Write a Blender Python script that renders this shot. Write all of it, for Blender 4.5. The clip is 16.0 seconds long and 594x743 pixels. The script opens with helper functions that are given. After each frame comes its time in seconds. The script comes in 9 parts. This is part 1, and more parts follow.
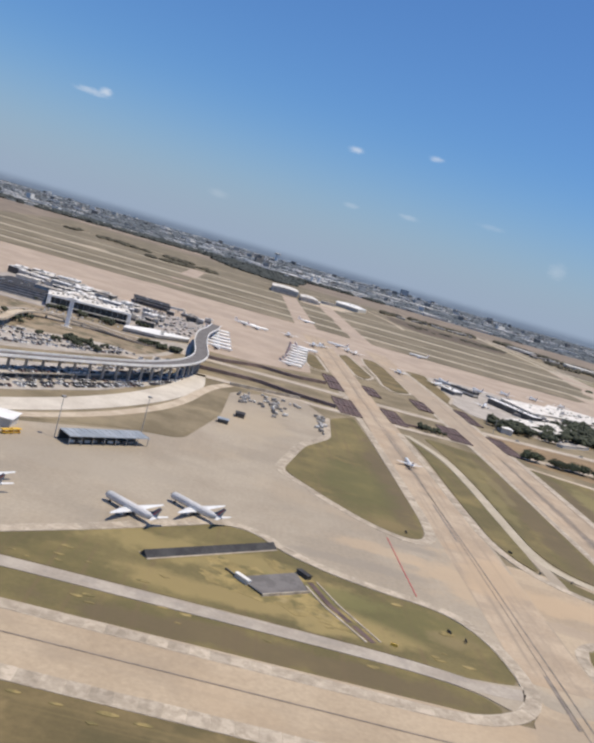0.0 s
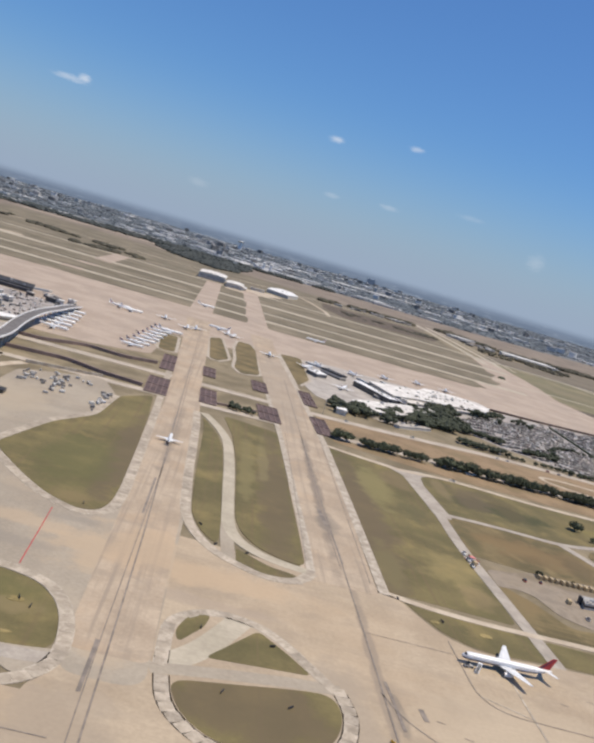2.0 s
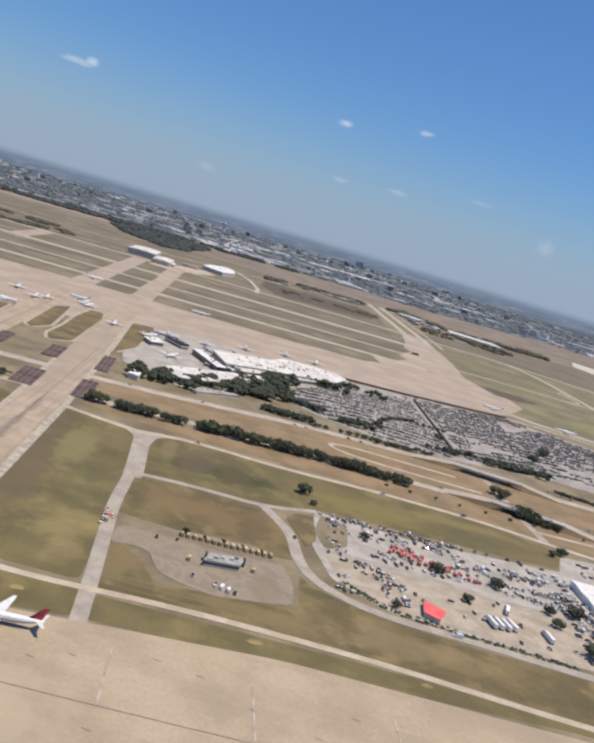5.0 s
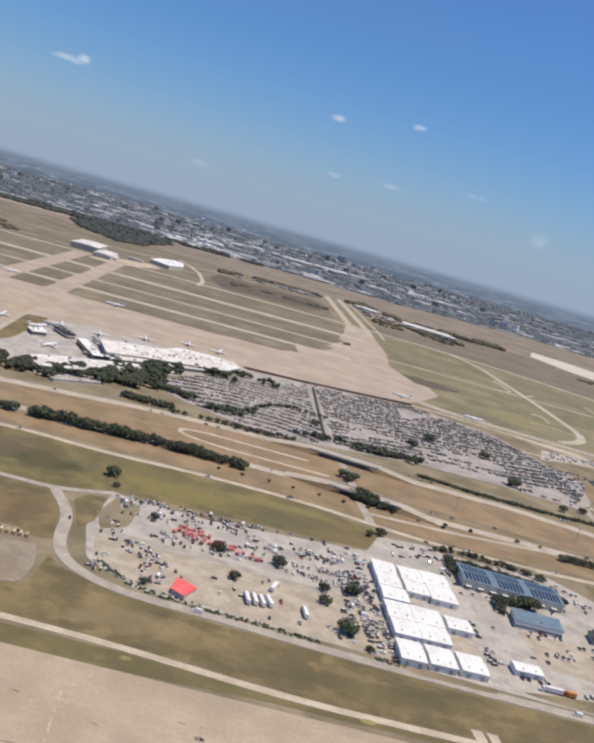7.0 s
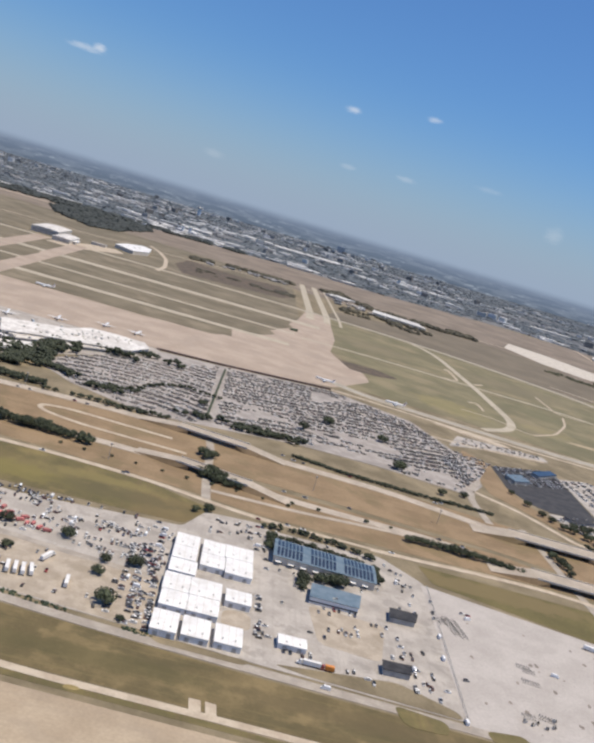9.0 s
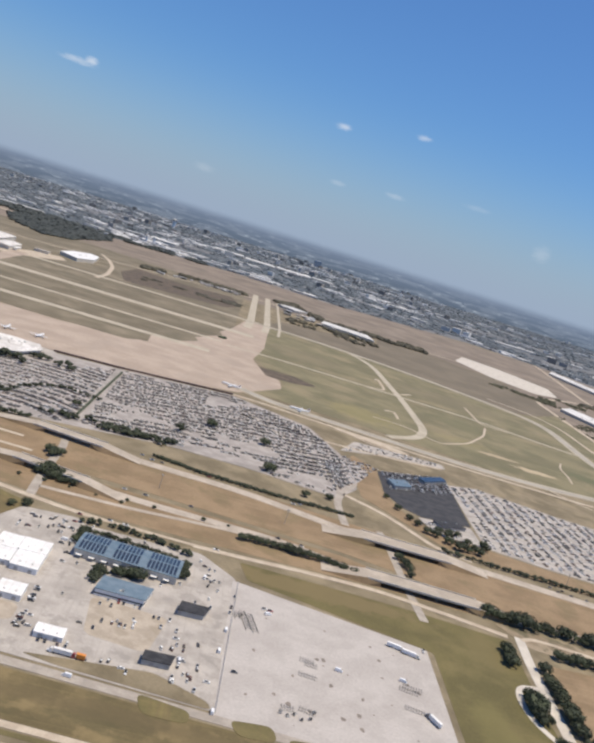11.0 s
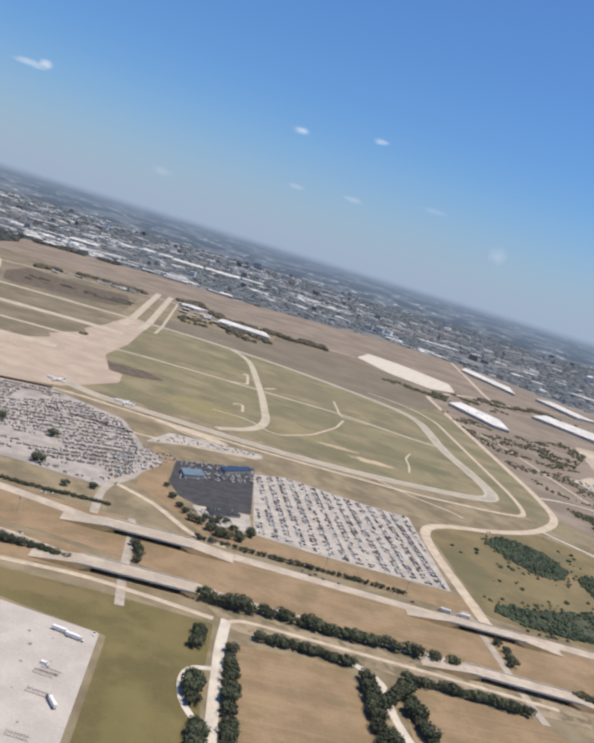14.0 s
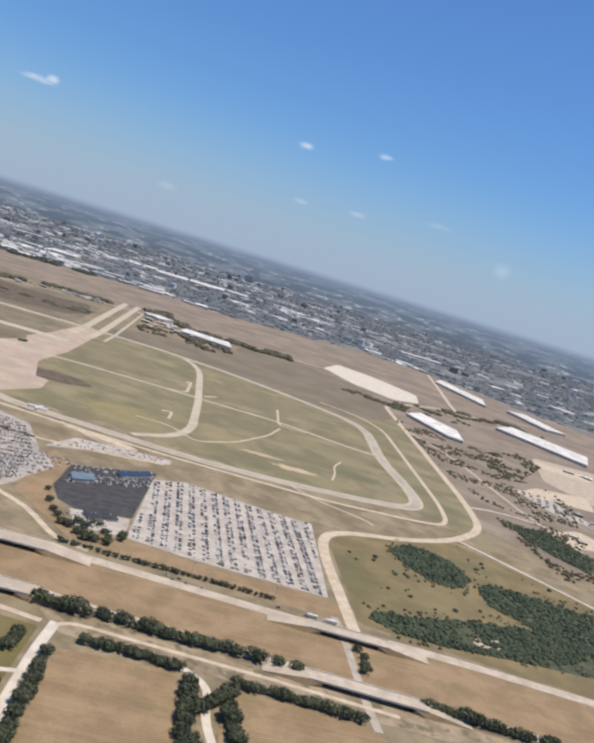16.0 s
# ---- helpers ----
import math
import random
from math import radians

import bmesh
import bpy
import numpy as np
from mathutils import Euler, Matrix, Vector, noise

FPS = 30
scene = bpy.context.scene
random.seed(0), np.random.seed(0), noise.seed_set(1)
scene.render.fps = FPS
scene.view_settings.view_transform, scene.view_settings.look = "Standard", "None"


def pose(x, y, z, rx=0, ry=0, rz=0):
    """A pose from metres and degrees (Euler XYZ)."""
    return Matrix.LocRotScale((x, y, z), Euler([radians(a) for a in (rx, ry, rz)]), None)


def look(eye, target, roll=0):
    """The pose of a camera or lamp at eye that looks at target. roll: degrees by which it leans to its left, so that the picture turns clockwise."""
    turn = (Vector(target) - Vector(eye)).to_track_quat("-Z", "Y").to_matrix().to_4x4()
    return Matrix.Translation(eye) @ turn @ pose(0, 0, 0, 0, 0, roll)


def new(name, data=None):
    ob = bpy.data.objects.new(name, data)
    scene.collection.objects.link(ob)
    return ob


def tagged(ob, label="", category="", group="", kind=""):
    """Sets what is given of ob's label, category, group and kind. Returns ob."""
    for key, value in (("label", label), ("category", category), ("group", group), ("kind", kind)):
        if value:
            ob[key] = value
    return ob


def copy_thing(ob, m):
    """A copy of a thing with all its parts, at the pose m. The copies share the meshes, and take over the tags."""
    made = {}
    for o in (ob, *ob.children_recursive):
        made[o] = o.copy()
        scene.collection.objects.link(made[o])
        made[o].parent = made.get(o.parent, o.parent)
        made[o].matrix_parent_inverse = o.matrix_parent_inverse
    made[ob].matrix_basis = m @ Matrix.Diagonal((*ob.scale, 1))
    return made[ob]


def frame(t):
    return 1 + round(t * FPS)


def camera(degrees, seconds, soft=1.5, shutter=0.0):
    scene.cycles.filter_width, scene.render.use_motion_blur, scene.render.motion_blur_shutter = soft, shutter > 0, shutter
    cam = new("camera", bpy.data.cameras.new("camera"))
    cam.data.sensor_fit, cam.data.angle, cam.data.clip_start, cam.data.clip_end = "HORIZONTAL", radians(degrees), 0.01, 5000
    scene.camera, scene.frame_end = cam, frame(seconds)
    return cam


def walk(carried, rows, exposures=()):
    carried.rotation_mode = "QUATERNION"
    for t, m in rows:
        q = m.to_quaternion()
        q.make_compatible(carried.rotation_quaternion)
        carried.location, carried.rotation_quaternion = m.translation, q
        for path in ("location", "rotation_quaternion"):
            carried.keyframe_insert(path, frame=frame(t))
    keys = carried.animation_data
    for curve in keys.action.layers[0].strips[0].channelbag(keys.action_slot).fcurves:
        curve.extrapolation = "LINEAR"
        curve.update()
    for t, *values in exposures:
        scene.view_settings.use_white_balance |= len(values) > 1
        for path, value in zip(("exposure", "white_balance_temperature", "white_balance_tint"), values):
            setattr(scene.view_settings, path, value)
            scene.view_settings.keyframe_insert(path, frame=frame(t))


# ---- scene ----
cam = camera(39.34, 16.0, soft=3.3)
U = 0.45  # scene units for one metre of the plan: the whole place is drawn to this scale
# seconds, eye in plan metres, heading to the right of +y, pitch and roll in degrees
PATH = [
    (0.0, 4.63, -3.54, 132.35, 4.078, -7.722, 15.997),
    (0.5, 44.80, -5.32, 141.68, 4.492, -7.345, 15.918),
    (1.0, 85.68, -6.78, 150.37, 4.911, -7.320, 15.942),
    (1.5, 127.13, -7.68, 158.98, 5.250, -7.593, 16.071),
    (2.0, 169.32, -8.63, 167.36, 5.620, -8.007, 16.370),
    (2.5, 211.08, -8.30, 174.18, 5.880, -8.660, 16.566),
    (3.0, 253.19, -6.65, 180.40, 5.881, -9.280, 16.667),
    (3.5, 294.27, -4.15, 187.02, 5.750, -9.700, 16.651),
    (4.0, 334.54, -1.75, 194.19, 5.594, -9.769, 16.607),
    (4.5, 374.02, -0.20, 201.72, 5.506, -9.533, 16.611),
    (5.0, 413.28, -0.40, 209.23, 5.385, -9.145, 16.496),
    (5.8, 475.72, -3.60, 222.61, 5.469, -9.081, 16.265),
    (6.4, 522.63, -7.65, 232.58, 5.623, -9.181, 16.018),
    (7.0, 570.37, -11.48, 242.16, 5.739, -9.351, 15.868),
    (7.5, 610.91, -13.54, 249.75, 5.731, -9.506, 15.921),
    (8.0, 651.75, -14.33, 257.00, 5.577, -9.806, 16.252),
    (8.5, 692.10, -14.38, 264.03, 5.318, -10.106, 16.305),
    (9.0, 731.22, -14.63, 270.86, 5.138, -10.101, 16.552),
    (9.8, 790.73, -17.23, 281.44, 5.162, -9.766, 16.854),
    (10.4, 834.20, -21.21, 289.52, 5.363, -9.291, 17.136),
    (11.0, 878.62, -26.24, 298.25, 5.674, -8.883, 17.363),
    (11.5, 917.32, -30.44, 306.21, 5.989, -8.764, 17.442),
    (12.0, 957.51, -33.92, 314.58, 6.650, -8.826, 17.464),
    (12.5, 998.23, -36.20, 322.92, 7.259, -8.794, 17.420),
    (13.0, 1038.51, -37.18, 330.93, 7.635, -8.606, 17.252),
    (13.5, 1078.32, -37.10, 338.70, 7.906, -8.299, 16.992),
    (14.0, 1118.22, -36.46, 346.45, 8.205, -7.868, 16.936),
    (14.5, 1158.20, -36.09, 354.28, 8.419, -7.315, 16.974),
    (15.0, 1197.67, -36.76, 362.07, 8.393, -7.027, 17.029),
    (15.5, 1236.39, -38.59, 369.47, 8.137, -6.841, 17.039),
    (16.0, 1274.53, -41.44, 376.21, 7.661, -7.016, 17.100),
]


def gaze(x, y, z, heading, pitch, roll):
    h, p = radians(heading), radians(pitch)
    eye = Vector((x, y, z)) * U
    return look(eye, eye + Vector((math.sin(h) * math.cos(p), math.cos(h) * math.cos(p), math.sin(p))), roll)


walk(cam, [(row[0], gaze(*row[1:])) for row in PATH], ((0.0, 0.0), (5.0, -0.03), (9.0, -0.02), (12.0, 0.06), (16.0, 0.14)))

from mathutils.geometry import tessellate_polygon

# ---- world, sun, light ----
SUN_EL, SUN_AZ = 70.0, 100.0  # degrees above the horizon; from +y towards +x
world = bpy.data.worlds.new("world")
scene.world = world
world.use_nodes = True


class Net:
    """Short hand for node trees."""

    def __init__(self, tree):
        self.t = tree
        self.t.nodes.clear()

    def n(self, kind, **kw):
        node = self.t.nodes.new(kind)
        for key, value in kw.items():
            if key == "op":
                node.operation = value
            elif key == "blend":
                node.blend_type = value
            elif key == "dtype":
                node.data_type = value
            elif key == "feature":
                node.feature = value
        return node

    def put(self, value, socket):
        if isinstance(value, bpy.types.NodeSocket):
            self.t.links.new(value, socket)
        else:
            socket.default_value = value

    def math(self, op, a, b=0.0, clamp=False):
        node = self.n("ShaderNodeMath", op=op)
        node.use_clamp = clamp
        self.put(a, node.inputs[0])
        self.put(b, node.inputs[1])
        return node.outputs[0]

    def mix(self, fac, a, b, blend="MIX"):
        node = self.n("ShaderNodeMix", dtype="RGBA", blend=blend)
        self.put(fac, node.inputs[0])
        self.put(a if isinstance(a, bpy.types.NodeSocket) else (*a, 1)[:4], node.inputs[6])
        self.put(b if isinstance(b, bpy.types.NodeSocket) else (*b, 1)[:4], node.inputs[7])
        return node.outputs[2]

    def ramp(self, value, lo, hi):
        node = self.n("ShaderNodeMapRange")
        node.interpolation_type = "SMOOTHSTEP"
        self.put(value, node.inputs[0])
        node.inputs[1].default_value, node.inputs[2].default_value = lo, hi
        return node.outputs[0]

    def noise(self, vec, scale, detail=3.0, rough=0.55):
        node = self.n("ShaderNodeTexNoise")
        self.put(vec, node.inputs["Vector"])
        node.inputs["Scale"].default_value, node.inputs["Detail"].default_value = scale, detail
        node.inputs["Roughness"].default_value = rough
        return node.outputs["Fac"]

    def scaled(self, vec, x, y, z):
        node = self.n("ShaderNodeVectorMath", op="MULTIPLY")
        self.put(vec, node.inputs[0])
        node.inputs[1].default_value = (x, y, z)
        return node.outputs[0]


HAZE = (0.352, 0.432, 0.575)


def make_sky():
    w = Net(world.node_tree)
    way = w.n("ShaderNodeTexCoord").outputs["Generated"]
    sep = w.n("ShaderNodeSeparateXYZ")
    w.put(way, sep.inputs[0])
    x, y, z = sep.outputs
    sky = w.n("ShaderNodeTexSky")
    sky.sky_type, sky.sun_disc = "NISHITA", False
    sky.sun_elevation, sky.sun_rotation = radians(SUN_EL), radians(SUN_AZ)
    sky.air_density, sky.dust_density, sky.ozone_density = 1.2, 0.6, 2.2
    blue = w.mix(1.0, sky.outputs[0], (0.046, 0.073, 0.111), "MULTIPLY")
    # summer haze, thickest low down
    haze = w.math("POWER", w.math("SUBTRACT", 1.0, w.ramp(z, -0.03, 0.20)), 1.5)
    above = w.mix(w.math("MULTIPLY", haze, 0.9), blue, HAZE)
    # a few thin fair-weather clouds
    wisp = w.noise(w.scaled(way, 1, 1, 2.6), 95.0, 6.0, 0.7)
    for cx, cz, half, tall, amount in ((-0.236, 0.1105, 0.026, 0.0055, 0.38), (0.066, 0.134, 0.013, 0.0055, 0.5), (0.157, 0.148, 0.013, 0.0048, 0.4), (-0.222, 0.1145, 0.011, 0.0062, 0.6), (0.147, 0.0765, 0.018, 0.0045, 0.2), (0.322, 0.062, 0.014, 0.014, 0.16), (0.078, 0.072, 0.013, 0.0045, 0.16), (-0.075, 0.043, 0.018, 0.007, 0.12), (0.24, 0.09, 0.022, 0.0045, 0.12)):
        dx = w.math("POWER", w.math("DIVIDE", w.math("SUBTRACT", x, cx), half), 2.0)
        dz = w.math("POWER", w.math("DIVIDE", w.math("SUBTRACT", z, cz), tall), 2.0)
        near = w.math("SUBTRACT", 1.0, w.math("SQRT", w.math("ADD", dx, dz)), clamp=True)
        front = w.math("GREATER_THAN", y, 0.0)
        dense = w.math("MULTIPLY", w.ramp(w.math("ADD", w.math("MULTIPLY", near, 0.7), wisp), 0.5, 1.2), w.math("MULTIPLY", front, w.math("MINIMUM", w.math("MULTIPLY", near, 3.0), 1.0)))
        above = w.mix(w.math("MULTIPLY", dense, amount), above, (0.80, 0.83, 0.88))
    # the far plain of suburbs beyond the built ground, a backdrop at infinite distance
    down = w.math("MAXIMUM", w.math("MULTIPLY", z, -1.0), 0.0025)
    flat = w.n("ShaderNodeCombineXYZ")
    w.put(w.math("DIVIDE", x, w.math("MAXIMUM", y, 0.2)), flat.inputs[0])
    w.put(w.math("MULTIPLY", w.math("LOGARITHM", down, 2.718), 0.16), flat.inputs[1])
    plan = flat.outputs[0]
    woods = w.noise(plan, 24.0, 5.0, 0.62)
    roofs = w.noise(plan, 62.0, 4.0, 0.7)
    # haze is painted into the backdrop: bluish land, fading to blue-grey at the horizon
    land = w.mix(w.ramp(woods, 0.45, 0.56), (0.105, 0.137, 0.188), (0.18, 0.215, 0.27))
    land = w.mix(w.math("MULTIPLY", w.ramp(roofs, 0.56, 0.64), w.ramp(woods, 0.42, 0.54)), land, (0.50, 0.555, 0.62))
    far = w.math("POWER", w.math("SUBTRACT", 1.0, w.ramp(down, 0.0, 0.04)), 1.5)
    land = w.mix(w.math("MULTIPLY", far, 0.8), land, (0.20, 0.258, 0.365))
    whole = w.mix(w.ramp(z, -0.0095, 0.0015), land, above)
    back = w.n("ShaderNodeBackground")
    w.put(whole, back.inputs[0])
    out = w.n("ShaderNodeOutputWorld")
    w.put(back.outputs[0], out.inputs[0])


make_sky()
sun = new("sun", bpy.data.lights.new("sun", "SUN"))
sun.data.energy, sun.data.angle, sun.data.color = 4.6, radians(0.53), (1.0, 0.88, 0.70)
sun_way = Vector((math.sin(radians(SUN_AZ)) * math.cos(radians(SUN_EL)), math.cos(radians(SUN_AZ)) * math.cos(radians(SUN_EL)), math.sin(radians(SUN_EL))))
sun.matrix_world = look(sun_way * 100, (0, 0, 0))

# ---- materials ----


def surface(name, low, high, size=20.0, fine=1.5, rough=0.85, metal=0.0, spots=None, spot_size=40.0, spot_edge=(0.51, 0.63), spot_amount=0.6, streak=None, bump=0.0, varied=0.0, island=0.0, second=None, blots=()):
    """Two-scale procedural surface in world metres: low to high base colour by noise of the given size, fine grain, and
    optional spots of a third colour, streaks along one axis, soft-edged worn or dry areas (centre, half sizes, colour,
    amount) and variation per object or per island."""
    m = bpy.data.materials.new(name)
    m.use_nodes = True
    w = Net(m.node_tree)
    place = w.scaled(w.n("ShaderNodeNewGeometry").outputs["Position"], 1 / U, 1 / U, 1 / U)
    big = w.noise(place, 1.0 / size, 4.0)
    small = w.noise(place, 1.0 / fine, 3.0, 0.65)
    colour = w.mix(w.ramp(big, 0.37, 0.63), low, high)
    grain = w.math("ADD", w.math("MULTIPLY", small, 0.5), 0.75)
    tone = w.n("ShaderNodeCombineColor")
    for k in range(3):
        w.put(grain, tone.inputs[k])
    colour = w.mix(1.0, colour, tone.outputs[0], "MULTIPLY")
    if spots:
        blot = w.noise(place, 1.0 / spot_size, 5.0, 0.6)
        colour = w.mix(w.math("MULTIPLY", w.ramp(blot, *spot_edge), spot_amount), colour, spots)
    if second:
        tint, size2, edge2, amount2 = second
        blot = w.noise(w.scaled(place, 1, 1.6, 1), 1.0 / size2, 4.0, 0.6)
        colour = w.mix(w.math("MULTIPLY", w.ramp(blot, *edge2), amount2), colour, tint)
    if streak:
        axis, tint, amount = streak
        lines = w.noise(w.scaled(place, *((0.006, 0.35, 1) if axis == "x" else (0.35, 0.006, 1))), 1.0, 3.0, 0.6)
        colour = w.mix(w.math("MULTIPLY", w.ramp(lines, 0.5, 0.72), amount), colour, tint)
    if blots:
        axes = w.n("ShaderNodeSeparateXYZ")
        w.put(place, axes.inputs[0])
        ragged = w.math("MULTIPLY", w.math("SUBTRACT", w.noise(place, 1 / 22.0, 5.0, 0.65), 0.5), 2.2)
        for cx, cy, rx, ry, tint, amount in blots:
            dx = w.math("POWER", w.math("DIVIDE", w.math("SUBTRACT", axes.outputs[0], cx), rx), 2.0)
            dy = w.math("POWER", w.math("DIVIDE", w.math("SUBTRACT", axes.outputs[1], cy), ry), 2.0)
            far = w.math("ADD", w.math("SQRT", w.math("ADD", dx, dy)), ragged)
            colour = w.mix(w.math("MULTIPLY", w.math("SUBTRACT", 1.0, w.ramp(far, 0.55, 1.15)), amount), colour, tint)
    if varied or island:
        pick = w.n("ShaderNodeObjectInfo").outputs["Random"] if varied else w.n("ShaderNodeNewGeometry").outputs["Random Per Island"]
        amount = varied or island
        hsv = w.n("ShaderNodeHueSaturation")
        w.put(colour, hsv.inputs["Color"])
        w.put(w.math("ADD", w.math("MULTIPLY", pick, 2 * amount), 1 - amount), hsv.inputs["Value"])
        colour = hsv.outputs[0]
    shader = w.n("ShaderNodeBsdfPrincipled")
    w.put(colour, shader.inputs["Base Color"])
    shader.inputs["Roughness"].default_value, shader.inputs["Metallic"].default_value = rough, metal
    if bump:
        rise = w.n("ShaderNodeBump")
        rise.inputs["Strength"].default_value, rise.inputs["Distance"].default_value = 1.0, bump
        w.put(small, rise.inputs["Height"])
        w.put(rise.outputs[0], shader.inputs["Normal"])
    out = w.n("ShaderNodeOutputMaterial")
    w.put(shader.outputs[0], out.inputs[0])
    return m


def paint(name, colours, rough=0.35):
    """Glossy paint whose colour is picked per island or per object out of a short palette."""
    m = bpy.data.materials.new(name)
    m.use_nodes = True
    w = Net(m.node_tree)
    geo = w.n("ShaderNodeNewGeometry")
    pick = w.math("FRACT", w.math("ADD", w.n("ShaderNodeObjectInfo").outputs["Random"], geo.outputs["Random Per Island"] if name in ("parked_paint", "long_stay_paint", "city_roofs") else 0.0))
    steps = w.n("ShaderNodeValToRGB")
    steps.color_ramp.interpolation = "CONSTANT"
    while len(steps.color_ramp.elements) < len(colours):
        steps.color_ramp.elements.new(0.5)
    for k, c in enumerate(colours):
        steps.color_ramp.elements[k].position = k / len(colours)
        steps.color_ramp.elements[k].color = (*c, 1)
    w.put(pick, steps.inputs[0])
    shader = w.n("ShaderNodeBsdfPrincipled")
    dust = w.noise(geo.outputs["Position"], 0.8)
    w.put(w.mix(w.math("MULTIPLY", dust, 0.25), steps.outputs[0], (0.4, 0.36, 0.3)), shader.inputs["Base Color"])
    shader.inputs["Roughness"].default_value = rough
    out = w.n("ShaderNodeOutputMaterial")
    w.put(shader.outputs[0], out.inputs[0])
    return m


M = {}
M["grass"] = surface("dry_airfield_grass", (0.150, 0.121, 0.072), (0.222, 0.181, 0.115), 45, 2.5, 0.95, spots=(0.30, 0.243, 0.152), spot_size=50, spot_edge=(0.49, 0.65), spot_amount=0.6)
BROWN, STRAW, MOSS = (0.122, 0.092, 0.053), (0.31, 0.245, 0.105), (0.105, 0.101, 0.036)
M["green"] = surface("mown_green_grass", (0.112, 0.094, 0.040), (0.161, 0.132, 0.055), 45, 2.0, 0.95, spots=(0.249, 0.192, 0.076), spot_size=30, spot_edge=(0.5, 0.68), spot_amount=0.55, streak=("y", (0.143, 0.104, 0.053), 0.6), second=((0.090, 0.081, 0.031), 70, (0.48, 0.66), 0.5), blots=((438, 676, 52, 24, (0.051, 0.054, 0.020), 0.9), (555, 690, 60, 30, (0.175, 0.137, 0.056), 0.5), (392, 700, 8, 40, (0.201, 0.156, 0.082), 0.6), 
    (302, 560, 17, 190, BROWN, 0.8), (350, 490, 22, 34, STRAW, 0.4), (356, 452, 12, 18, (0.26, 0.19, 0.1), 0.4), (322, 650, 15, 60, (0.215, 0.185, 0.078), 0.7), (348, 690, 16, 34, (0.165, 0.125, 0.065), 0.7), (345, 600, 12, 30, (0.1, 0.09, 0.04), 0.6), (304, 470, 10, 40, (0.17, 0.145, 0.062), 0.5), (126, 560, 12, 130, BROWN, 0.75),
    (100, 520, 26, 60, MOSS, 0.6), (112, 448, 14, 10, (0.2, 0.15, 0.07), 0.6), (234, 560, 14, 170, BROWN, 0.7), (213, 600, 7, 90, (0.2, 0.17, 0.075), 0.55), (226, 640, 5, 70, (0.215, 0.18, 0.085), 0.5),
    (10, 335, 60, 16, STRAW, 0.6), (72, 300, 30, 13, STRAW, 0.65), (105, 320, 26, 18, MOSS, 0.6), (118, 312, 12, 9, (0.22, 0.17, 0.085), 0.6), (20, 300, 55, 11, (0.27, 0.21, 0.09), 0.8), (60, 326, 40, 9, (0.165, 0.155, 0.058), 0.6), (40, 264, 90, 9, BROWN, 0.7),
    (420, 690, 22, 40, BROWN, 0.7), (575, 675, 70, 20, (0.185, 0.155, 0.05), 0.75), (650, 672, 50, 16, (0.125, 0.105, 0.042), 0.6), (715, 675, 40, 30, (0.165, 0.122, 0.055), 0.75), (450, 690, 18, 40, (0.1, 0.078, 0.036), 0.6), (650, 705, 50, 12, (0.21, 0.17, 0.065), 0.6), (680, 680, 60, 18, (0.105, 0.088, 0.042), 0.6), (216, 275, 36, 26, BROWN, 0.75)))
M["brownfield"] = surface("brown_rough_grass", (0.114, 0.089, 0.040), (0.176, 0.133, 0.062), 34, 2.0, 0.95, spots=(0.239, 0.178, 0.085), spot_size=24, spot_edge=(0.52, 0.64), spot_amount=0.6, streak=("x", (0.194, 0.150, 0.067), 0.5), second=((0.082, 0.070, 0.031), 40, (0.51, 0.62), 0.6), blots=((440, 570, 44, 26, (0.168, 0.110, 0.050), 0.6), (383, 572, 8, 40, (0.090, 0.079, 0.034), 0.6), (478, 562, 14, 30, (0.204, 0.143, 0.067), 0.5), (415, 578, 34, 16, (0.194, 0.133, 0.059), 0.6), (470, 560, 16, 26, (0.107, 0.081, 0.040), 0.6), (392, 470, 10, 26, (0.204, 0.143, 0.065), 0.5), (470, 436, 60, 9, (0.204, 0.157, 0.071), 0.5), (560, 440, 40, 16, (0.229, 0.172, 0.091), 0.55), (700, 425, 110, 10, (0.090, 0.077, 0.031), 0.6), (880, 425, 120, 10, (0.117, 0.089, 0.043), 0.6)))
M["tanolive"] = surface("dry_far_grass", (0.138, 0.115, 0.074), (0.191, 0.160, 0.107), 110, 5, 0.95, spots=(0.262, 0.217, 0.150), spot_size=120, spot_edge=(0.5, 0.66), spot_amount=0.6, second=((0.106, 0.095, 0.059), 90, (0.5, 0.64), 0.5))
# distance haze is painted into the bluish base colour of this plain
M["plain"] = surface("far_plain_haze_tint", (0.052, 0.066, 0.084), (0.112, 0.130, 0.150), 300, 60, 0.95, spots=(0.44, 0.455, 0.48), spot_size=170, spot_edge=(0.61, 0.66), spot_amount=0.8)
M["farroof"] = surface("far_pale_roof", (0.52, 0.505, 0.48), (0.68, 0.665, 0.64), 40, 6, 0.8, spots=(0.46, 0.45, 0.43), spot_size=26, spot_amount=0.5, island=0.2)
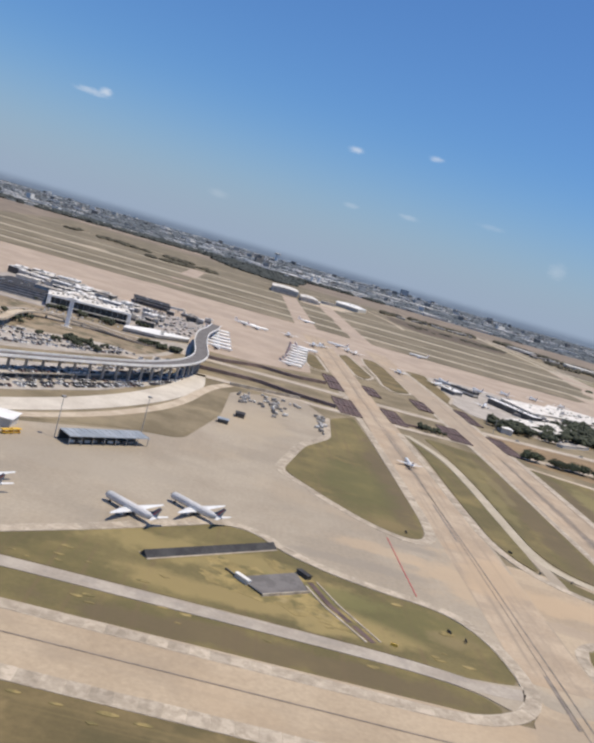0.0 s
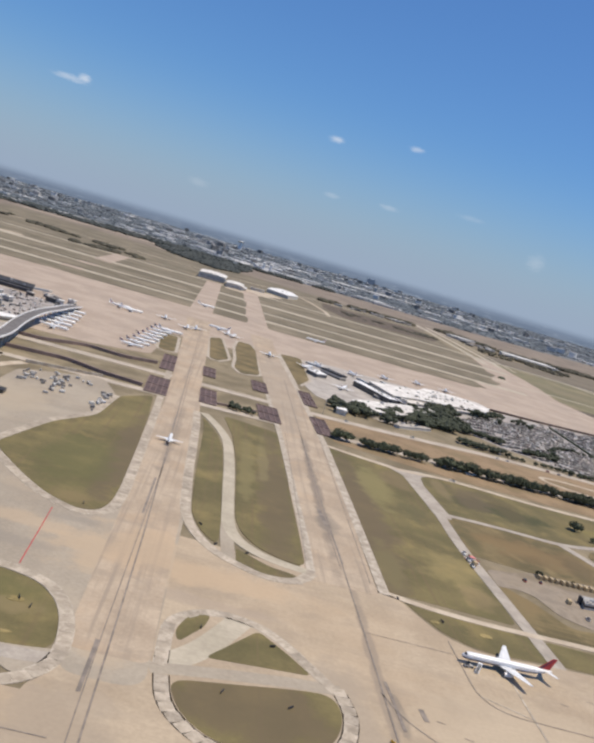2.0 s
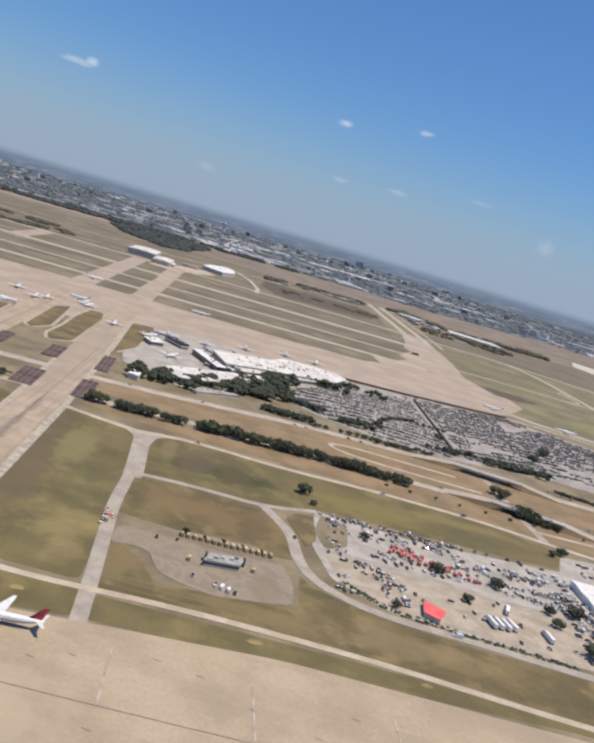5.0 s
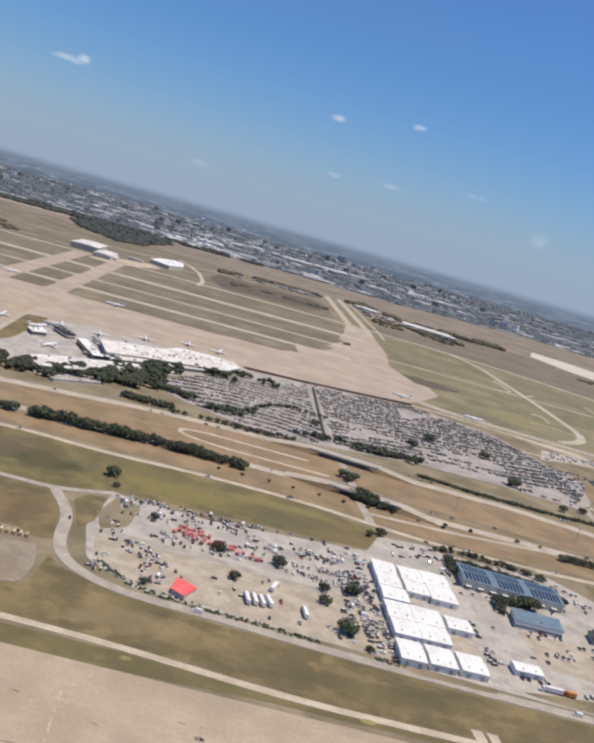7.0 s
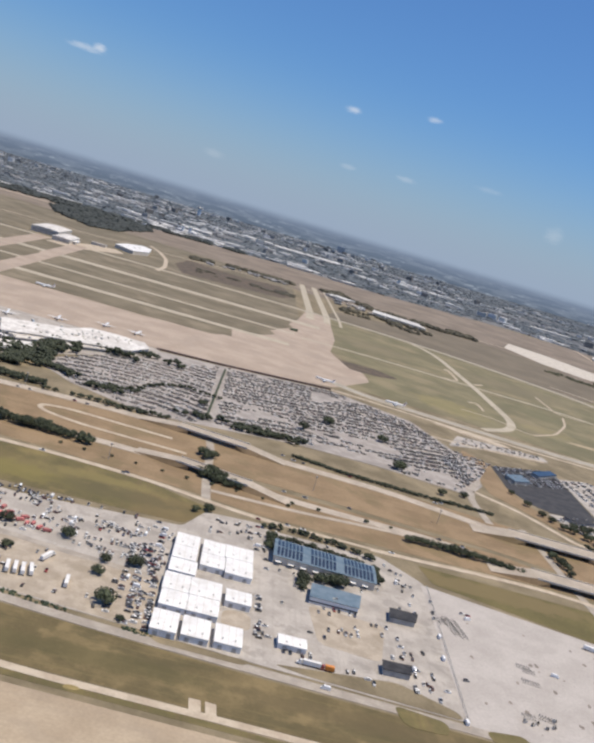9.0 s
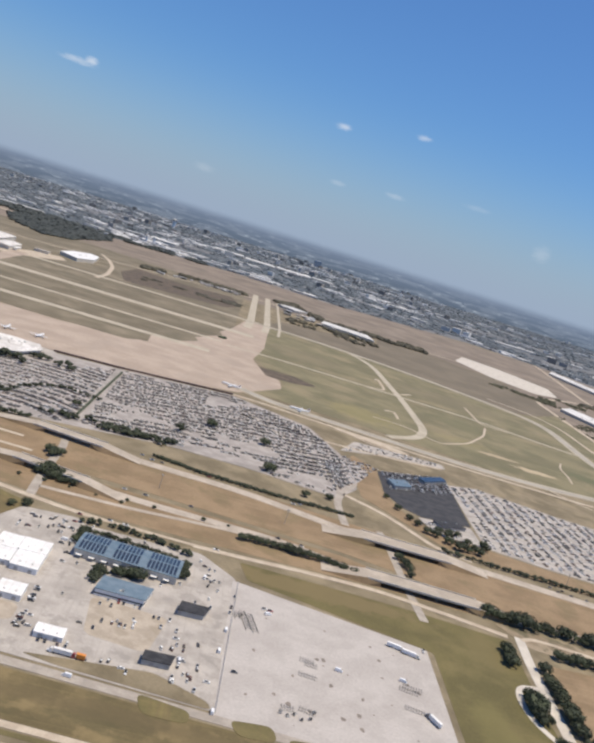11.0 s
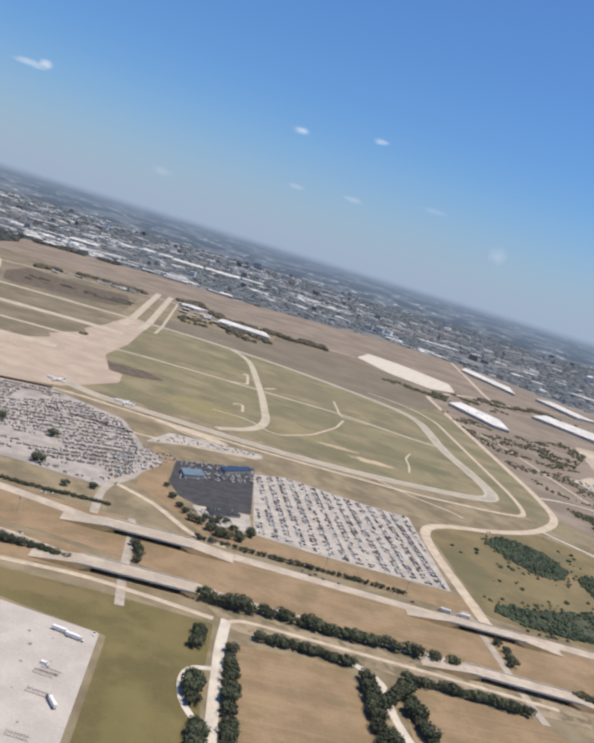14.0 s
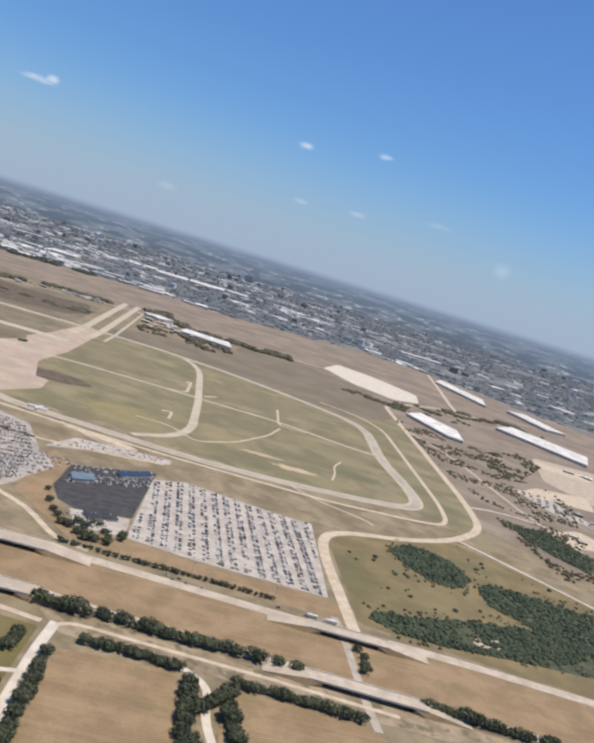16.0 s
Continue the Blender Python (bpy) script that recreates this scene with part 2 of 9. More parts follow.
M["olive"] = surface("olive_airfield_grass", (0.150, 0.134, 0.075), (0.205, 0.179, 0.102), 110, 5, 0.95, spots=(0.265, 0.216, 0.131), spot_size=120, spot_edge=(0.48, 0.66), spot_amount=0.6, second=((0.122, 0.116, 0.061), 90, (0.48, 0.64), 0.6), blots=((1470, 1552, 40, 14, (0.40, 0.325, 0.215), 0.85), (1535, 1505, 46, 18, (0.44, 0.36, 0.24), 0.9), (1400, 1600, 70, 40, (0.24, 0.205, 0.105), 0.55), (1680, 1585, 60, 45, (0.105, 0.112, 0.056), 0.65), (1190, 1580, 80, 80, (0.25, 0.215, 0.095), 0.55), (1100, 2150, 110, 120, (0.185, 0.155, 0.095), 0.55), (1500, 2120, 170, 110, (0.172, 0.146, 0.09), 0.6), (1450, 1800, 90, 70, (0.122, 0.12, 0.062), 0.5), (1640, 1760, 70, 60, (0.2, 0.175, 0.1), 0.5)))
M["tanfield"] = surface("burnt_brown_grass", (0.202, 0.141, 0.079), (0.266, 0.188, 0.109), 40, 2.5, 0.95, spots=(0.168, 0.128, 0.066), spot_size=45, spot_amount=0.65, streak=("x", (0.314, 0.233, 0.140), 0.45), second=((0.300, 0.207, 0.119), 30, (0.56, 0.75), 0.5))
M["concrete"] = surface("tan_taxiway_concrete", (0.345, 0.271, 0.194), (0.425, 0.340, 0.248), 34, 2, 0.8, spots=(0.440, 0.320, 0.208), spot_size=60, spot_amount=0.4, streak=("y", (0.262, 0.213, 0.163), 0.7), second=((0.300, 0.244, 0.183), 22, (0.52, 0.66), 0.55), blots=((153, 640, 4.5, 120, (0.235, 0.192, 0.148), 0.55), (267, 600, 4.5, 190, (0.2, 0.162, 0.127), 0.7), (268, 520, 8, 24, (0.190, 0.163, 0.130), 0.5), (165, 400, 26, 34, (0.440, 0.330, 0.217), 0.6), (250, 1010, 30, 300, (0.310, 0.258, 0.199), 0.5)))
M["concrete_x"] = surface("tan_runway_concrete", (0.345, 0.271, 0.187), (0.415, 0.333, 0.236), 45, 2, 0.8, spots=(0.435, 0.330, 0.220), spot_size=80, spot_edge=(0.48, 0.68), spot_amount=0.4, streak=("x", (0.285, 0.230, 0.172), 0.25), second=((0.295, 0.236, 0.171), 40, (0.5, 0.68), 0.5), blots=((200, 385, 60, 14, (0.450, 0.335, 0.217), 0.65), (160, 330, 14, 60, (0.440, 0.340, 0.231), 0.5), (274, 330, 3.0, 100, (0.225, 0.182, 0.142), 0.6), (279, 300, 3, 22, (0.155, 0.130, 0.106), 0.6), (255, 285, 14, 50, (0.315, 0.258, 0.194), 0.6), (340, 300, 60, 40, (0.440, 0.357, 0.254), 0.5), (185, 355, 50, 6, (0.330, 0.266, 0.204), 0.5), (150, 240, 22, 30, (0.310, 0.256, 0.194), 0.5)))
M["apron"] = surface("grey_apron_concrete", (0.292, 0.247, 0.189), (0.350, 0.300, 0.232), 60, 2, 0.8, spots=(0.390, 0.312, 0.219), spot_size=80, spot_edge=(0.5, 0.68), spot_amount=0.4, streak=("y", (0.360, 0.310, 0.241), 0.2), second=((0.262, 0.229, 0.182), 60, (0.5, 0.68), 0.45), blots=((155, 390, 42, 34, (0.430, 0.328, 0.219), 0.75), (105, 400, 40, 10, (0.430, 0.328, 0.221), 0.6), (85, 372, 40, 7, (0.250, 0.218, 0.177), 0.6), (122, 415, 16, 6, (0.250, 0.218, 0.177), 0.55), (146, 335, 5, 30, (0.250, 0.218, 0.175), 0.6), (158, 310, 14, 40, (0.420, 0.328, 0.225), 0.6), (20, 620, 40, 60, (0.385, 0.319, 0.230), 0.5), (-60, 420, 50, 30, (0.320, 0.279, 0.221), 0.5)))
M["shoulder"] = surface("pale_worn_shoulder", (0.333, 0.286, 0.227), (0.468, 0.409, 0.332), 7, 1.2, 0.85, spots=(0.234, 0.194, 0.147), spot_size=4, spot_amount=0.6)
M["farpave"] = surface("far_pink_concrete", (0.346, 0.274, 0.211), (0.413, 0.332, 0.261), 60, 5, 0.8, spots=(0.317, 0.258, 0.204), spot_size=90, spot_amount=0.5, streak=("x", (0.298, 0.244, 0.195), 0.5))
M["palepave"] = surface("pale_taxiway", (0.37, 0.325, 0.245), (0.45, 0.395, 0.305), 30, 3, 0.8, streak=("x", (0.30, 0.265, 0.2), 0.4))
M["road"] = surface("grey_road", (0.31, 0.27, 0.225), (0.39, 0.345, 0.29), 15, 1.5, 0.85, spots=(0.26, 0.235, 0.205), spot_size=9, spot_amount=0.5)
M["paleroad"] = surface("pale_dusty_road", (0.41, 0.335, 0.25), (0.50, 0.425, 0.325), 15, 1.5, 0.85, spots=(0.35, 0.29, 0.22), spot_size=9, spot_amount=0.5)
M["lot"] = surface("pale_parking_concrete", (0.345, 0.312, 0.275), (0.435, 0.395, 0.350), 22, 1.5, 0.85, spots=(0.265, 0.24, 0.212), spot_size=16, spot_amount=0.65, streak=("y", (0.29, 0.262, 0.23), 0.35))
M["lot_dark"] = surface("grey_parking_asphalt", (0.287, 0.258, 0.234), (0.378, 0.342, 0.310), 18, 1.5, 0.85, spots=(0.217, 0.195, 0.177), spot_size=60, spot_amount=0.6)
M["asphalt"] = surface("black_asphalt", (0.032, 0.032, 0.036), (0.056, 0.055, 0.057), 12, 1.5, 0.9)
M["dirt"] = surface("sandy_dirt", (0.33, 0.275, 0.205), (0.42, 0.352, 0.275), 12, 1.5, 0.95)
M["stain"] = surface("tyre_stain", (0.165, 0.14, 0.118), (0.25, 0.21, 0.175), 6, 1, 0.8)
M["white"] = surface("white_roof_membrane", (0.70, 0.69, 0.67), (0.80, 0.79, 0.77), 10, 1.2, 0.6, spots=(0.58, 0.55, 0.5), spot_size=9, spot_amount=0.4)
M["cream"] = surface("cream_wall", (0.50, 0.46, 0.40), (0.60, 0.56, 0.49), 6, 1, 0.8)
M["greywall"] = surface("grey_wall", (0.28, 0.27, 0.26), (0.38, 0.37, 0.35), 6, 1, 0.8)
M["darkwall"] = surface("dark_glazed_wall", (0.03, 0.035, 0.04), (0.06, 0.065, 0.07), 6, 1, 0.3)
M["bluemetal"] = surface("blue_grey_metal_roof", (0.112, 0.162, 0.202), (0.168, 0.216, 0.252), 8, 1, 0.45)
M["solar"] = surface("dark_solar_panel", (0.02, 0.03, 0.05), (0.035, 0.045, 0.07), 4, 1, 0.25)
M["greymetal"] = surface("grey_metal_roof", (0.25, 0.28, 0.31), (0.33, 0.36, 0.39), 8, 1, 0.45)
M["darkroof"] = surface("dark_bitumen_roof", (0.022, 0.022, 0.025), (0.045, 0.045, 0.048), 6, 1, 0.85)
M["bark"] = surface("bark", (0.10, 0.075, 0.05), (0.16, 0.12, 0.085), 1, 0.2, 0.95)
M["leaf"] = surface("dark_oak_leaves", (0.033, 0.042, 0.023), (0.062, 0.073, 0.038), 6, 0.7, 0.85, varied=0.3)
M["woods"] = surface("dense_green_scrub", (0.025, 0.040, 0.022), (0.049, 0.068, 0.036), 25, 2, 0.9, island=0.4)
# leaf tones lifted towards blue-grey: haze put into the colour
M["farwoods"] = surface("far_woods_haze_tint", (0.069, 0.085, 0.100), (0.121, 0.137, 0.148), 60, 8, 0.95, island=0.22)
M["creamroof"] = surface("cream_roof_gravel", (0.50, 0.455, 0.40), (0.66, 0.62, 0.56), 14, 1.5, 0.85, spots=(0.36, 0.33, 0.30), spot_size=10, spot_amount=0.55)
M["darkpad"] = surface("dark_tarmac_pad", (0.12, 0.112, 0.108), (0.165, 0.155, 0.15), 8, 1, 0.9)
M["straw"] = surface("straw_grass", (0.215, 0.168, 0.068), (0.30, 0.232, 0.096), 12, 1.5, 0.95, spots=(0.13, 0.112, 0.046), spot_size=9, spot_edge=(0.48, 0.6), spot_amount=0.85, second=((0.34, 0.27, 0.14), 14, (0.56, 0.7), 0.6))
M["parkglass"] = surface("parked_car_glass", (0.03, 0.034, 0.04), (0.05, 0.055, 0.06), 2, 0.5, 0.5)
M["slab"] = surface("worn_shoulder_slab", (0.330, 0.280, 0.217), (0.437, 0.375, 0.298), 6, 1.0, 0.85, spots=(0.251, 0.209, 0.157), spot_size=3.5, spot_amount=0.55, varied=0.16)
M["yarddirt"] = surface("dusty_grey_yard", (0.335, 0.283, 0.22), (0.42, 0.358, 0.285), 14, 1.5, 0.9, spots=(0.275, 0.228, 0.165), spot_size=18, spot_amount=0.5)
M["loopdirt"] = surface("dusty_brown_ground", (0.20, 0.155, 0.10), (0.30, 0.24, 0.165), 30, 2, 0.95, spots=(0.105, 0.095, 0.055), spot_size=18, spot_edge=(0.5, 0.62), spot_amount=0.85)
M["equipyard"] = surface("worn_brown_grey_yard", (0.225, 0.185, 0.14), (0.305, 0.252, 0.192), 14, 1.5, 0.9, spots=(0.175, 0.14, 0.095), spot_size=14, spot_amount=0.6, blots=((440, 515, 60, 7, (0.16, 0.125, 0.075), 0.6), (400, 500, 16, 12, (0.26, 0.21, 0.15), 0.5), (478, 470, 12, 20, (0.21, 0.165, 0.11), 0.6)))
M["brush"] = surface("dark_dry_brush", (0.052, 0.049, 0.034), (0.098, 0.089, 0.062), 25, 3, 0.95, island=0.35)
M["bush"] = surface("olive_brown_bushes", (0.046, 0.050, 0.029), (0.082, 0.080, 0.047), 25, 2, 0.95, island=0.35)
M["belt"] = surface("far_dark_belt_of_trees", (0.034, 0.041, 0.039), (0.053, 0.060, 0.056), 60, 6, 0.95, island=0.2)
# shade below the scrub is put into this dark ground colour
M["thicket"] = surface("thicket_floor_painted_shade", (0.033, 0.045, 0.026), (0.065, 0.075, 0.041), 12, 2, 0.95, spots=(0.106, 0.103, 0.054), spot_size=16, spot_edge=(0.55, 0.66), spot_amount=0.6)
M["greytaxi"] = surface("grey_worn_taxiway", (0.30, 0.272, 0.222), (0.372, 0.338, 0.28), 40, 3, 0.8, streak=("y", (0.26, 0.236, 0.195), 0.4))
M["palelane"] = surface("bleached_concrete_road", (0.48, 0.435, 0.37), (0.56, 0.515, 0.445), 25, 2, 0.85, spots=(0.40, 0.355, 0.30), spot_size=20, spot_amount=0.5)
M["fadedred"] = surface("faded_red_paint", (0.40, 0.11, 0.105), (0.56, 0.21, 0.19), 2.5, 0.6, 0.7, varied=0.35)
M["tentred"] = surface("salmon_red_canvas", (0.70, 0.10, 0.10), (0.80, 0.14, 0.13), 5, 0.8, 0.7)
M["termroof"] = surface("mixed_pale_roof", (0.52, 0.49, 0.45), (0.74, 0.72, 0.68), 18, 2, 0.8, spots=(0.36, 0.335, 0.30), spot_size=13, spot_amount=0.7)
M["motorway"] = surface("bleached_motorway", (0.37, 0.315, 0.25), (0.46, 0.395, 0.32), 22, 1.5, 0.85, spots=(0.30, 0.262, 0.215), spot_size=9, spot_amount=0.5, streak=("x", (0.29, 0.25, 0.205), 0.5))
M["tanpaint"] = surface("tan_truck_paint", (0.38, 0.28, 0.15), (0.50, 0.39, 0.23), 3, 0.5, 0.6, varied=0.3)
M["yardconc"] = surface("smooth_yard_concrete", (0.389, 0.355, 0.323), (0.438, 0.402, 0.368), 30, 2, 0.85, spots=(0.345, 0.312, 0.282), spot_size=22, spot_edge=(0.5, 0.66), spot_amount=0.45)
M["darkmeadow"] = surface("dark_olive_meadow", (0.105, 0.089, 0.033), (0.139, 0.116, 0.044), 50, 2.5, 0.95, spots=(0.182, 0.146, 0.061), spot_size=45, spot_edge=(0.5, 0.7), spot_amount=0.5, blots=((1020, 676, 110, 20, (0.177, 0.135, 0.062), 0.75), (1180, 640, 26, 40, (0.160, 0.128, 0.055), 0.5), (1150, 500, 20, 60, (0.160, 0.139, 0.050), 0.5)))
M["meadow"] = surface("green_olive_meadow", (0.133, 0.108, 0.052), (0.175, 0.138, 0.066), 60, 3, 0.95, spots=(0.222, 0.163, 0.086), spot_size=60, spot_edge=(0.5, 0.7), spot_amount=0.6, blots=((1575, 1000, 40, 110, (0.10, 0.098, 0.045), 0.6), (1680, 1000, 60, 50, (0.185, 0.152, 0.075), 0.6), (1800, 1180, 60, 30, (0.10, 0.1, 0.046), 0.5), (1640, 1090, 40, 40, (0.17, 0.14, 0.068), 0.5)))
M["soot"] = surface("sooty_ground", (0.079, 0.061, 0.045), (0.131, 0.101, 0.070), 20, 3, 0.95)
M["cartpaint"] = paint("cart_paint", ((0.6, 0.6, 0.58), (0.12, 0.12, 0.125), (0.3, 0.3, 0.3), (0.45, 0.43, 0.4), (0.07, 0.075, 0.09), (0.2, 0.19, 0.18), (0.62, 0.61, 0.6)), 0.6)
M["tyre"] = surface("black_rubber", (0.02, 0.02, 0.02), (0.035, 0.035, 0.035), 1, 0.2, 0.9)
M["glass"] = surface("dark_glass", (0.015, 0.02, 0.025), (0.03, 0.035, 0.04), 2, 0.5, 0.12)
M["aircraft"] = surface("white_aircraft_paint", (0.72, 0.73, 0.74), (0.82, 0.82, 0.82), 9, 1, 0.3)
M["silver"] = surface("silver_grey_aircraft_paint", (0.50, 0.50, 0.50), (0.60, 0.595, 0.59), 9, 1, 0.35)
M["wingmetal"] = surface("pale_wing_metal", (0.60, 0.61, 0.62), (0.70, 0.71, 0.71), 5, 0.8, 0.4)
M["red"] = surface("red_paint", (0.38, 0.025, 0.03), (0.5, 0.04, 0.045), 4, 0.6, 0.5)
M["navy"] = surface("navy_paint", (0.02, 0.03, 0.08), (0.03, 0.045, 0.11), 4, 0.6, 0.4)
M["yellow"] = surface("yellow_paint", (0.60, 0.36, 0.04), (0.70, 0.44, 0.06), 4, 0.6, 0.5)
M["orange"] = surface("orange_paint", (0.60, 0.22, 0.04), (0.70, 0.28, 0.06), 4, 0.6, 0.5)
M["steel"] = surface("galvanised_steel", (0.30, 0.30, 0.30), (0.40, 0.40, 0.40), 2, 0.4, 0.5, metal=0.4)
M["grate"] = surface("dark_bridge_deck", (0.075, 0.049, 0.046), (0.125, 0.083, 0.076), 10, 1, 0.8)
M["grate_bar"] = surface("brown_bridge_bar", (0.170, 0.123, 0.107), (0.230, 0.167, 0.146), 10, 1, 0.8)
M["car"] = paint("car_paint", ((0.75, 0.75, 0.74), (0.05, 0.05, 0.055), (0.42, 0.43, 0.45), (0.75, 0.75, 0.74), (0.15, 0.155, 0.165), (0.3, 0.03, 0.03), (0.55, 0.56, 0.57), (0.07, 0.09, 0.16), (0.62, 0.60, 0.55)))
M["parked"] = paint("parked_paint", ((0.82, 0.82, 0.81), (0.03, 0.03, 0.033), (0.36, 0.37, 0.39), (0.045, 0.045, 0.05), (0.78, 0.78, 0.77), (0.12, 0.045, 0.04), (0.66, 0.66, 0.66), (0.04, 0.045, 0.07), (0.07, 0.07, 0.075), (0.80, 0.80, 0.79)), 0.6)
M["longstay"] = paint("long_stay_paint", ((0.80, 0.80, 0.79), (0.03, 0.03, 0.033), (0.055, 0.055, 0.06), (0.20, 0.205, 0.215), (0.035, 0.035, 0.04), (0.74, 0.74, 0.73), (0.045, 0.045, 0.05), (0.10, 0.04, 0.038), (0.04, 0.045, 0.07), (0.07, 0.07, 0.075)), 0.6)
M["cityroof"] = paint("city_roofs", ((0.62, 0.62, 0.61), (0.13, 0.13, 0.13), (0.24, 0.236, 0.23), (0.10, 0.105, 0.11), (0.46, 0.46, 0.45), (0.16, 0.156, 0.15), (0.30, 0.296, 0.29)), 0.85)
M["fardry"] = surface("far_dry_ground", (0.171, 0.137, 0.104), (0.226, 0.182, 0.139), 160, 8, 0.95, spots=(0.274, 0.226, 0.178), spot_size=140, spot_edge=(0.5, 0.66), spot_amount=0.6, second=((0.130, 0.108, 0.080), 120, (0.5, 0.64), 0.5))
M["brownfar"] = surface("brown_far_meadow", (0.138, 0.115, 0.080), (0.172, 0.143, 0.100), 140, 6, 0.95, spots=(0.2, 0.165, 0.115), spot_size=110, spot_amount=0.4)
M["paleroof"] = surface("weathered_pale_roof", (0.54, 0.51, 0.47), (0.74, 0.715, 0.675), 16, 2, 0.8, spots=(0.40, 0.375, 0.345), spot_size=9, spot_amount=0.6, streak=("x", (0.5, 0.475, 0.44), 0.5))
# low tone shifted towards blue to stand for haze over the suburbs
M["city"] = surface("suburb_ground_haze_tint", (0.080, 0.088, 0.095), (0.175, 0.175, 0.175), 260, 14, 0.95, spots=(0.382, 0.373, 0.367), spot_size=120, spot_edge=(0.60, 0.68), spot_amount=0.8)

# ---- mesh helpers ----


def link(name, bm, material, parent=None, label="", smooth=False):
    mesh = bpy.data.meshes.new(name)
    bm.to_mesh(mesh)
    bm.free()
    mesh.transform(Matrix.Scale(U, 4))
    for mt in material if isinstance(material, (list, tuple)) else (material,):
        mesh.materials.append(mt)
    if smooth:
        mesh.shade_smooth()
    ob = new(name, mesh)
    if parent:
        ob.parent = parent
    return tagged(ob, label)


part = link


def box(bm, x0, x1, y0, y1, z0, z1, mi=0, m=None):
    vs = [bm.verts.new((m @ Vector(p)) if m else p) for p in ((x0, y0, z0), (x1, y0, z0), (x1, y1, z0), (x0, y1, z0), (x0, y0, z1), (x1, y0, z1), (x1, y1, z1), (x0, y1, z1))]
    for f in ((3, 2, 1, 0), (4, 5, 6, 7), (0, 1, 5, 4), (1, 2, 6, 5), (2, 3, 7, 6), (3, 0, 4, 7)):
        bm.faces.new([vs[k] for k in f]).material_index = mi
    return vs


def boxed(name, x0, x1, y0, y1, z0, z1, material, parent=None, label=""):
    bm = bmesh.new()
    box(bm, x0, x1, y0, y1, z0, z1)
    return link(name, bm, material, parent, label)


def rounded(pts, r, closed=True, steps=5):
    """The outline with each corner turned into an arc-like curve of about radius r."""
    out, n = [], len(pts)
    for k in range(n):
        p = Vector(pts[k][:2])
        if not closed and k in (0, n - 1):
            out.append(p)
            continue
        a, b = Vector(pts[k - 1][:2]) - p, Vector(pts[(k + 1) % n][:2]) - p
        da, db = min(r, a.length * 0.48), min(r, b.length * 0.48)
        p0, p2 = p + a.normalized() * da, p + b.normalized() * db
        for s in range(steps + 1):
            t = s / steps
            out.append(p0 * (1 - t) ** 2 + p * 2 * t * (1 - t) + p2 * t * t)
    return out


def pad(name, pts, z, material, r=8.0, label="", category="", depth=0.3, parent=None, kind="structure"):
    """A flat slab of ground cover with rounded corners, its top at z."""
    bm = bmesh.new()
    ring = rounded(pts, r)
    if sum(a.x * b.y - b.x * a.y for a, b in zip(ring, ring[1:] + ring[:1])) < 0:
        ring.reverse()
    top = [bm.verts.new((p.x, p.y, z)) for p in ring]
    for a, b, c in tessellate_polygon([[Vector((p.x, p.y, 0)) for p in ring]]):
        f = bm.faces.new((top[a], top[b], top[c]))
        f.normal_update()
        if f.normal.z < 0:
            f.normal_flip()
    low = [bm.verts.new((p.x, p.y, z - depth)) for p in ring]
    for k in range(len(ring)):
        bm.faces.new((top[k], low[k], low[(k + 1) % len(ring)], top[(k + 1) % len(ring)]))
    return tagged(link(name, bm, material, parent), label, category, kind=kind)


def strip(name, pts, width, z, material, r=30.0, label="", category="", depth=0.3, kind="structure", closed=False, parent=None, camber=0.0):
    """A road or line of even width along a bent line."""
    bm = bmesh.new()
    line = rounded(pts, r, closed, 7)
    n, rows = len(line), []
    heights = [p[2] if len(p) > 2 else z for p in pts]
    total = sum((line[k + 1] - line[k]).length for k in range(n - 1)) or 1
    run = 0
    for k, p in enumerate(line):
        a, b = line[k - 1] if (k or closed) else p, line[(k + 1) % n] if (k < n - 1 or closed) else p
        d = (b - a).normalized()
        s = Vector((-d.y, d.x)) * width / 2
        if k:
            run += (p - line[k - 1]).length
        h = np.interp(run / total, np.linspace(0, 1, len(heights)), heights)
        rows.append([bm.verts.new((q.x, q.y, hz)) for q, hz in ((p - s, h - depth), (p - s, h), (p + s, h), (p + s, h - depth))])
    for k in range(n if closed else n - 1):
        a, b = rows[k], rows[(k + 1) % n]
        for j in range(3):
            bm.faces.new((a[j], b[j], b[j + 1], a[j + 1]))
    if not closed:
        bm.faces.new(rows[0])
        bm.faces.new(rows[-1][::-1])
    return tagged(link(name, bm, material, parent), label, category, kind=kind)


def spot(x, y, z=0.0, turn=0.0, size=1.0):
    """A pose in plan metres."""
    return pose(U * x, U * y, U * z, 0, 0, turn) @ Matrix.Scale(size, 4)


def thing(name, label, category, m=None, group=""):
    ob = new(name)
    ob.empty_display_size = 0.5
    if m:
        ob.matrix_basis = m
    return tagged(ob, label, category, group)


# ---- the ground and all that is laid on it ----
def make_ground():
    bm = bmesh.new()
    xs, ys = range(-10000, 14001, 400), range(-4000, 12001, 400)
    grid = [[bm.verts.new((x, y, 0)) for x in xs] for y in ys]
    for a, b in zip(grid, grid[1:]):
        for k in range(len(a) - 1):
            bm.faces.new((a[k], a[k + 1], b[k + 1], b[k]))
    tagged(link("ground", bm, M["grass"]), "dry brown and olive grass of an airfield", "ground", kind="structure")


make_ground()
Z1, Z2, Z3, Z4, Z5 = 0.12, 0.2, 0.28, 0.36, 0.42  # layers: fields, shoulders, paving, islands, markings


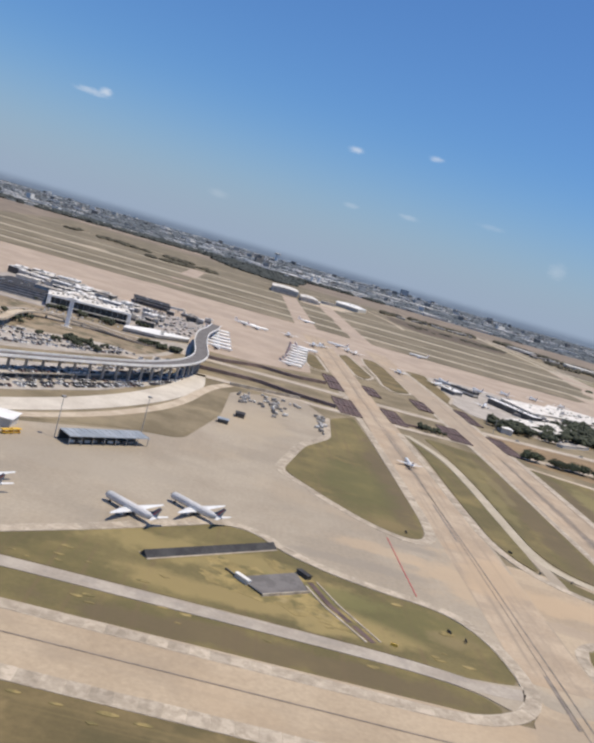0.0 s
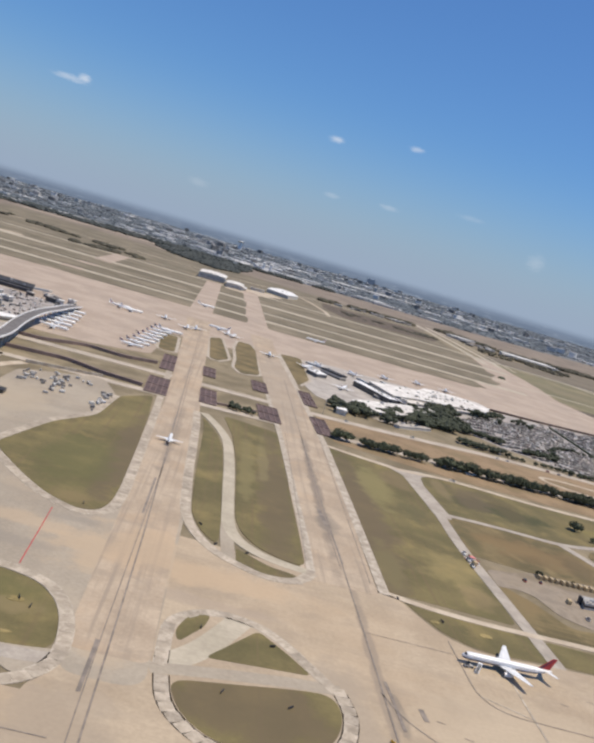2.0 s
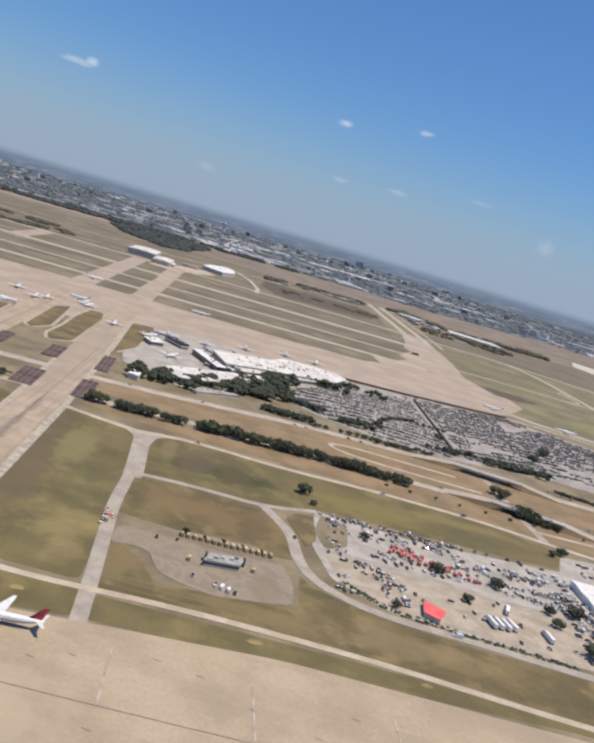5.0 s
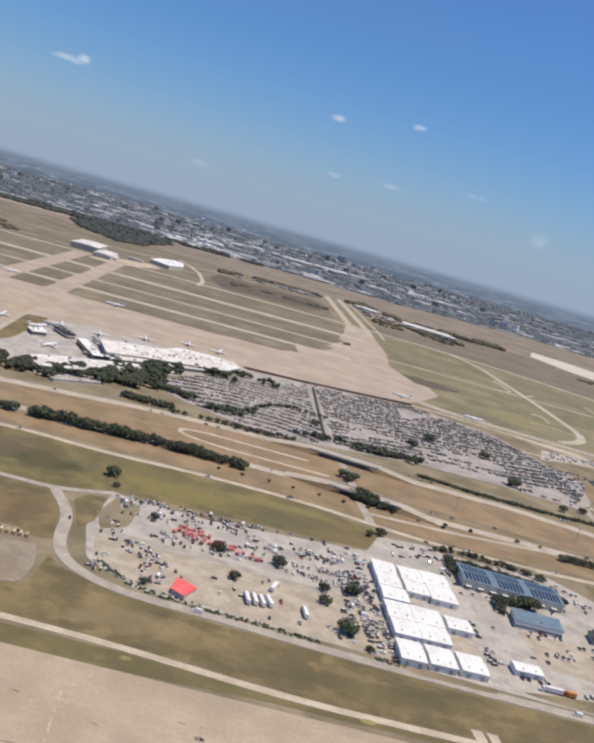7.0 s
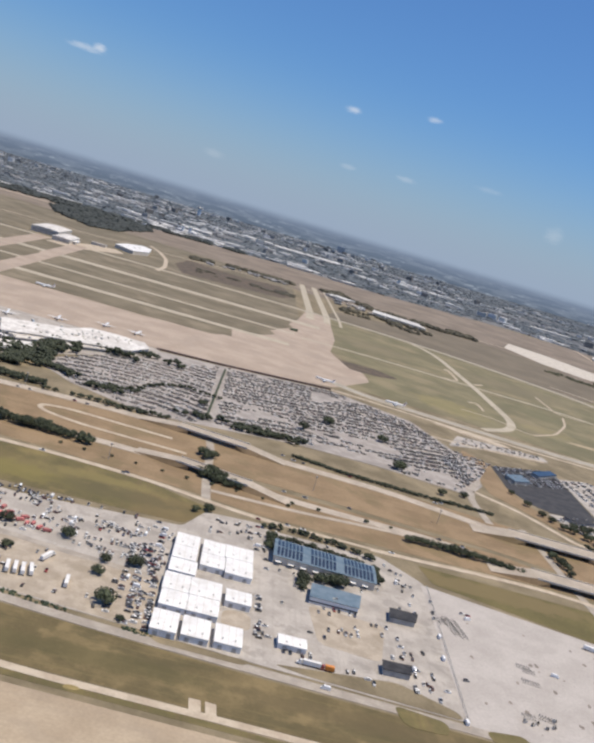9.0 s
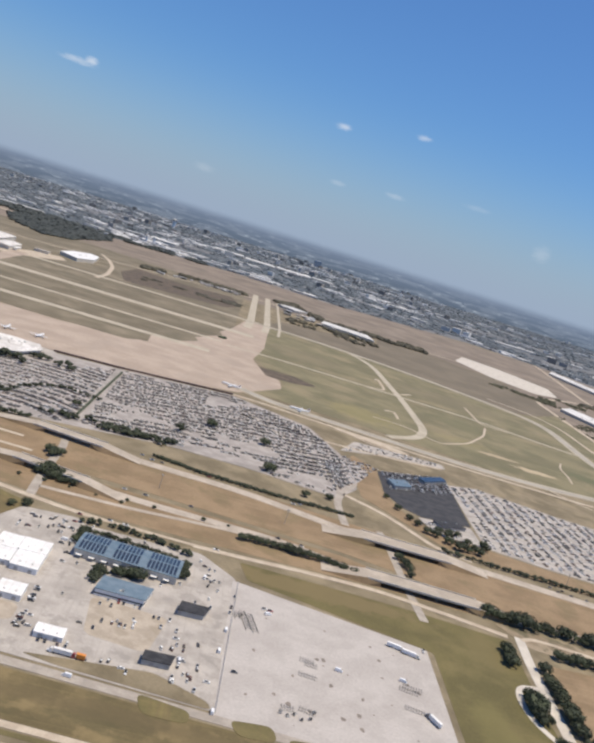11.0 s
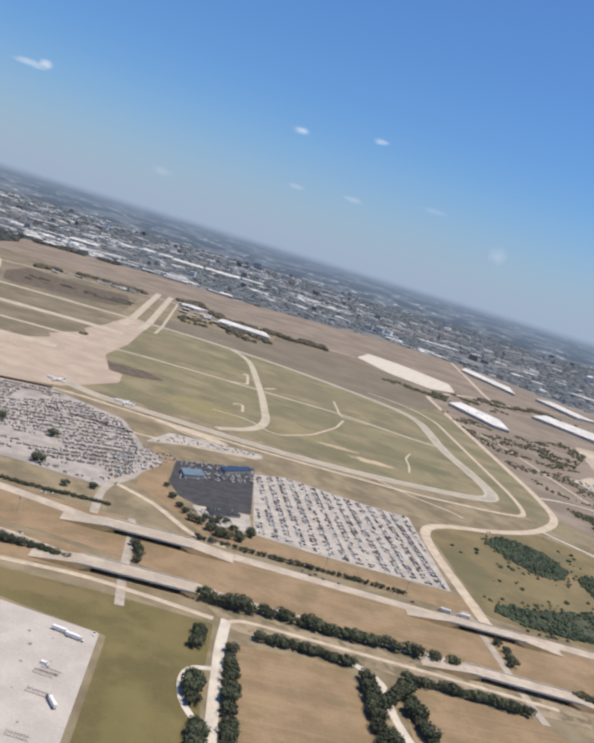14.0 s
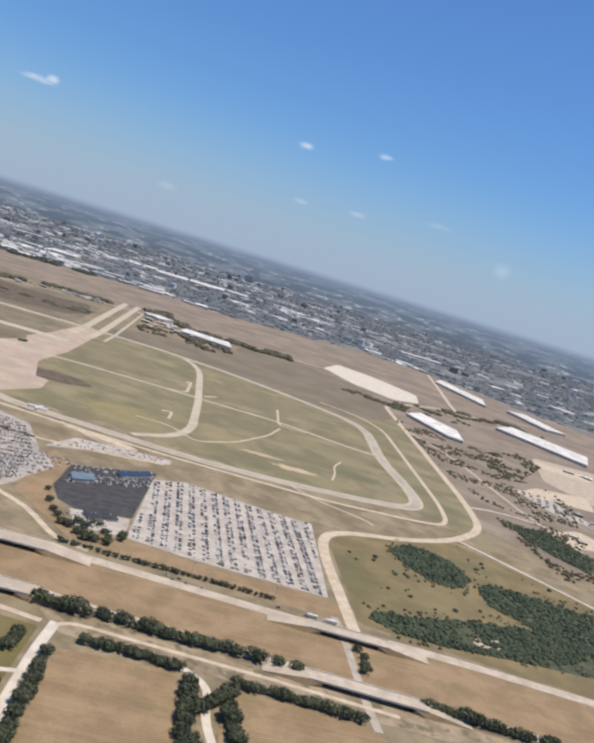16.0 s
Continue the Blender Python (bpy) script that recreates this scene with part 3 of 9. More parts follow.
def paved(name, pts, material, r=8, z=Z3, edge=0, label="", category="pavement", edge_mat=None):
    ob = pad(name, pts, z, M[material], r, label, category)
    if edge:
        strip("shoulder", pts, edge, z - 0.05, M[edge_mat or "shoulder"], r, "pale worn concrete shoulder along the paving", "pavement", closed=True)
    return ob


# near taxiway, wide apron and the crossing
TAXI_SHOULDER = [(-140, 251.5), (40, 251), (100, 250.5), (118, 253), (133, 262), (141, 274), (143, 288), (140.5, 308), (135.5, 324), (125, 338.5), (110, 344), (95, 346), (71, 352), (48, 365), (38, 378), (27, 382), (14, 380), (-34, 336), (-68, 308), (-110, 276)]
paved("taxiway", [(-700, 219), (136, 216), (146, 256), (-700, 251)], "concrete_x", 2, Z3 - 0.01, 0, "long tan concrete taxiway beside dry grass", "taxiway")
strip("shoulder", [(-700, 253), (-138, 251.5)], 6, Z3 - 0.03, M["shoulder"], 10, "pale cracked concrete shoulder of the taxiway", "pavement")
strip("shoulder", [(-700, 216.5), (150, 213.5)], 8, Z3 - 0.03, M["shoulder"], 2, "pale cracked concrete shoulder of the taxiway", "pavement")
paved("apron", [(130, 150), (1000, 150), (1000, 372), (640, 384), (486, 390), (379, 380), (343, 376), (331, 378), (318, 386), (308, 403), (298, 424), (245, 426), (138, 432), (140, 270)], "concrete_x", 14, Z3, 0, "wide tan concrete taxi apron with dark joints and tyre marks", "apron")
paved("apron", [(-330, 100), (-68, 310), (-34, 338), (14, 382), (27, 385), (40, 379), (49, 367), (72, 354), (96, 348), (112, 346), (127, 341), (138, 326), (143.5, 309), (146, 288), (143, 272), (176, 272), (176, 470), (136, 470), (131, 434), (117, 426), (95, 440), (74, 465), (47, 506), (64, 588), (88, 640), (93, 722), (72, 778), (5, 726), (2, 614), (-17, 515), (-45, 507), (-102, 463), (-330, 330)], "apron", 12, Z3 + 0.02, 0, "broad grey concrete parking apron for aircraft", "apron")
# the two crossing taxiways to the far side
paved("taxiway", [(142, 290), (140, 451), (132, 797), (113, 1220), (100, 1480), (143, 1480), (150, 1271), (162, 867), (168, 733), (174, 451), (176, 290)], "concrete", 6, Z3 + 0.04, 0, "straight tan concrete taxiway with a dark wheel-worn centre", "taxiway")
paved("taxiway", [(245, 415), (246, 767), (233, 1004), (221, 1337), (216, 1480), (256, 1480), (260, 1300), (277, 1005), (288, 756), (289, 415)], "concrete", 6, Z3 + 0.04, 0, "straight tan concrete taxiway with a dark wheel-worn centre", "taxiway")
for line, wd in (([(251, 424), (251, 480), (244.5, 740), (236, 930)], 5), ([(293, 420), (291.5, 560), (288.5, 745), (278, 1005), (262, 1300)], 6.5)):
    strip("shoulder", line, wd, Z3 + 0.07, M["shoulder"], 18, "pale concrete shoulder of the crossing taxiway", "pavement")
strip("service_road", [(172, 745), (187, 707), (197, 665), (200, 590), (201.5, 470), (207, 447), (218, 434), (232, 427), (251, 424)], 8.5, Z3 + 0.06, M["palepave"], 30, "pale curved concrete taxi lane between grass strips", "road")
strip("service_road", [(201, 475), (202.5, 440), (204, 411)], 8, Z3 + 0.05, M["apron"], 10, "short grey concrete lane between grass strips", "road")
# grass on the paving
for pts, r in (([(50, 508), (67, 586), (91, 640), (96, 722), (122, 762), (127.5, 675), (132, 560), (134.5, 471), (131, 443), (124, 430), (115, 430), (93, 448), (71, 475)], 12), ([(172, 728), (175, 684), (177, 540), (179.5, 472), (187, 445), (197, 430), (198, 460), (196, 560), (193, 640), (187, 680)], 10), ([(190, 757), (200, 690), (205, 610), (206.5, 480), (211, 458), (220, 442), (234, 433), (248, 430), (247.5, 480), (242, 745)], 10), ([(207.5, 433), (226, 418.5), (241, 415.5), (243, 411), (222, 404), (208, 413)], 4)):
    pad("grass_island", pts, Z4 - 0.02, M["green"], r, "green and brown mown grass between taxiways", "grass")
for pts, r in (([(183, 323), (188, 339), (198, 345), (195.5, 332), (185, 313)], 5), ([(197, 306), (220, 340), (233, 325), (243, 311.5)], 4), ([(184, 284), (205, 289.5), (236, 298), (250, 300), (254, 288), (250, 270), (239, 255), (217, 249), (203, 252), (194, 259), (188, 268)], 9)):
    pad("grass_island", pts, Z4, M["green"], r, "green and brown mown grass island in the paving", "grass")
# roads west and east of the crossing
strip("service_road", [(-400, 262), (-200, 276), (-58, 281.5), (44, 281), (84, 280.5), (104, 279), (121, 276), (143, 279)], 8.5, Z3 + 0.06, M["road"], 20, "grey airfield service road through dry grass", "road")
pad("field", [(-330, 255), (40, 253.5), (88, 255), (104, 253.5), (120, 257), (127, 263), (121, 270), (104, 275), (84, 276.5), (44, 277), (-60, 278), (-200, 273), (-330, 264)], Z1, M["green"], 5, "olive grass strip beside the taxiway", "grass")
pad("field", [(-140, 286), (-70, 304), (-34, 334), (14, 377), (28, 379), (37, 374), (46, 362), (70, 349), (95, 343), (109, 341), (122, 336), (133, 322), (137.5, 308), (139.5, 296), (138, 286), (131, 281.5), (118, 281), (104, 284), (84, 286), (44, 287), (-60, 287)], Z1, M["green"], 10, "patchy yellow and green grass beside the apron", "grass")
strip("perimeter_road", [(287, 424), (333, 413), (434, 418), (540, 413), (661, 397), (820, 393), (1000, 386), (1300, 372)], 6, Z3, M["paleroad"], 40, "pale perimeter road along the airfield edge", "road")
strip("service_road", [(381, 380), (378, 430), (370, 546), (371, 600), (369, 715)], 9, Z3 - 0.02, M["road"], 30, "grey cross road past a gate between fields", "road")
strip("frontage_road", [(281, 750), (330, 735), (364, 728), (406, 743), (497, 733), (589, 739), (685, 733), (734, 722), (798, 707), (916, 703), (1012, 712), (1090, 716), (1170, 700), (1215, 690)], 8, Z3, M["paleroad"], 40, "pale frontage road along dry verges", "road")
pad("road_junction", [(318, 741), (345, 733), (359, 712), (364, 641), (366, 606), (381, 606), (379, 640), (375, 694), (378, 722), (392, 738), (380, 742), (362, 733), (342, 740)], Z3 - 0.05, M["road"], 6, "flared grey mouth of the cross road", "road")
pad("grass_island", [(494, 605), (502, 619), (517, 625), (516, 572), (507, 555), (500, 584)], Z2 + 0.16, M["brownfield"], 4, "brown grass triangle between the roads", "grass")
strip("service_road", [(371, 616), (417, 620), (478, 617), (521, 637)], 7, Z3 - 0.01, M["road"], 20, "grey branch road between dry fields", "road")
strip("lot_road", [(476, 617), (497, 575), (500, 521), (514, 493), (549, 473), (610, 469), (690, 459), (802, 452), (939, 445), (1110, 436), (1250, 425)], 9, Z3, M["road"], 35, "curved grey road past the parking lots", "road")
pad("field", [(294, 426), (372, 423), (372, 480), (367, 560), (366, 715), (338, 733), (292, 743)], Z1, M["green"], 6, "green and straw-coloured airfield grass", "grass")
pad("field", [(300, 424), (333, 412), (376, 415), (377, 383), (345, 379), (332, 381), (320, 389), (310, 404)], Z1, M["green"], 5, "olive grass between the apron and the perimeter road", "grass")
pad("field", [(384, 384), (640, 390), (1000, 378), (1000, 384), (820, 388), (540, 407), (384, 411)], Z1, M["green"], 4, "green verge beside the apron", "grass")
pad("field", [(372, 618), (417, 623), (478, 620), (520, 642), (735, 652), (760, 700), (685, 730), (589, 736), (497, 730), (406, 740), (372, 722)], Z1, M["green"], 6, "dark green and straw grass field", "grass")
pad("field", [(550, 464), (610, 461), (802, 445), (1100, 430), (1250, 418), (1250, 380), (1000, 390), (820, 397), (661, 402), (540, 420)], Z1, M["brownfield"], 6, "dry olive grass between the roads", "grass")
pad("lot", [(379, 509), (402, 517), (421, 527), (472, 532), (491, 507), (495, 480), (493, 456), (478, 451), (446, 443), (424, 449), (411, 457), (403, 482), (389, 485), (379, 480)], Z2, M["equipyard"], 6, "dusty concrete equipment yard", "parking lot")
pad("lot", [(519, 637), (600, 628), (735, 646), (752, 690), (796, 696), (916, 690), (950, 655), (941, 452), (802, 460), (600, 478), (558, 482), (522, 510), (512, 560)], Z2, M["lot"], 6, "pale worn concrete parking lot", "parking lot")
pad("concrete_yard", [(947, 652), (1118, 616), (1112, 440), (940, 446)], Z2 + 0.04, M["yardconc"], 3, "empty pale concrete storage yard", "yard")
pad("field", [(1123, 690), (1215, 680), (1205, 560), (1205, 440), (1118, 440), (1124, 615), (960, 660), (952, 695)], Z1, M["darkmeadow"], 5, "dark green grass beside the yard", "grass")
# dry fields of the motorway
pad("field", [(290, 830), (620, 815), (828, 812), (1063, 790), (1250, 742), (1500, 712), (1900, 660), (1900, 795), (1500, 832), (1238, 858), (1121, 886), (888, 912), (658, 924), (503, 916), (290, 885)], Z1, M["tanfield"], 10, "burnt brown grass between the carriageways", "grass")
pad("field", [(300, 772), (406, 752), (589, 748), (734, 732), (798, 716), (1012, 720), (1090, 724), (1200, 720), (1063, 780), (828, 798), (620, 798), (300, 785)], Z1 - 0.03, M["tanfield"], 10, "burnt brown roadside grass", "grass")
pad("field", [(1238, 650), (1343, 656), (1352, 562), (1300, 440), (1228, 440)], Z1, M["tanfield"], 8, "burnt brown field with a line of trees", "grass")
pad("field", [(1385, 650), (1520, 640), (1600, 560), (1500, 440), (1380, 440)], Z1, M["tanfield"], 8, "burnt brown field with a line of trees", "grass")
# motorway
strip("motorway", [(-200, 760), (120, 775), (402, 808), (620, 808), (716, 804), (782, 785), (860, 777), (940, 776), (1000, 773), (1050, 756), (1095, 742), (1190, 740), (1258, 738), (1402, 722), (1500, 712), (1608, 706), (1900, 660), (2300, 600)], 15, Z3, M["motorway"], 60, "grey motorway carriageway with light traffic", "road")
strip("motorway", [(-200, 860), (120, 880), (299, 886), (420, 905), (503, 926), (658, 934), (784, 908), (853, 902), (946, 898), (1027, 876), (1090, 856), (1209, 854), (1243, 851), (1387, 836), (1489, 826), (1600, 826), (1714, 815), (1900, 790), (2300, 745)], 18, Z3, M["motorway"], 60, "grey motorway carriageway with light traffic", "road")
# side lane with a turning loop, and lanes among the groves
strip("ramp_road", [(752, 748), (845, 752), (927, 766), (1000, 768), (1040, 758)], 7, Z2 + 0.02, M["motorway"], 40, "bleached slip road beside the motorway", "road")
strip("service_road", [(720, 840), (600, 846), (556, 860), (552, 880), (580, 888), (700, 880)], 6, Z2, M["paleroad"], 20, "pale turning lane in dry grass", "road")
strip("lane", [(1228, 694), (1221, 640), (1216, 560), (1212, 480), (1208, 420)], 10, Z2, M["palelane"], 20, "pale gravel lane between rows of oaks", "road")
strip("lane", [(1342, 671), (1374, 645), (1371, 591), (1382, 540), (1390, 440)], 8, Z2, M["palelane"], 20, "pale gravel lane between oaks", "road")

# terminal-side airfield
paved("far_apron", [(-900, 1180), (110, 1200), (250, 1240), (330, 1345), (620, 1352), (760, 1362), (935, 1445), (1022, 1600), (1018, 1690), (945, 1760), (940, 1850), (735, 1690), (560, 1640), (268, 1650), (-900, 1640)], "farpave", 15, Z2, 0, "broad pinkish concrete terminal apron", "apron")
paved("far_apron", [(-70, 955), (-40, 935), (20, 945), (60, 965), (92, 985), (98, 1250), (-120, 1300), (-900, 1240), (-400, 1120), (-120, 1120)], "farpave", 10, Z2 + 0.02, 0, "pinkish concrete gate apron beside parked jets", "apron")
paved("far_apron", [(735, 1640), (1000, 1640), (960, 1860), (990, 2080), (1010, 2560), (935, 2560), (900, 2300), (830, 1960), (730, 1800)], "farpave", 15, Z2 + 0.03, 0, "pinkish concrete crossing of far taxiways", "apron")
pad("field", [(-900, 1660), (-900, 3900), (920, 3500), (900, 2000), (730, 1660)], Z1, M["tanolive"], 10, "olive grass between distant runways", "grass")
for y0, y1, xa, xb, w in ((1788, 1800, -900, 860, 34), (1985, 1990, -900, 880, 22), (2215, 2240, -900, 960, 48), (2560, 2580, -900, 980, 30)):
    strip("runway", [(xa, y0), (xb, y1)], w, Z2 + 0.05, M["palepave"], 5, "long pale concrete runway in olive grass", "runway")
strip("far_road", [(-900, 3050), (200, 3080), (900, 3420), (2200, 3300)], 14, Z2, M["paleroad"], 200, "pale road at the far airfield fence", "road")
for xa in (130, 245, -160):
    strip("taxiway", [(xa - 15, 1640), (xa - 30, 2600)], 46, Z2 + 0.07, M["farpave"], 5, "pinkish concrete taxiway crossing the runways", "taxiway")
for xa, wide in ((960, 24), (1014, 22), (1056, 9)):
    strip("taxiway", [(xa + 8, 3600), (xa - 10, 2570), (xa - 20, 2400)], wide, Z2 + 0.06, M["palepave"], 20, "pale concrete link taxiway", "taxiway")
# eastern airfield with its loop of taxiways
pad("field", [(940, 1490), (1208, 1460), (1500, 1385), (1790, 1440), (1880, 1300), (1935, 1600), (1950, 2100), (1965, 2500), (1830, 2330), (1749, 2270), (1574, 2395), (1391, 2500), (1162, 2570), (1000, 2590), (960, 1900), (1030, 1650)], Z1, M["olive"], 10, "green-olive airfield grass inside the taxiway loop", "grass")
pad("field", [(1000, 2600), (1162, 2580), (1391, 2510), (1574, 2405), (1749, 2280), (1830, 2340), (1965, 2510), (1985, 2745), (1930, 3100), (1700, 3250), (1470, 3240), (1440, 3040), (1060, 2830)], Z1, M["brownfar"], 10, "dull brown meadow beyond the taxiway loop", "grass")
pad("dry_ground", [(-9000, 3000), (-900, 2900), (470, 3250), (930, 3250), (1480, 3240), (1700, 3260), (1940, 3110), (1980, 2700), (1960, 2300), (1940, 1700), (1900, 1430), (2140, 1250), (2400, 1000), (4000, 900), (9000, 1500), (9000, 3600), (3000, 4000), (2680, 4500), (1800, 4650), (900, 4650), (0, 4450), (-1000, 4300), (-9000, 4150)], Z1 - 0.04, M["fardry"], 20, "grey-brown dry ground beyond the airfield", "ground")
LOOP = [(935, 1490), (1000, 1440), (1160, 1415), (1330, 1385), (1504, 1388), (1700, 1425), (1786, 1465), (1792, 1609), (1775, 1817), (1800, 2150), (1749, 2259), (1574, 2386), (1391, 2490), (1162, 2560), (980, 2575), (930, 2560)]
strip("shoulder", LOOP, 30, Z2 + 0.03, M["palepave"], 90, "pale concrete shoulders of the taxiway loop", "pavement")
strip("taxiway", LOOP, 17, Z2 + 0.09, M["greytaxi"], 90, "grey worn concrete loop of taxiway", "taxiway")
strip("perimeter_road", [(735, 1375), (930, 1420), (1075, 1392), (1250, 1362), (1415, 1352), (1587, 1345), (1772, 1373), (1822, 1400), (1842, 1524), (1852, 1814), (1866, 2225), (1818, 2356), (1700, 2420)], 10, Z2 + 0.05, M["paleroad"], 60, "pale perimeter road outside the taxiway loop", "road")
strip("taxiway", [(1262, 2532), (1308, 2440), (1326, 2330), (1332, 1900), (1326, 1600), (1290, 1500), (1220, 1440)], 18, Z2 + 0.06, M["palepave"], 70, "pale curved link taxiway", "taxiway")
strip("taxiway", [(896, 1960), (1018, 1970), (1193, 1962), (1372, 1940), (1526, 1930), (1720, 1856), (1785, 1850)], 13, Z2 + 0.05, M["palepave"], 50, "narrow pale taxiway across the grass", "taxiway")
strip("road", [(1543, 820), (1540, 940), (1536, 1060), (1545, 1150), (1590, 1195), (1700, 1235), (1810, 1310), (1900, 1430), (1924, 1622), (1948, 2095), (1977, 2740), (2087, 2920), (2280, 3110), (2362, 3090), (2510, 3180)], 16, Z2 + 0.04, M["paleroad"], 70, "pale curved road round the airfield corner", "road")
strip("lane", [(1815, 1318), (1900, 1235), (1993, 1139), (2100, 1040)], 7, Z2, M["palelane"], 20, "straight white gravel lane through scrub", "road")
strip("lane", [(1926, 1588), (1987, 1612), (2042, 1613), (2110, 1600)], 7, Z2, M["palelane"], 20, "pale dirt track off the corner road", "road")
strip("lane", [(1950, 2420), (2044, 2094), (2079, 1682), (2130, 1450)], 8, Z2, M["paleroad"], 60, "pale dirt lane through scrub", "road")
pad("field", [(1552, 860), (1552, 1140), (1600, 1185), (1800, 1290), (1900, 1220), (2300, 900), (2300, 770), (1830, 812)], Z1, M["meadow"], 15, "green meadow beside scrub woods", "grass")
# car parks
pad("car_park", [(541, 1150), (512, 1110), (505, 1050), (560, 996), (600, 978), (655, 950), (765, 974), (857, 996), (957, 995), (1075, 975), (1110, 1040), (1105, 1200), (1060, 1330), (925, 1405), (731, 1355), (618, 1335)], Z2, M["lot_dark"], 10, "huge pale car park packed with parked cars", "parking lot")
pad("car_park", [(1266, 940), (1346, 925), (1522, 912), (1532, 1190), (1465, 1196), (1335, 1232), (1279, 1204)], Z2, M["lot"], 4, "pale car park with straight rows of cars", "parking lot")
pad("dark_lot", [(1168, 1014), (1192, 996), (1266, 1012), (1282, 1240), (1158, 1170), (1152, 1065)], Z2 + 0.02, M["asphalt"], 4, "black asphalt service lot", "parking lot")
strip("service_road", [(1075, 880), (1072, 960), (1085, 1010), (1110, 1060), (1110, 1180)], 10, Z2 + 0.03, M["road"], 30, "grey access road to the car park", "road")
strip("service_road", [(1085, 1000), (1140, 960), (1190, 885), (1230, 875)], 9, Z2 + 0.03, M["paleroad"], 30, "pale ramp road joining the motorway", "road")
strip("service_road", [(940, 1280), (1100, 1260), (1215, 1280), (1290, 1300)], 8, Z2, M["paleroad"], 30, "pale road beside the car park", "road")
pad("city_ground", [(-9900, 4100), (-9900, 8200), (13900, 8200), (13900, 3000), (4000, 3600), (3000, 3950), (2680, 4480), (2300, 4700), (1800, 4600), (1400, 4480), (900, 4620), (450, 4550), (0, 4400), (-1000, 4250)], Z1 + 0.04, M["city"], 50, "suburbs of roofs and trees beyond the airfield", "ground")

pad("distant_plain", [(-9950, 8190), (-9950, 11990), (13950, 11990), (13950, 8190)], Z1 + 0.02, M["plain"], 20, "far wooded plain with scattered pale roofs, haze in its bluish colour", "ground")
# rough brown and dark green fields between the roads
pad("field", [(373, 532), (440, 523), (500, 524), (502, 570), (479, 615), (420, 618), (371, 614)], Z1 + 0.03, M["brownfield"], 10, "brown rough field beside the yard", "grass")
pad("field", [(379, 416), (432, 420), (540, 416), (604, 408), (604, 462), (548, 470), (506, 490), (500, 505), (497, 455), (412, 440), (400, 466), (376, 492)], Z1 + 0.04, M["brownfield"], 8, "brown and straw grass round the equipment yard", "grass")
pad("yard", [(526, 514), (560, 486), (600, 481), (735, 466), (733, 536), (640, 548), (520, 552)], Z2 + 0.03, M["yarddirt"], 8, "tan dusty part of the storage lot", "yard")
strip("lot_lane", [(514, 558), (597, 556), (649, 548), (735, 540)], 7, Z2 + 0.07, M["road"], 15, "grey lane through the storage lot", "road")
pad("terminal_court", [(-335, 930), (-225, 925), (-125, 955), (-62, 965), (-50, 1180), (-180, 1215), (-335, 1235)], Z2 + 0.05, M["lot_dark"], 10, "dark grey paved court round the terminal", "pavement")
strip("lane", [(1214, 600), (1196, 596), (1188, 575), (1190, 545), (1202, 520), (1213, 510)], 6, Z2 + 0.02, M["palelane"], 14, "pale gravel loop round an oak", "road")
strip("lane", [(1229, 690), (1245, 700), (1300, 694), (1420, 684), (1560, 668)], 6, Z2 + 0.03, M["paleroad"], 20, "pale dirt lane below the motorway", "road")
pad("field", [(1206, 716), (1330, 708), (1560, 690), (1700, 668), (1690, 640), (1520, 650), (1345, 666), (1232, 676)], Z1 + 0.04, M["loopdirt"], 10, "dusty brown ground between rows of oaks", "grass")
strip("taxi_lane", [(212, 347), (203, 327), (194, 309), (181, 294)], 12, Z4 - 0.07, M["palepave"], 10, "pale concrete lane between grass islands", "taxiway")
strip("taxi_lane", [(176, 289), (205, 296.5), (236, 303), (255, 305)], 8, Z4 - 0.05, M["apron"], 10, "grey concrete lane between grass islands", "taxiway")
pad("field", [(-260, 140), (128, 140), (128, 209), (-260, 212)], Z1, M["brownfield"], 3, "dark olive and straw grass by the taxiway", "grass")
pad("field", [(1112, 1010), (1150, 965), (1200, 900), (1262, 884), (1262, 925), (1195, 945), (1165, 1000), (1150, 1065), (1156, 1170), (1125, 1225), (1112, 1180)], Z1 + 0.03, M["tanfield"], 8, "bare brown ground beside the car park", "grass")
pad("field", [(1263, 882), (1263, 934), (1350, 920), (1536, 906), (1536, 850)], Z1 + 0.03, M["tanfield"], 6, "bare brown verge below the car park", "grass")
pad("lot", [(1186, 992), (1264, 1008), (1264, 940), (1204, 938)], Z2, M["lot"], 5, "pale paved yard among trees", "parking lot")
pad("lot", [(1062, 1135), (1108, 1204), (1140, 1135), (1112, 1066), (1082, 1050)], Z2 + 0.06, M["lot_dark"], 8, "dusty gravel lot beside the car park", "parking lot")
strip("lot_lane", [(955, 1300), (1010, 1215), (1055, 1130), (1082, 1050), (1080, 985)], 9, Z2 + 0.08, M["road"], 40, "grey curved lane through the car park", "road")
pad("apron_corner", [(129, 204), (152, 204), (152, 302), (146, 302), (147, 284), (143, 271), (136, 260)], Z3 - 0.005, M["concrete_x"], 2, "tan concrete junction of two taxiways", "taxiway")
pad("apron_corner", [(104, 275.5), (120, 271), (130, 264), (142, 272), (142, 286), (130, 283), (116, 281)], Z3 + 0.03, M["apron"], 3, "grey concrete end of the service road", "pavement")
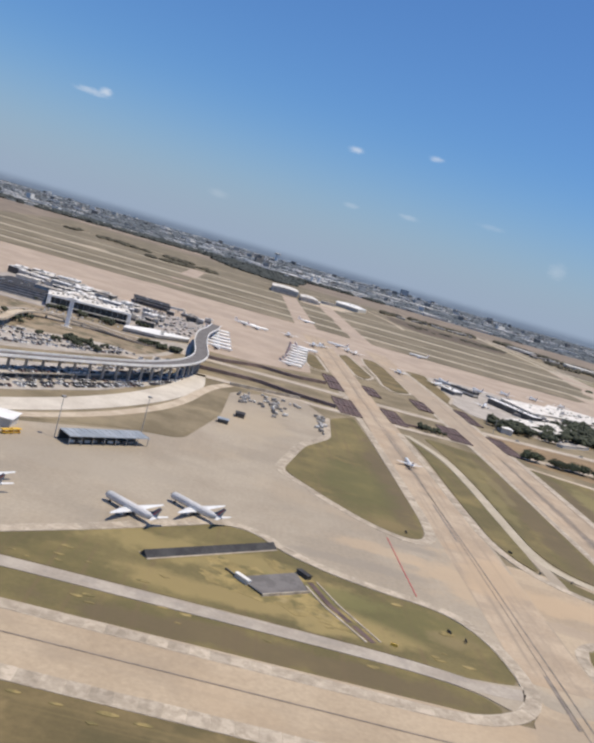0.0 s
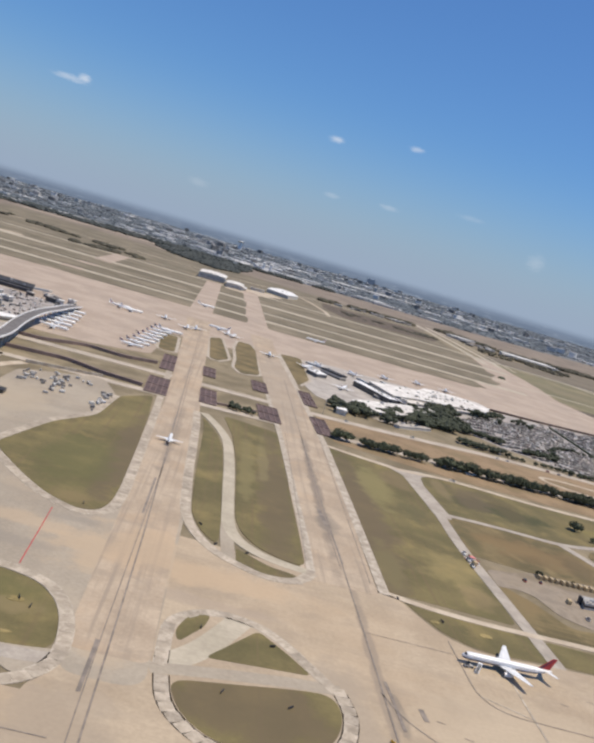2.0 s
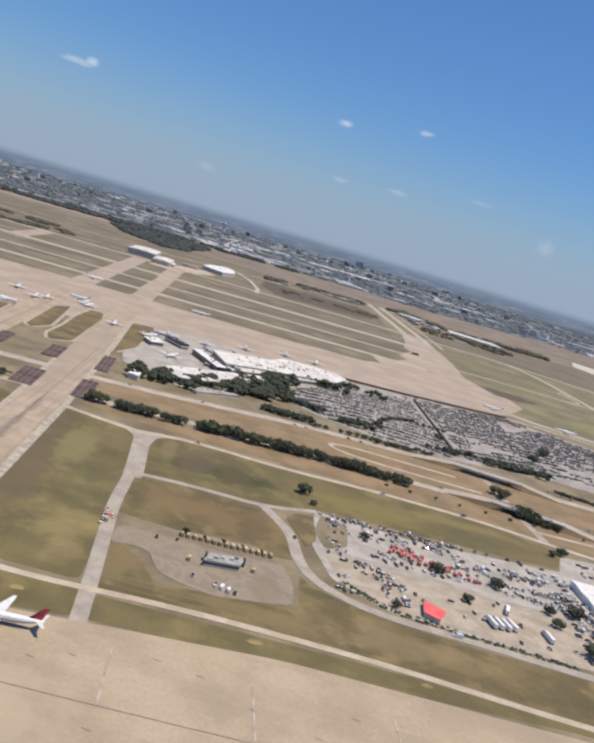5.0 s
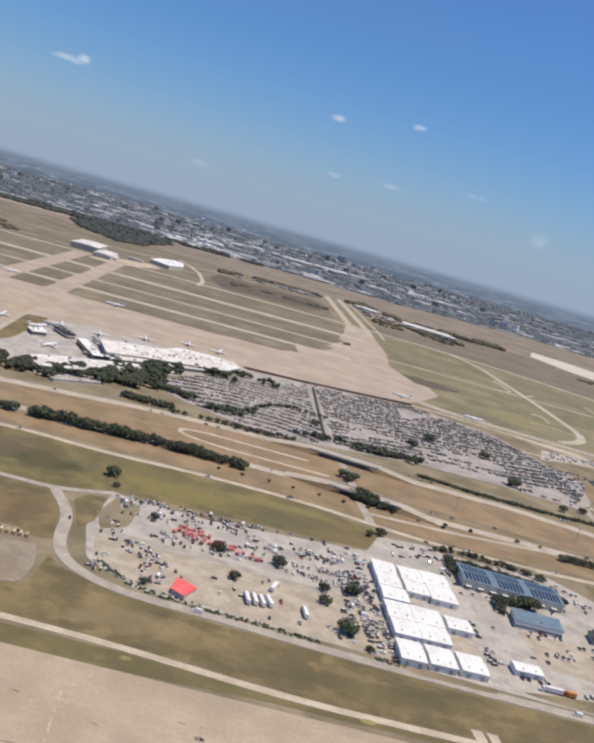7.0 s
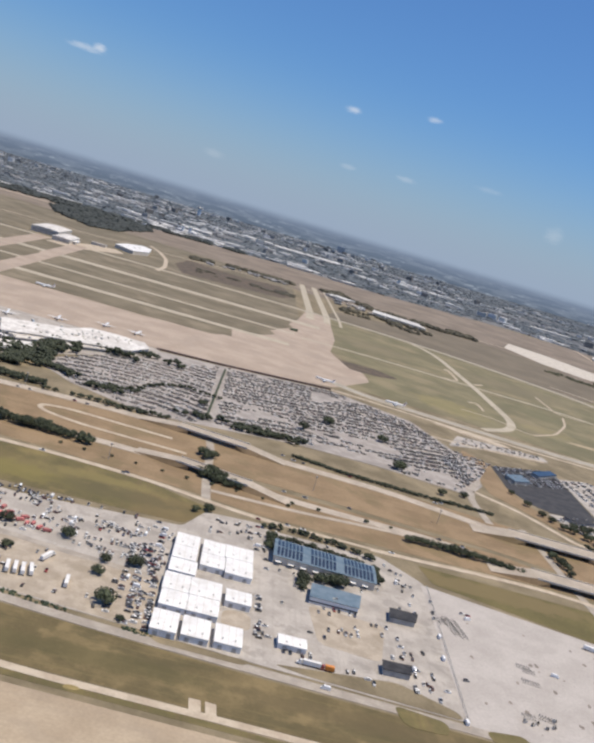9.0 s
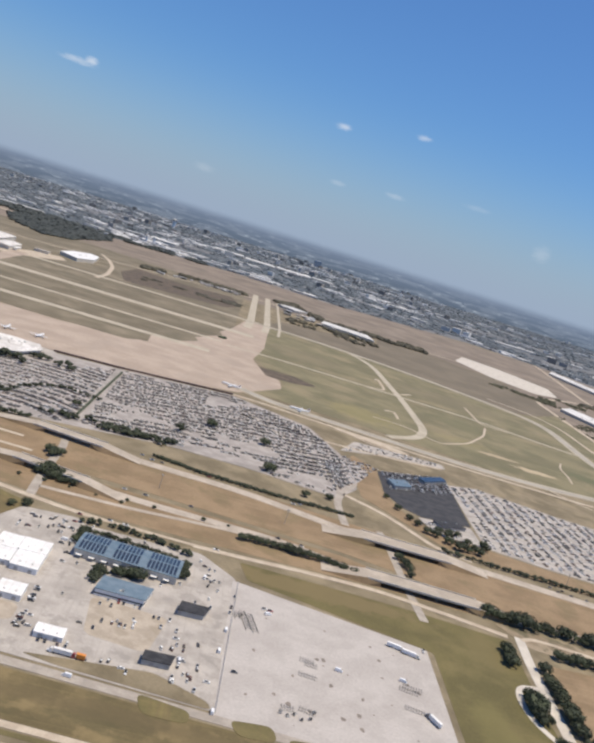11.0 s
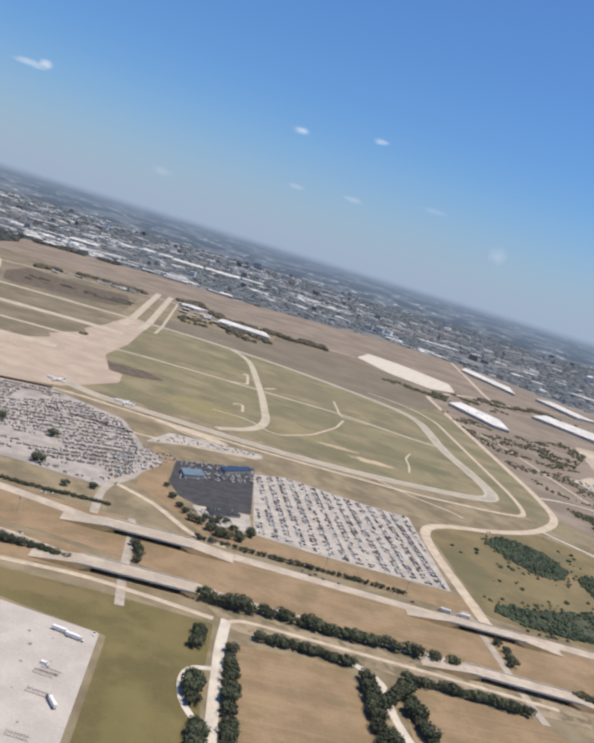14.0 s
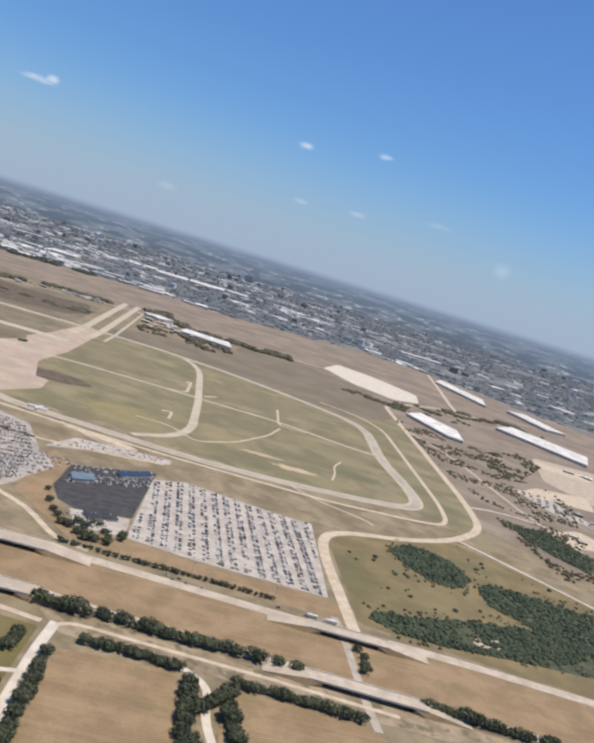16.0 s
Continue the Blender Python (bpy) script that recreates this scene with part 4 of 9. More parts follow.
for pts in ([(763, 408), (770, 408), (771, 396), (764, 396)], [(772.5, 408), (779, 407.5), (780, 395), (773.5, 395.5)]):
    pad("concrete_pad", pts, Z3 + 0.02, M["paleroad"], 0.5, "small pale concrete pad beside the perimeter road", "pad")
for x, y in ((609.5, 345.5), (628, 338.5)):
    pad("drain_cover", [(x - 2.6, y - 1.2), (x + 2.4, y - 1.6), (x + 2.6, y + 1.2), (x - 2.4, y + 1.6)], Z5, M["grate_bar"], 0.3, "dark rusty drain cover in the apron", "drain", depth=0.05)

# ---- markings and wear on the paving ----
def line(name, pts, width, material, z=Z5, label="dark rubber-stained joint line in the concrete", r=20):
    return strip(name, pts, width, z, M[material], r, label, "marking", depth=0.04)


for pts, w in (([(131, 1400), (151, 640), (157, 420), (159, 300), (160, 225)], 0.8), ([(133.5, 1400), (153.5, 640), (155, 300), (156, 225)], 0.5), ([(262, 1063), (268, 600), (271, 470), (273, 380), (275, 250), (276, 180)], 0.8), ([(266, 760), (266, 560), (270, 440)], 0.5), ([(-500, 236), (46, 234), (150, 233.5)], 0.6), ([(320, 380), (322, 319), (383, 317), (459, 316), (900, 312)], 0.6), ([(273, 312), (280, 295), (295, 280), (306, 274), (330, 273)], 0.7), ([(274, 366), (319, 366)], 0.35), ([(290, 264), (313, 273)], 0.6), ([(273, 250), (285, 259)], 0.6), ([(285, 760), (286, 430)], 0.5), ([(250, 760), (249, 440)], 0.4)):
    line("joint_line", pts, w, "stain")
for x, y0, y1 in ((345, 355, 270), (401, 364, 318), (469.5, 361, 318), (540, 360, 320), (610, 358, 318)):
    line("repair_strip", [(x, y0), (x + 0.5, (y0 + y1) / 2), (x + 1.5, y1)], 1.0, "shoulder", label="pale repair strip across the apron concrete")
line("repair_strip", [(323, 330), (345, 320)], 0.7, "shoulder", label="pale repair strip across the apron concrete")
for x, y in ((297, 299), (307, 291), (317, 287), (341, 285), (354, 285), (366, 285), (390, 285), (402, 300), (423, 362), (444, 357), (368, 341), (385, 350), (470, 340), (500, 330), (520, 352), (560, 340), (600, 355)):
    line("dash", [(x - 2, y + 0.4), (x + 2, y - 0.4)], 0.5, "stain", label="short dark dash on the apron")
for pts, w in (([(276.5, 322), (278, 305), (279, 286)], 1.6), ([(265, 545), (268, 512)], 3.0), ([(270, 505), (272, 450)], 1.2), ([(289.5, 306), (290.5, 297)], 2.4), ([(152, 520), (152.5, 450)], 1.4), ([(154, 300), (154, 262)], 1.6), ([(149, 720), (150, 660)], 1.2)):
    line("tyre_mark", pts, w, "stain", Z5 - 0.02, "dark smudge of tyre rubber on concrete")
strip("red_line", [(106.5, 424), (109.5, 349)], 0.45, Z5 + 0.02, M["red"], 5, "faded red stop line on the apron", "marking", depth=0.03)
# pale broken concrete squares at the island ends and dry patches in the grass
for k, (x, y, a, b) in enumerate(((-4, 206, 3.5, 1.2), (6, 205, 3, 0.9), (-18, 205, 2.2, 0.7), (-30, 206, 2.4, 0.8), (-24, 272, 2.5, 1.2), (-40, 308, 3, 1.5), (-8, 294, 3, 1), (98, 334, 3, 1.6), (117, 317, 4, 2.6), (346, 398, 4, 3), (470, 402, 5, 3), (565, 400, 4, 2.5), (700, 392, 5, 2.5), (318, 400, 3, 2))):
    pad("bare_patch", [(x - a, y - b * 0.6), (x - a * 0.4, y - b), (x + a * 0.7, y - b * 0.7), (x + a, y + b * 0.3), (x + a * 0.2, y + b), (x - a * 0.8, y + b * 0.6)], Z2 + 0.03 + 0.006 * k, M["straw"], 2, "bare sandy patch in dry grass", "ground")
for pts in ([(950, 448), (979, 452), (982, 436), (956, 433)], [(989, 443), (1020, 446), (1022, 434), (990, 434)], [(890, 452), (926, 446), (924, 432), (895, 432)], [(1030, 446), (1050, 447), (1052, 434), (1031, 434)]):
    pad("grass_island", pts, Z2 + 0.12, M["green"], 7, "oval patch of olive grass at the yard edge", "grass")
for pts in ([(731, 463), (798, 461), (794, 454), (738, 456)], [(812, 465), (898, 479), (936, 461), (938, 453), (836, 460)], [(800, 704), (910, 703), (898, 686), (808, 686)], [(524, 632), (545, 620), (540, 575), (522, 560), (515, 590)]):
    pad("grass_island", pts, Z2 + 0.1, M["grass"], 6, "dry grass verge beside the lots", "grass")
for pts in ([(640, 500), (704, 514), (708, 480), (640, 474)], [(840, 560), (900, 555), (890, 500), (845, 505)], [(777, 521), (797, 522), (797, 497), (776, 497)]):
    pad("dirt_patch", pts, Z2 + 0.06, M["yarddirt"], 8, "sandy dirt patch in the lot", "ground")
pad("dirt_patch", [(2445, 2522), (2683, 2549), (2900, 2300), (2399, 1971), (2330, 2148)], Z2 + 0.02, M["yarddirt"], 30, "bare pale construction ground", "ground")
pad("dirt_patch", [(2150, 1924), (2231, 1935), (2300, 1700), (2185, 1758)], Z2 + 0.02, M["lot"], 10, "pale yard with trailers", "ground")
pad("dark_field", [(478, 2900), (500, 3180), (690, 3110), (870, 3190), (907, 2973), (897, 2864), (858, 2760), (530, 2650)], Z1 + 0.02, M["soot"], 20, "dark scrubby strip of burnt brush", "ground")
for pts in ([(151, 1280), (168, 1310), (185, 1110), (170, 1068), (160, 1080)], [(196, 1330), (216, 1330), (224, 1270), (228, 1045), (204, 1020), (194, 1060), (196, 1130), (192, 1240)], [(266, 1318), (300, 1330), (300, 1120), (280, 1050)], [(85, 1180), (108, 1190), (116, 1040), (95, 1040)]):
    strip("shoulder", pts, 9, Z2 + 0.1, M["shoulder"], 12, "pale concrete rim of a grass island", "pavement", closed=True)
    pad("grass_island", pts, Z2 + 0.14, M["brownfield"], 12, "olive-brown grass island between taxiways", "grass")
for y0, y1, xa, xb in ((1655, 1772, 262, 735), (1655, 1772, -900, 60), (1820, 1960, 300, 830), (2010, 2180, 300, 880), (1820, 1960, -900, 60), (2010, 2180, -900, 60), (2280, 2520, 290, 900), (1820, 1960, 165, 205), (2010, 2170, 150, 205), (1660, 1770, 150, 210)):
    pad("grass_island", [(xa, y0), (xb - 40 if xb > 300 else xb, y0 - 6), (xb, (y0 + y1) / 2), (xb - 20 if xb > 300 else xb, y1), (xa, y1)], Z2 + 0.11, M["tanolive"], 16, "long dry grass strip between runways", "grass")
strip("road", [(330, 3330), (385, 3190), (440, 2960), (470, 2680), (460, 2420)], 14, Z2 + 0.04, M["paleroad"], 60, "pale curved road round a white hangar", "road")
pad("yard", [(1834, 3360), (1940, 3640), (2080, 3560), (2240, 3330), (2190, 3080), (2060, 2980), (1920, 3110)], Z2 + 0.03, M["palelane"], 25, "long bleached storage yard beside the airfield", "yard")
strip("road", [(2659, 4808), (2500, 3900), (2399, 3355), (2362, 3113)], 16, Z2 + 0.02, M["paleroad"], 60, "pale road through dry ground", "road")
strip("far_road", [(-900, 4060), (-560, 4120), (-150, 4170), (160, 4300)], 46, Z2 + 0.02, M["paleroad"], 60, "broad pale road before far woods", "road")
pad("gravel", [(130, 2480), (215, 2470), (330, 2720), (290, 2800), (215, 2720), (160, 2600)], Z2 + 0.06, M["paleroad"], 15, "pale gravel yard round the hangars", "ground")
pad("soot_patch", [(940, 1745), (985, 1790), (1060, 1790), (1110, 1740), (1060, 1700), (1000, 1690)], Z2 + 0.01, M["soot"], 20, "sooty dark patch in the runway-end grass", "ground")

patch_random = random.Random(17)
for k in range(46):
    x = patch_random.uniform(-110, 120)
    y = patch_random.uniform(266, 278) if k % 3 == 0 else patch_random.uniform(290, 300 + max(0, 60 - abs(x - 20)) * 0.8)
    if k > 30:
        x, y = patch_random.uniform(-40, 120), patch_random.uniform(170, 208)
    a = patch_random.uniform(1.0, 3.4)
    pad("straw_patch", [(x + math.cos(j * 0.9) * a * patch_random.uniform(0.4, 1.3), y + math.sin(j * 0.9) * a * 0.45 * patch_random.uniform(0.4, 1.3)) for j in range(7)], Z2 + 0.02 + 0.0015 * k, M["straw"], 0.6, "small dry straw patch in the grass", "grass", depth=0.1)
for pts, w in (([(1276, 1645), (1280, 1721), (1256, 1700)], 6), ([(1253, 1960), (1301, 1975), (1307, 2140), (1294, 2110)], 7), ([(1213, 1591), (1281, 1587), (1338, 1512), (1420, 1599), (1496, 1745), (1531, 1855)], 5), ([(1541, 2087), (1530, 1890), (1600, 1890)], 6), ([(1610, 1500), (1626, 1566), (1630, 1620), (1656, 1680)], 4), ([(1345, 1990), (1378, 2030)], 8), ([(1500, 1400), (1560, 1330), (1640, 1290), (1650, 1270)], 5), ([(1100, 1395), (1180, 1330), (1240, 1330)], 6)):
    strip("track", pts, w, Z2 + 0.02, M["paleroad"], 30, "pale worn track in airfield grass", "road")

# ---- templates: vehicles, trees, aircraft, buildings ----
FRESH = set()  # built once, not yet set down


def put(template, x, y, z=0.0, turn=0.0, size=1.0, label="", group=""):
    """Sets the thing down: the first time itself, then copies of it."""
    if template.name in FRESH:
        FRESH.discard(template.name)
        template.matrix_basis = spot(x, y, z, turn)
        return tagged(template, label, group=group)
    return tagged(copy_thing(template, spot(x, y, z, turn, size)), label, group=group)


def fresh(ob):
    FRESH.add(ob.name)
    return ob


def tube(bm, p0, p1, r0, r1, n=8, mi=0, caps=True):
    p0, p1 = Vector(p0), Vector(p1)
    d = (p1 - p0).normalized()
    s = d.orthogonal().normalized()
    t = d.cross(s)
    rings = [[bm.verts.new(p + (s * math.cos(2 * math.pi * k / n) + t * math.sin(2 * math.pi * k / n)) * r) for k in range(n)] for p, r in ((p0, r0), (p1, r1))]
    for k in range(n):
        bm.faces.new((rings[0][k], rings[0][(k + 1) % n], rings[1][(k + 1) % n], rings[1][k])).material_index = mi
    if caps:
        bm.faces.new(rings[0][::-1]).material_index = mi
        bm.faces.new(rings[1]).material_index = mi


def shaped(bm, sections, n=4):
    """A hull through rectangular sections (x, half width, bottom, top, top half width)."""
    rows = [[bm.verts.new(p) for p in ((x, -w, a), (x, w, a), (x, tw, b), (x, -tw, b))] for x, w, a, b, tw in sections]
    for a, b in zip(rows, rows[1:]):
        for k in range(4):
            bm.faces.new((a[k], a[(k + 1) % 4], b[(k + 1) % 4], b[k]))
    bm.faces.new(rows[0][::-1])
    bm.faces.new(rows[-1])
    bmesh.ops.recalc_face_normals(bm, faces=bm.faces[:])


def make_car(name, label, body, cabin, length, wheel=0.36, half=0.8, paint_mat=None):
    car = thing(name, label, name.replace("_", " "))
    bm = bmesh.new()
    shaped(bm, body)
    part("body", bm, paint_mat or M["car"], car)
    bm = bmesh.new()
    shaped(bm, cabin)
    part("cabin", bm, M["glass"], car, "dark window glass")
    for sx in (-1, 1):
        for sy in (-1, 1):
            bm = bmesh.new()
            tube(bm, (sx * length * 0.3, sy * (half + 0.08), wheel), (sx * length * 0.3, sy * (half - 0.14), wheel), wheel, wheel, 8)
            part("wheel", bm, M["tyre"], car)
    return fresh(car)


SEDAN = make_car("car", "dusty sedan car on grey paving", [(-2.3, 0.8, 0.35, 0.8, 0.7), (-2.2, 0.9, 0.25, 0.95, 0.8), (0.9, 0.9, 0.25, 1.0, 0.82), (2.1, 0.85, 0.28, 0.8, 0.75), (2.3, 0.75, 0.35, 0.65, 0.65)], [(-1.9, 0.78, 0.94, 1.0, 0.76), (-1.2, 0.78, 0.94, 1.42, 0.62), (0.2, 0.78, 0.94, 1.45, 0.62), (1.1, 0.8, 0.94, 1.0, 0.76)], 4.6)
SUV = make_car("car", "dusty sport utility car on grey paving", [(-2.4, 0.85, 0.4, 1.0, 0.8), (-2.3, 0.95, 0.3, 1.15, 0.86), (1.0, 0.95, 0.3, 1.15, 0.86), (2.3, 0.9, 0.32, 1.0, 0.8), (2.45, 0.8, 0.4, 0.8, 0.7)], [(-2.25, 0.84, 1.12, 1.65, 0.7), (-1.9, 0.84, 1.12, 1.8, 0.7), (0.3, 0.84, 1.12, 1.8, 0.7), (1.1, 0.85, 1.12, 1.18, 0.8)], 4.8, 0.4)
PICKUP = make_car("pickup_truck", "pickup truck with an open bed", [(-2.9, 0.9, 0.45, 1.15, 0.9), (-2.8, 0.98, 0.4, 1.2, 0.95), (1.4, 0.98, 0.4, 1.15, 0.9), (2.7, 0.93, 0.42, 1.05, 0.85), (2.85, 0.85, 0.5, 0.85, 0.75)], [(-0.7, 0.86, 1.14, 1.7, 0.74), (-0.5, 0.86, 1.14, 1.88, 0.72), (0.8, 0.86, 1.14, 1.86, 0.72), (1.6, 0.86, 1.14, 1.18, 0.82)], 5.6, 0.42)
TANVAN = make_car("box_truck", "tan utility truck in a row on dusty ground", [(-3.0, 1.05, 0.5, 2.5, 1.0), (-2.9, 1.1, 0.4, 2.7, 1.05), (1.2, 1.1, 0.4, 2.7, 1.05), (1.3, 1.0, 0.4, 2.0, 0.9), (2.2, 1.0, 0.4, 1.9, 0.9), (3.0, 0.92, 0.45, 1.2, 0.82)], [(1.75, 0.92, 1.3, 1.95, 0.84), (2.1, 0.94, 1.3, 1.95, 0.84), (2.75, 0.9, 1.25, 1.35, 0.8)], 6.0, 0.45, paint_mat=M["tanpaint"])
VAN = make_car("van", "tall delivery van on grey paving", [(-3.0, 0.98, 0.4, 2.4, 0.9), (-2.9, 1.0, 0.35, 2.55, 0.92), (1.4, 1.0, 0.35, 2.55, 0.92), (2.2, 1.0, 0.35, 1.4, 0.9), (3.0, 0.92, 0.4, 1.1, 0.82)], [(1.45, 0.94, 1.4, 2.4, 0.86), (1.6, 0.94, 1.4, 2.3, 0.86), (2.2, 0.95, 1.38, 1.45, 0.86)], 6.0, 0.42, paint_mat=M["aircraft"])

def make_semi(name, label, trailer_mat, length=16.0):
    truck = thing(name, label, "truck")
    bm = bmesh.new()
    box(bm, -length / 2, length / 2 - 4.0, -1.28, 1.28, 1.1, 4.0)
    bmesh.ops.bevel(bm, geom=bm.edges[:], offset=0.08, segments=1, affect="EDGES")
    part("trailer", bm, trailer_mat, truck)
    bm = bmesh.new()
    shaped(bm, [(length / 2 - 3.4, 1.2, 0.6, 3.6, 1.1), (length / 2 - 1.9, 1.2, 0.6, 3.3, 1.1), (length / 2 - 1.5, 1.2, 0.6, 1.9, 1.1), (length / 2, 1.1, 0.7, 1.6, 1.0)])
    part("cab", bm, M["car"], truck)
    boxed("windscreen", length / 2 - 1.95, length / 2 - 1.55, -1.0, 1.0, 2.0, 3.0, M["glass"], truck)
    for x in (-length / 2 + 1.2, -length / 2 + 2.5, length / 2 - 4.6, length / 2 - 1.0):
        for sy in (-1, 1):
            bm = bmesh.new()
            tube(bm, (x, sy * 1.28, 0.52), (x, sy * 0.9, 0.52), 0.52, 0.52, 8)
            part("wheel", bm, M["tyre"], truck)
    return fresh(truck)


SEMI = make_semi("truck", "white articulated lorry with a long box trailer", M["white"])
ORANGE = make_semi("truck", "orange box lorry parked beside a verge", M["orange"], 10.0)


def make_tree(seed, height, width, label="round dark green oak tree"):
    rnd = random.Random(seed)
    tree = thing("tree", label, "tree")
    bm = bmesh.new()
    tube(bm, (0, 0, -0.3), (0.1, 0, height * 0.35), 0.38, 0.26, 7)
    for k in range(5):
        a = k * 1.26 + rnd.random()
        tube(bm, (0.1, 0, height * (0.25 + 0.03 * k)), (math.cos(a) * width * 0.28, math.sin(a) * width * 0.28, height * (0.55 + 0.05 * rnd.random())), 0.16, 0.06, 5)
    part("trunk", bm, M["bark"], tree)
    bm = bmesh.new()
    for k in range(22):
        a, r = rnd.random() * 6.283, math.sqrt(rnd.random()) * width * 0.38
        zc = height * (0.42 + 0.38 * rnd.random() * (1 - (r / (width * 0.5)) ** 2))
        s = width * rnd.uniform(0.10, 0.19)
        m = Matrix.Translation((math.cos(a) * r, math.sin(a) * r, zc)) @ Euler((rnd.random() * 3, rnd.random() * 3, 0)).to_matrix().to_4x4() @ Matrix.Diagonal((s * 1.15, s, s * 0.75, 1))
        made = bmesh.ops.create_icosphere(bm, subdivisions=1, radius=1.0, matrix=m)["verts"]
        for v in made:
            v.co += Vector((rnd.uniform(-1, 1), rnd.uniform(-1, 1), rnd.uniform(-1, 1))) * s * 0.22
    for k in range(190):  # loose sprays of leaves round the outline
        a, u = rnd.random() * 6.283, rnd.uniform(-0.4, 1)
        q = math.sqrt(max(0.05, 1 - u * u))
        c = Vector((math.cos(a) * q * width * 0.5, math.sin(a) * q * width * 0.5, height * 0.6 + u * height * 0.36)) * 1.0
        c += Vector((rnd.uniform(-1, 1), rnd.uniform(-1, 1), rnd.uniform(-1, 1))) * 0.5
        e = Euler((rnd.random() * 6, rnd.random() * 6, rnd.random() * 6)).to_matrix()
        s = rnd.uniform(0.3, 0.7)
        bm.faces.new([bm.verts.new(c + e @ Vector(p) * s) for p in ((-1, -0.5, 0), (0.2, -0.7, 0.2), (1, 0.4, 0), (-0.3, 0.7, 0.2))])
    part("crown", bm, M["leaf"], tree)
    return fresh(tree)


OAKS = [make_tree(3, 8.0, 12.0), make_tree(11, 7.0, 10.5), make_tree(29, 9.0, 13.0)]
SHRUB = make_tree(41, 3.2, 4.6, "low dark green shrub")
tree_random = random.Random(7)


LATER = []  # trees of the far groves, too many to pick apart


def plant(x, y, size=1.0, group="oaks beside the roads"):
    if group.startswith("far "):
        LATER.append((x, y, size * tree_random.uniform(0.8, 1.2)))
        return None
    return put(tree_random.choice(OAKS), x, y, 0, tree_random.uniform(0, 360), size * tree_random.uniform(0.82, 1.18), group=group)


def tree_row(pts, step=8.5, size=1.0, jitter=1.6, group="oaks beside the roads", gaps=0.06):
    for a, b in zip(pts, pts[1:]):
        a, b = Vector(a), Vector(b)
        n = max(1, int((b - a).length / step))
        for k in range(n + 1):
            if tree_random.random() < gaps:
                continue
            p = a.lerp(b, k / n) + Vector((tree_random.uniform(-1, 1), tree_random.uniform(-1, 1))) * jitter
            plant(p.x, p.y, size, group)


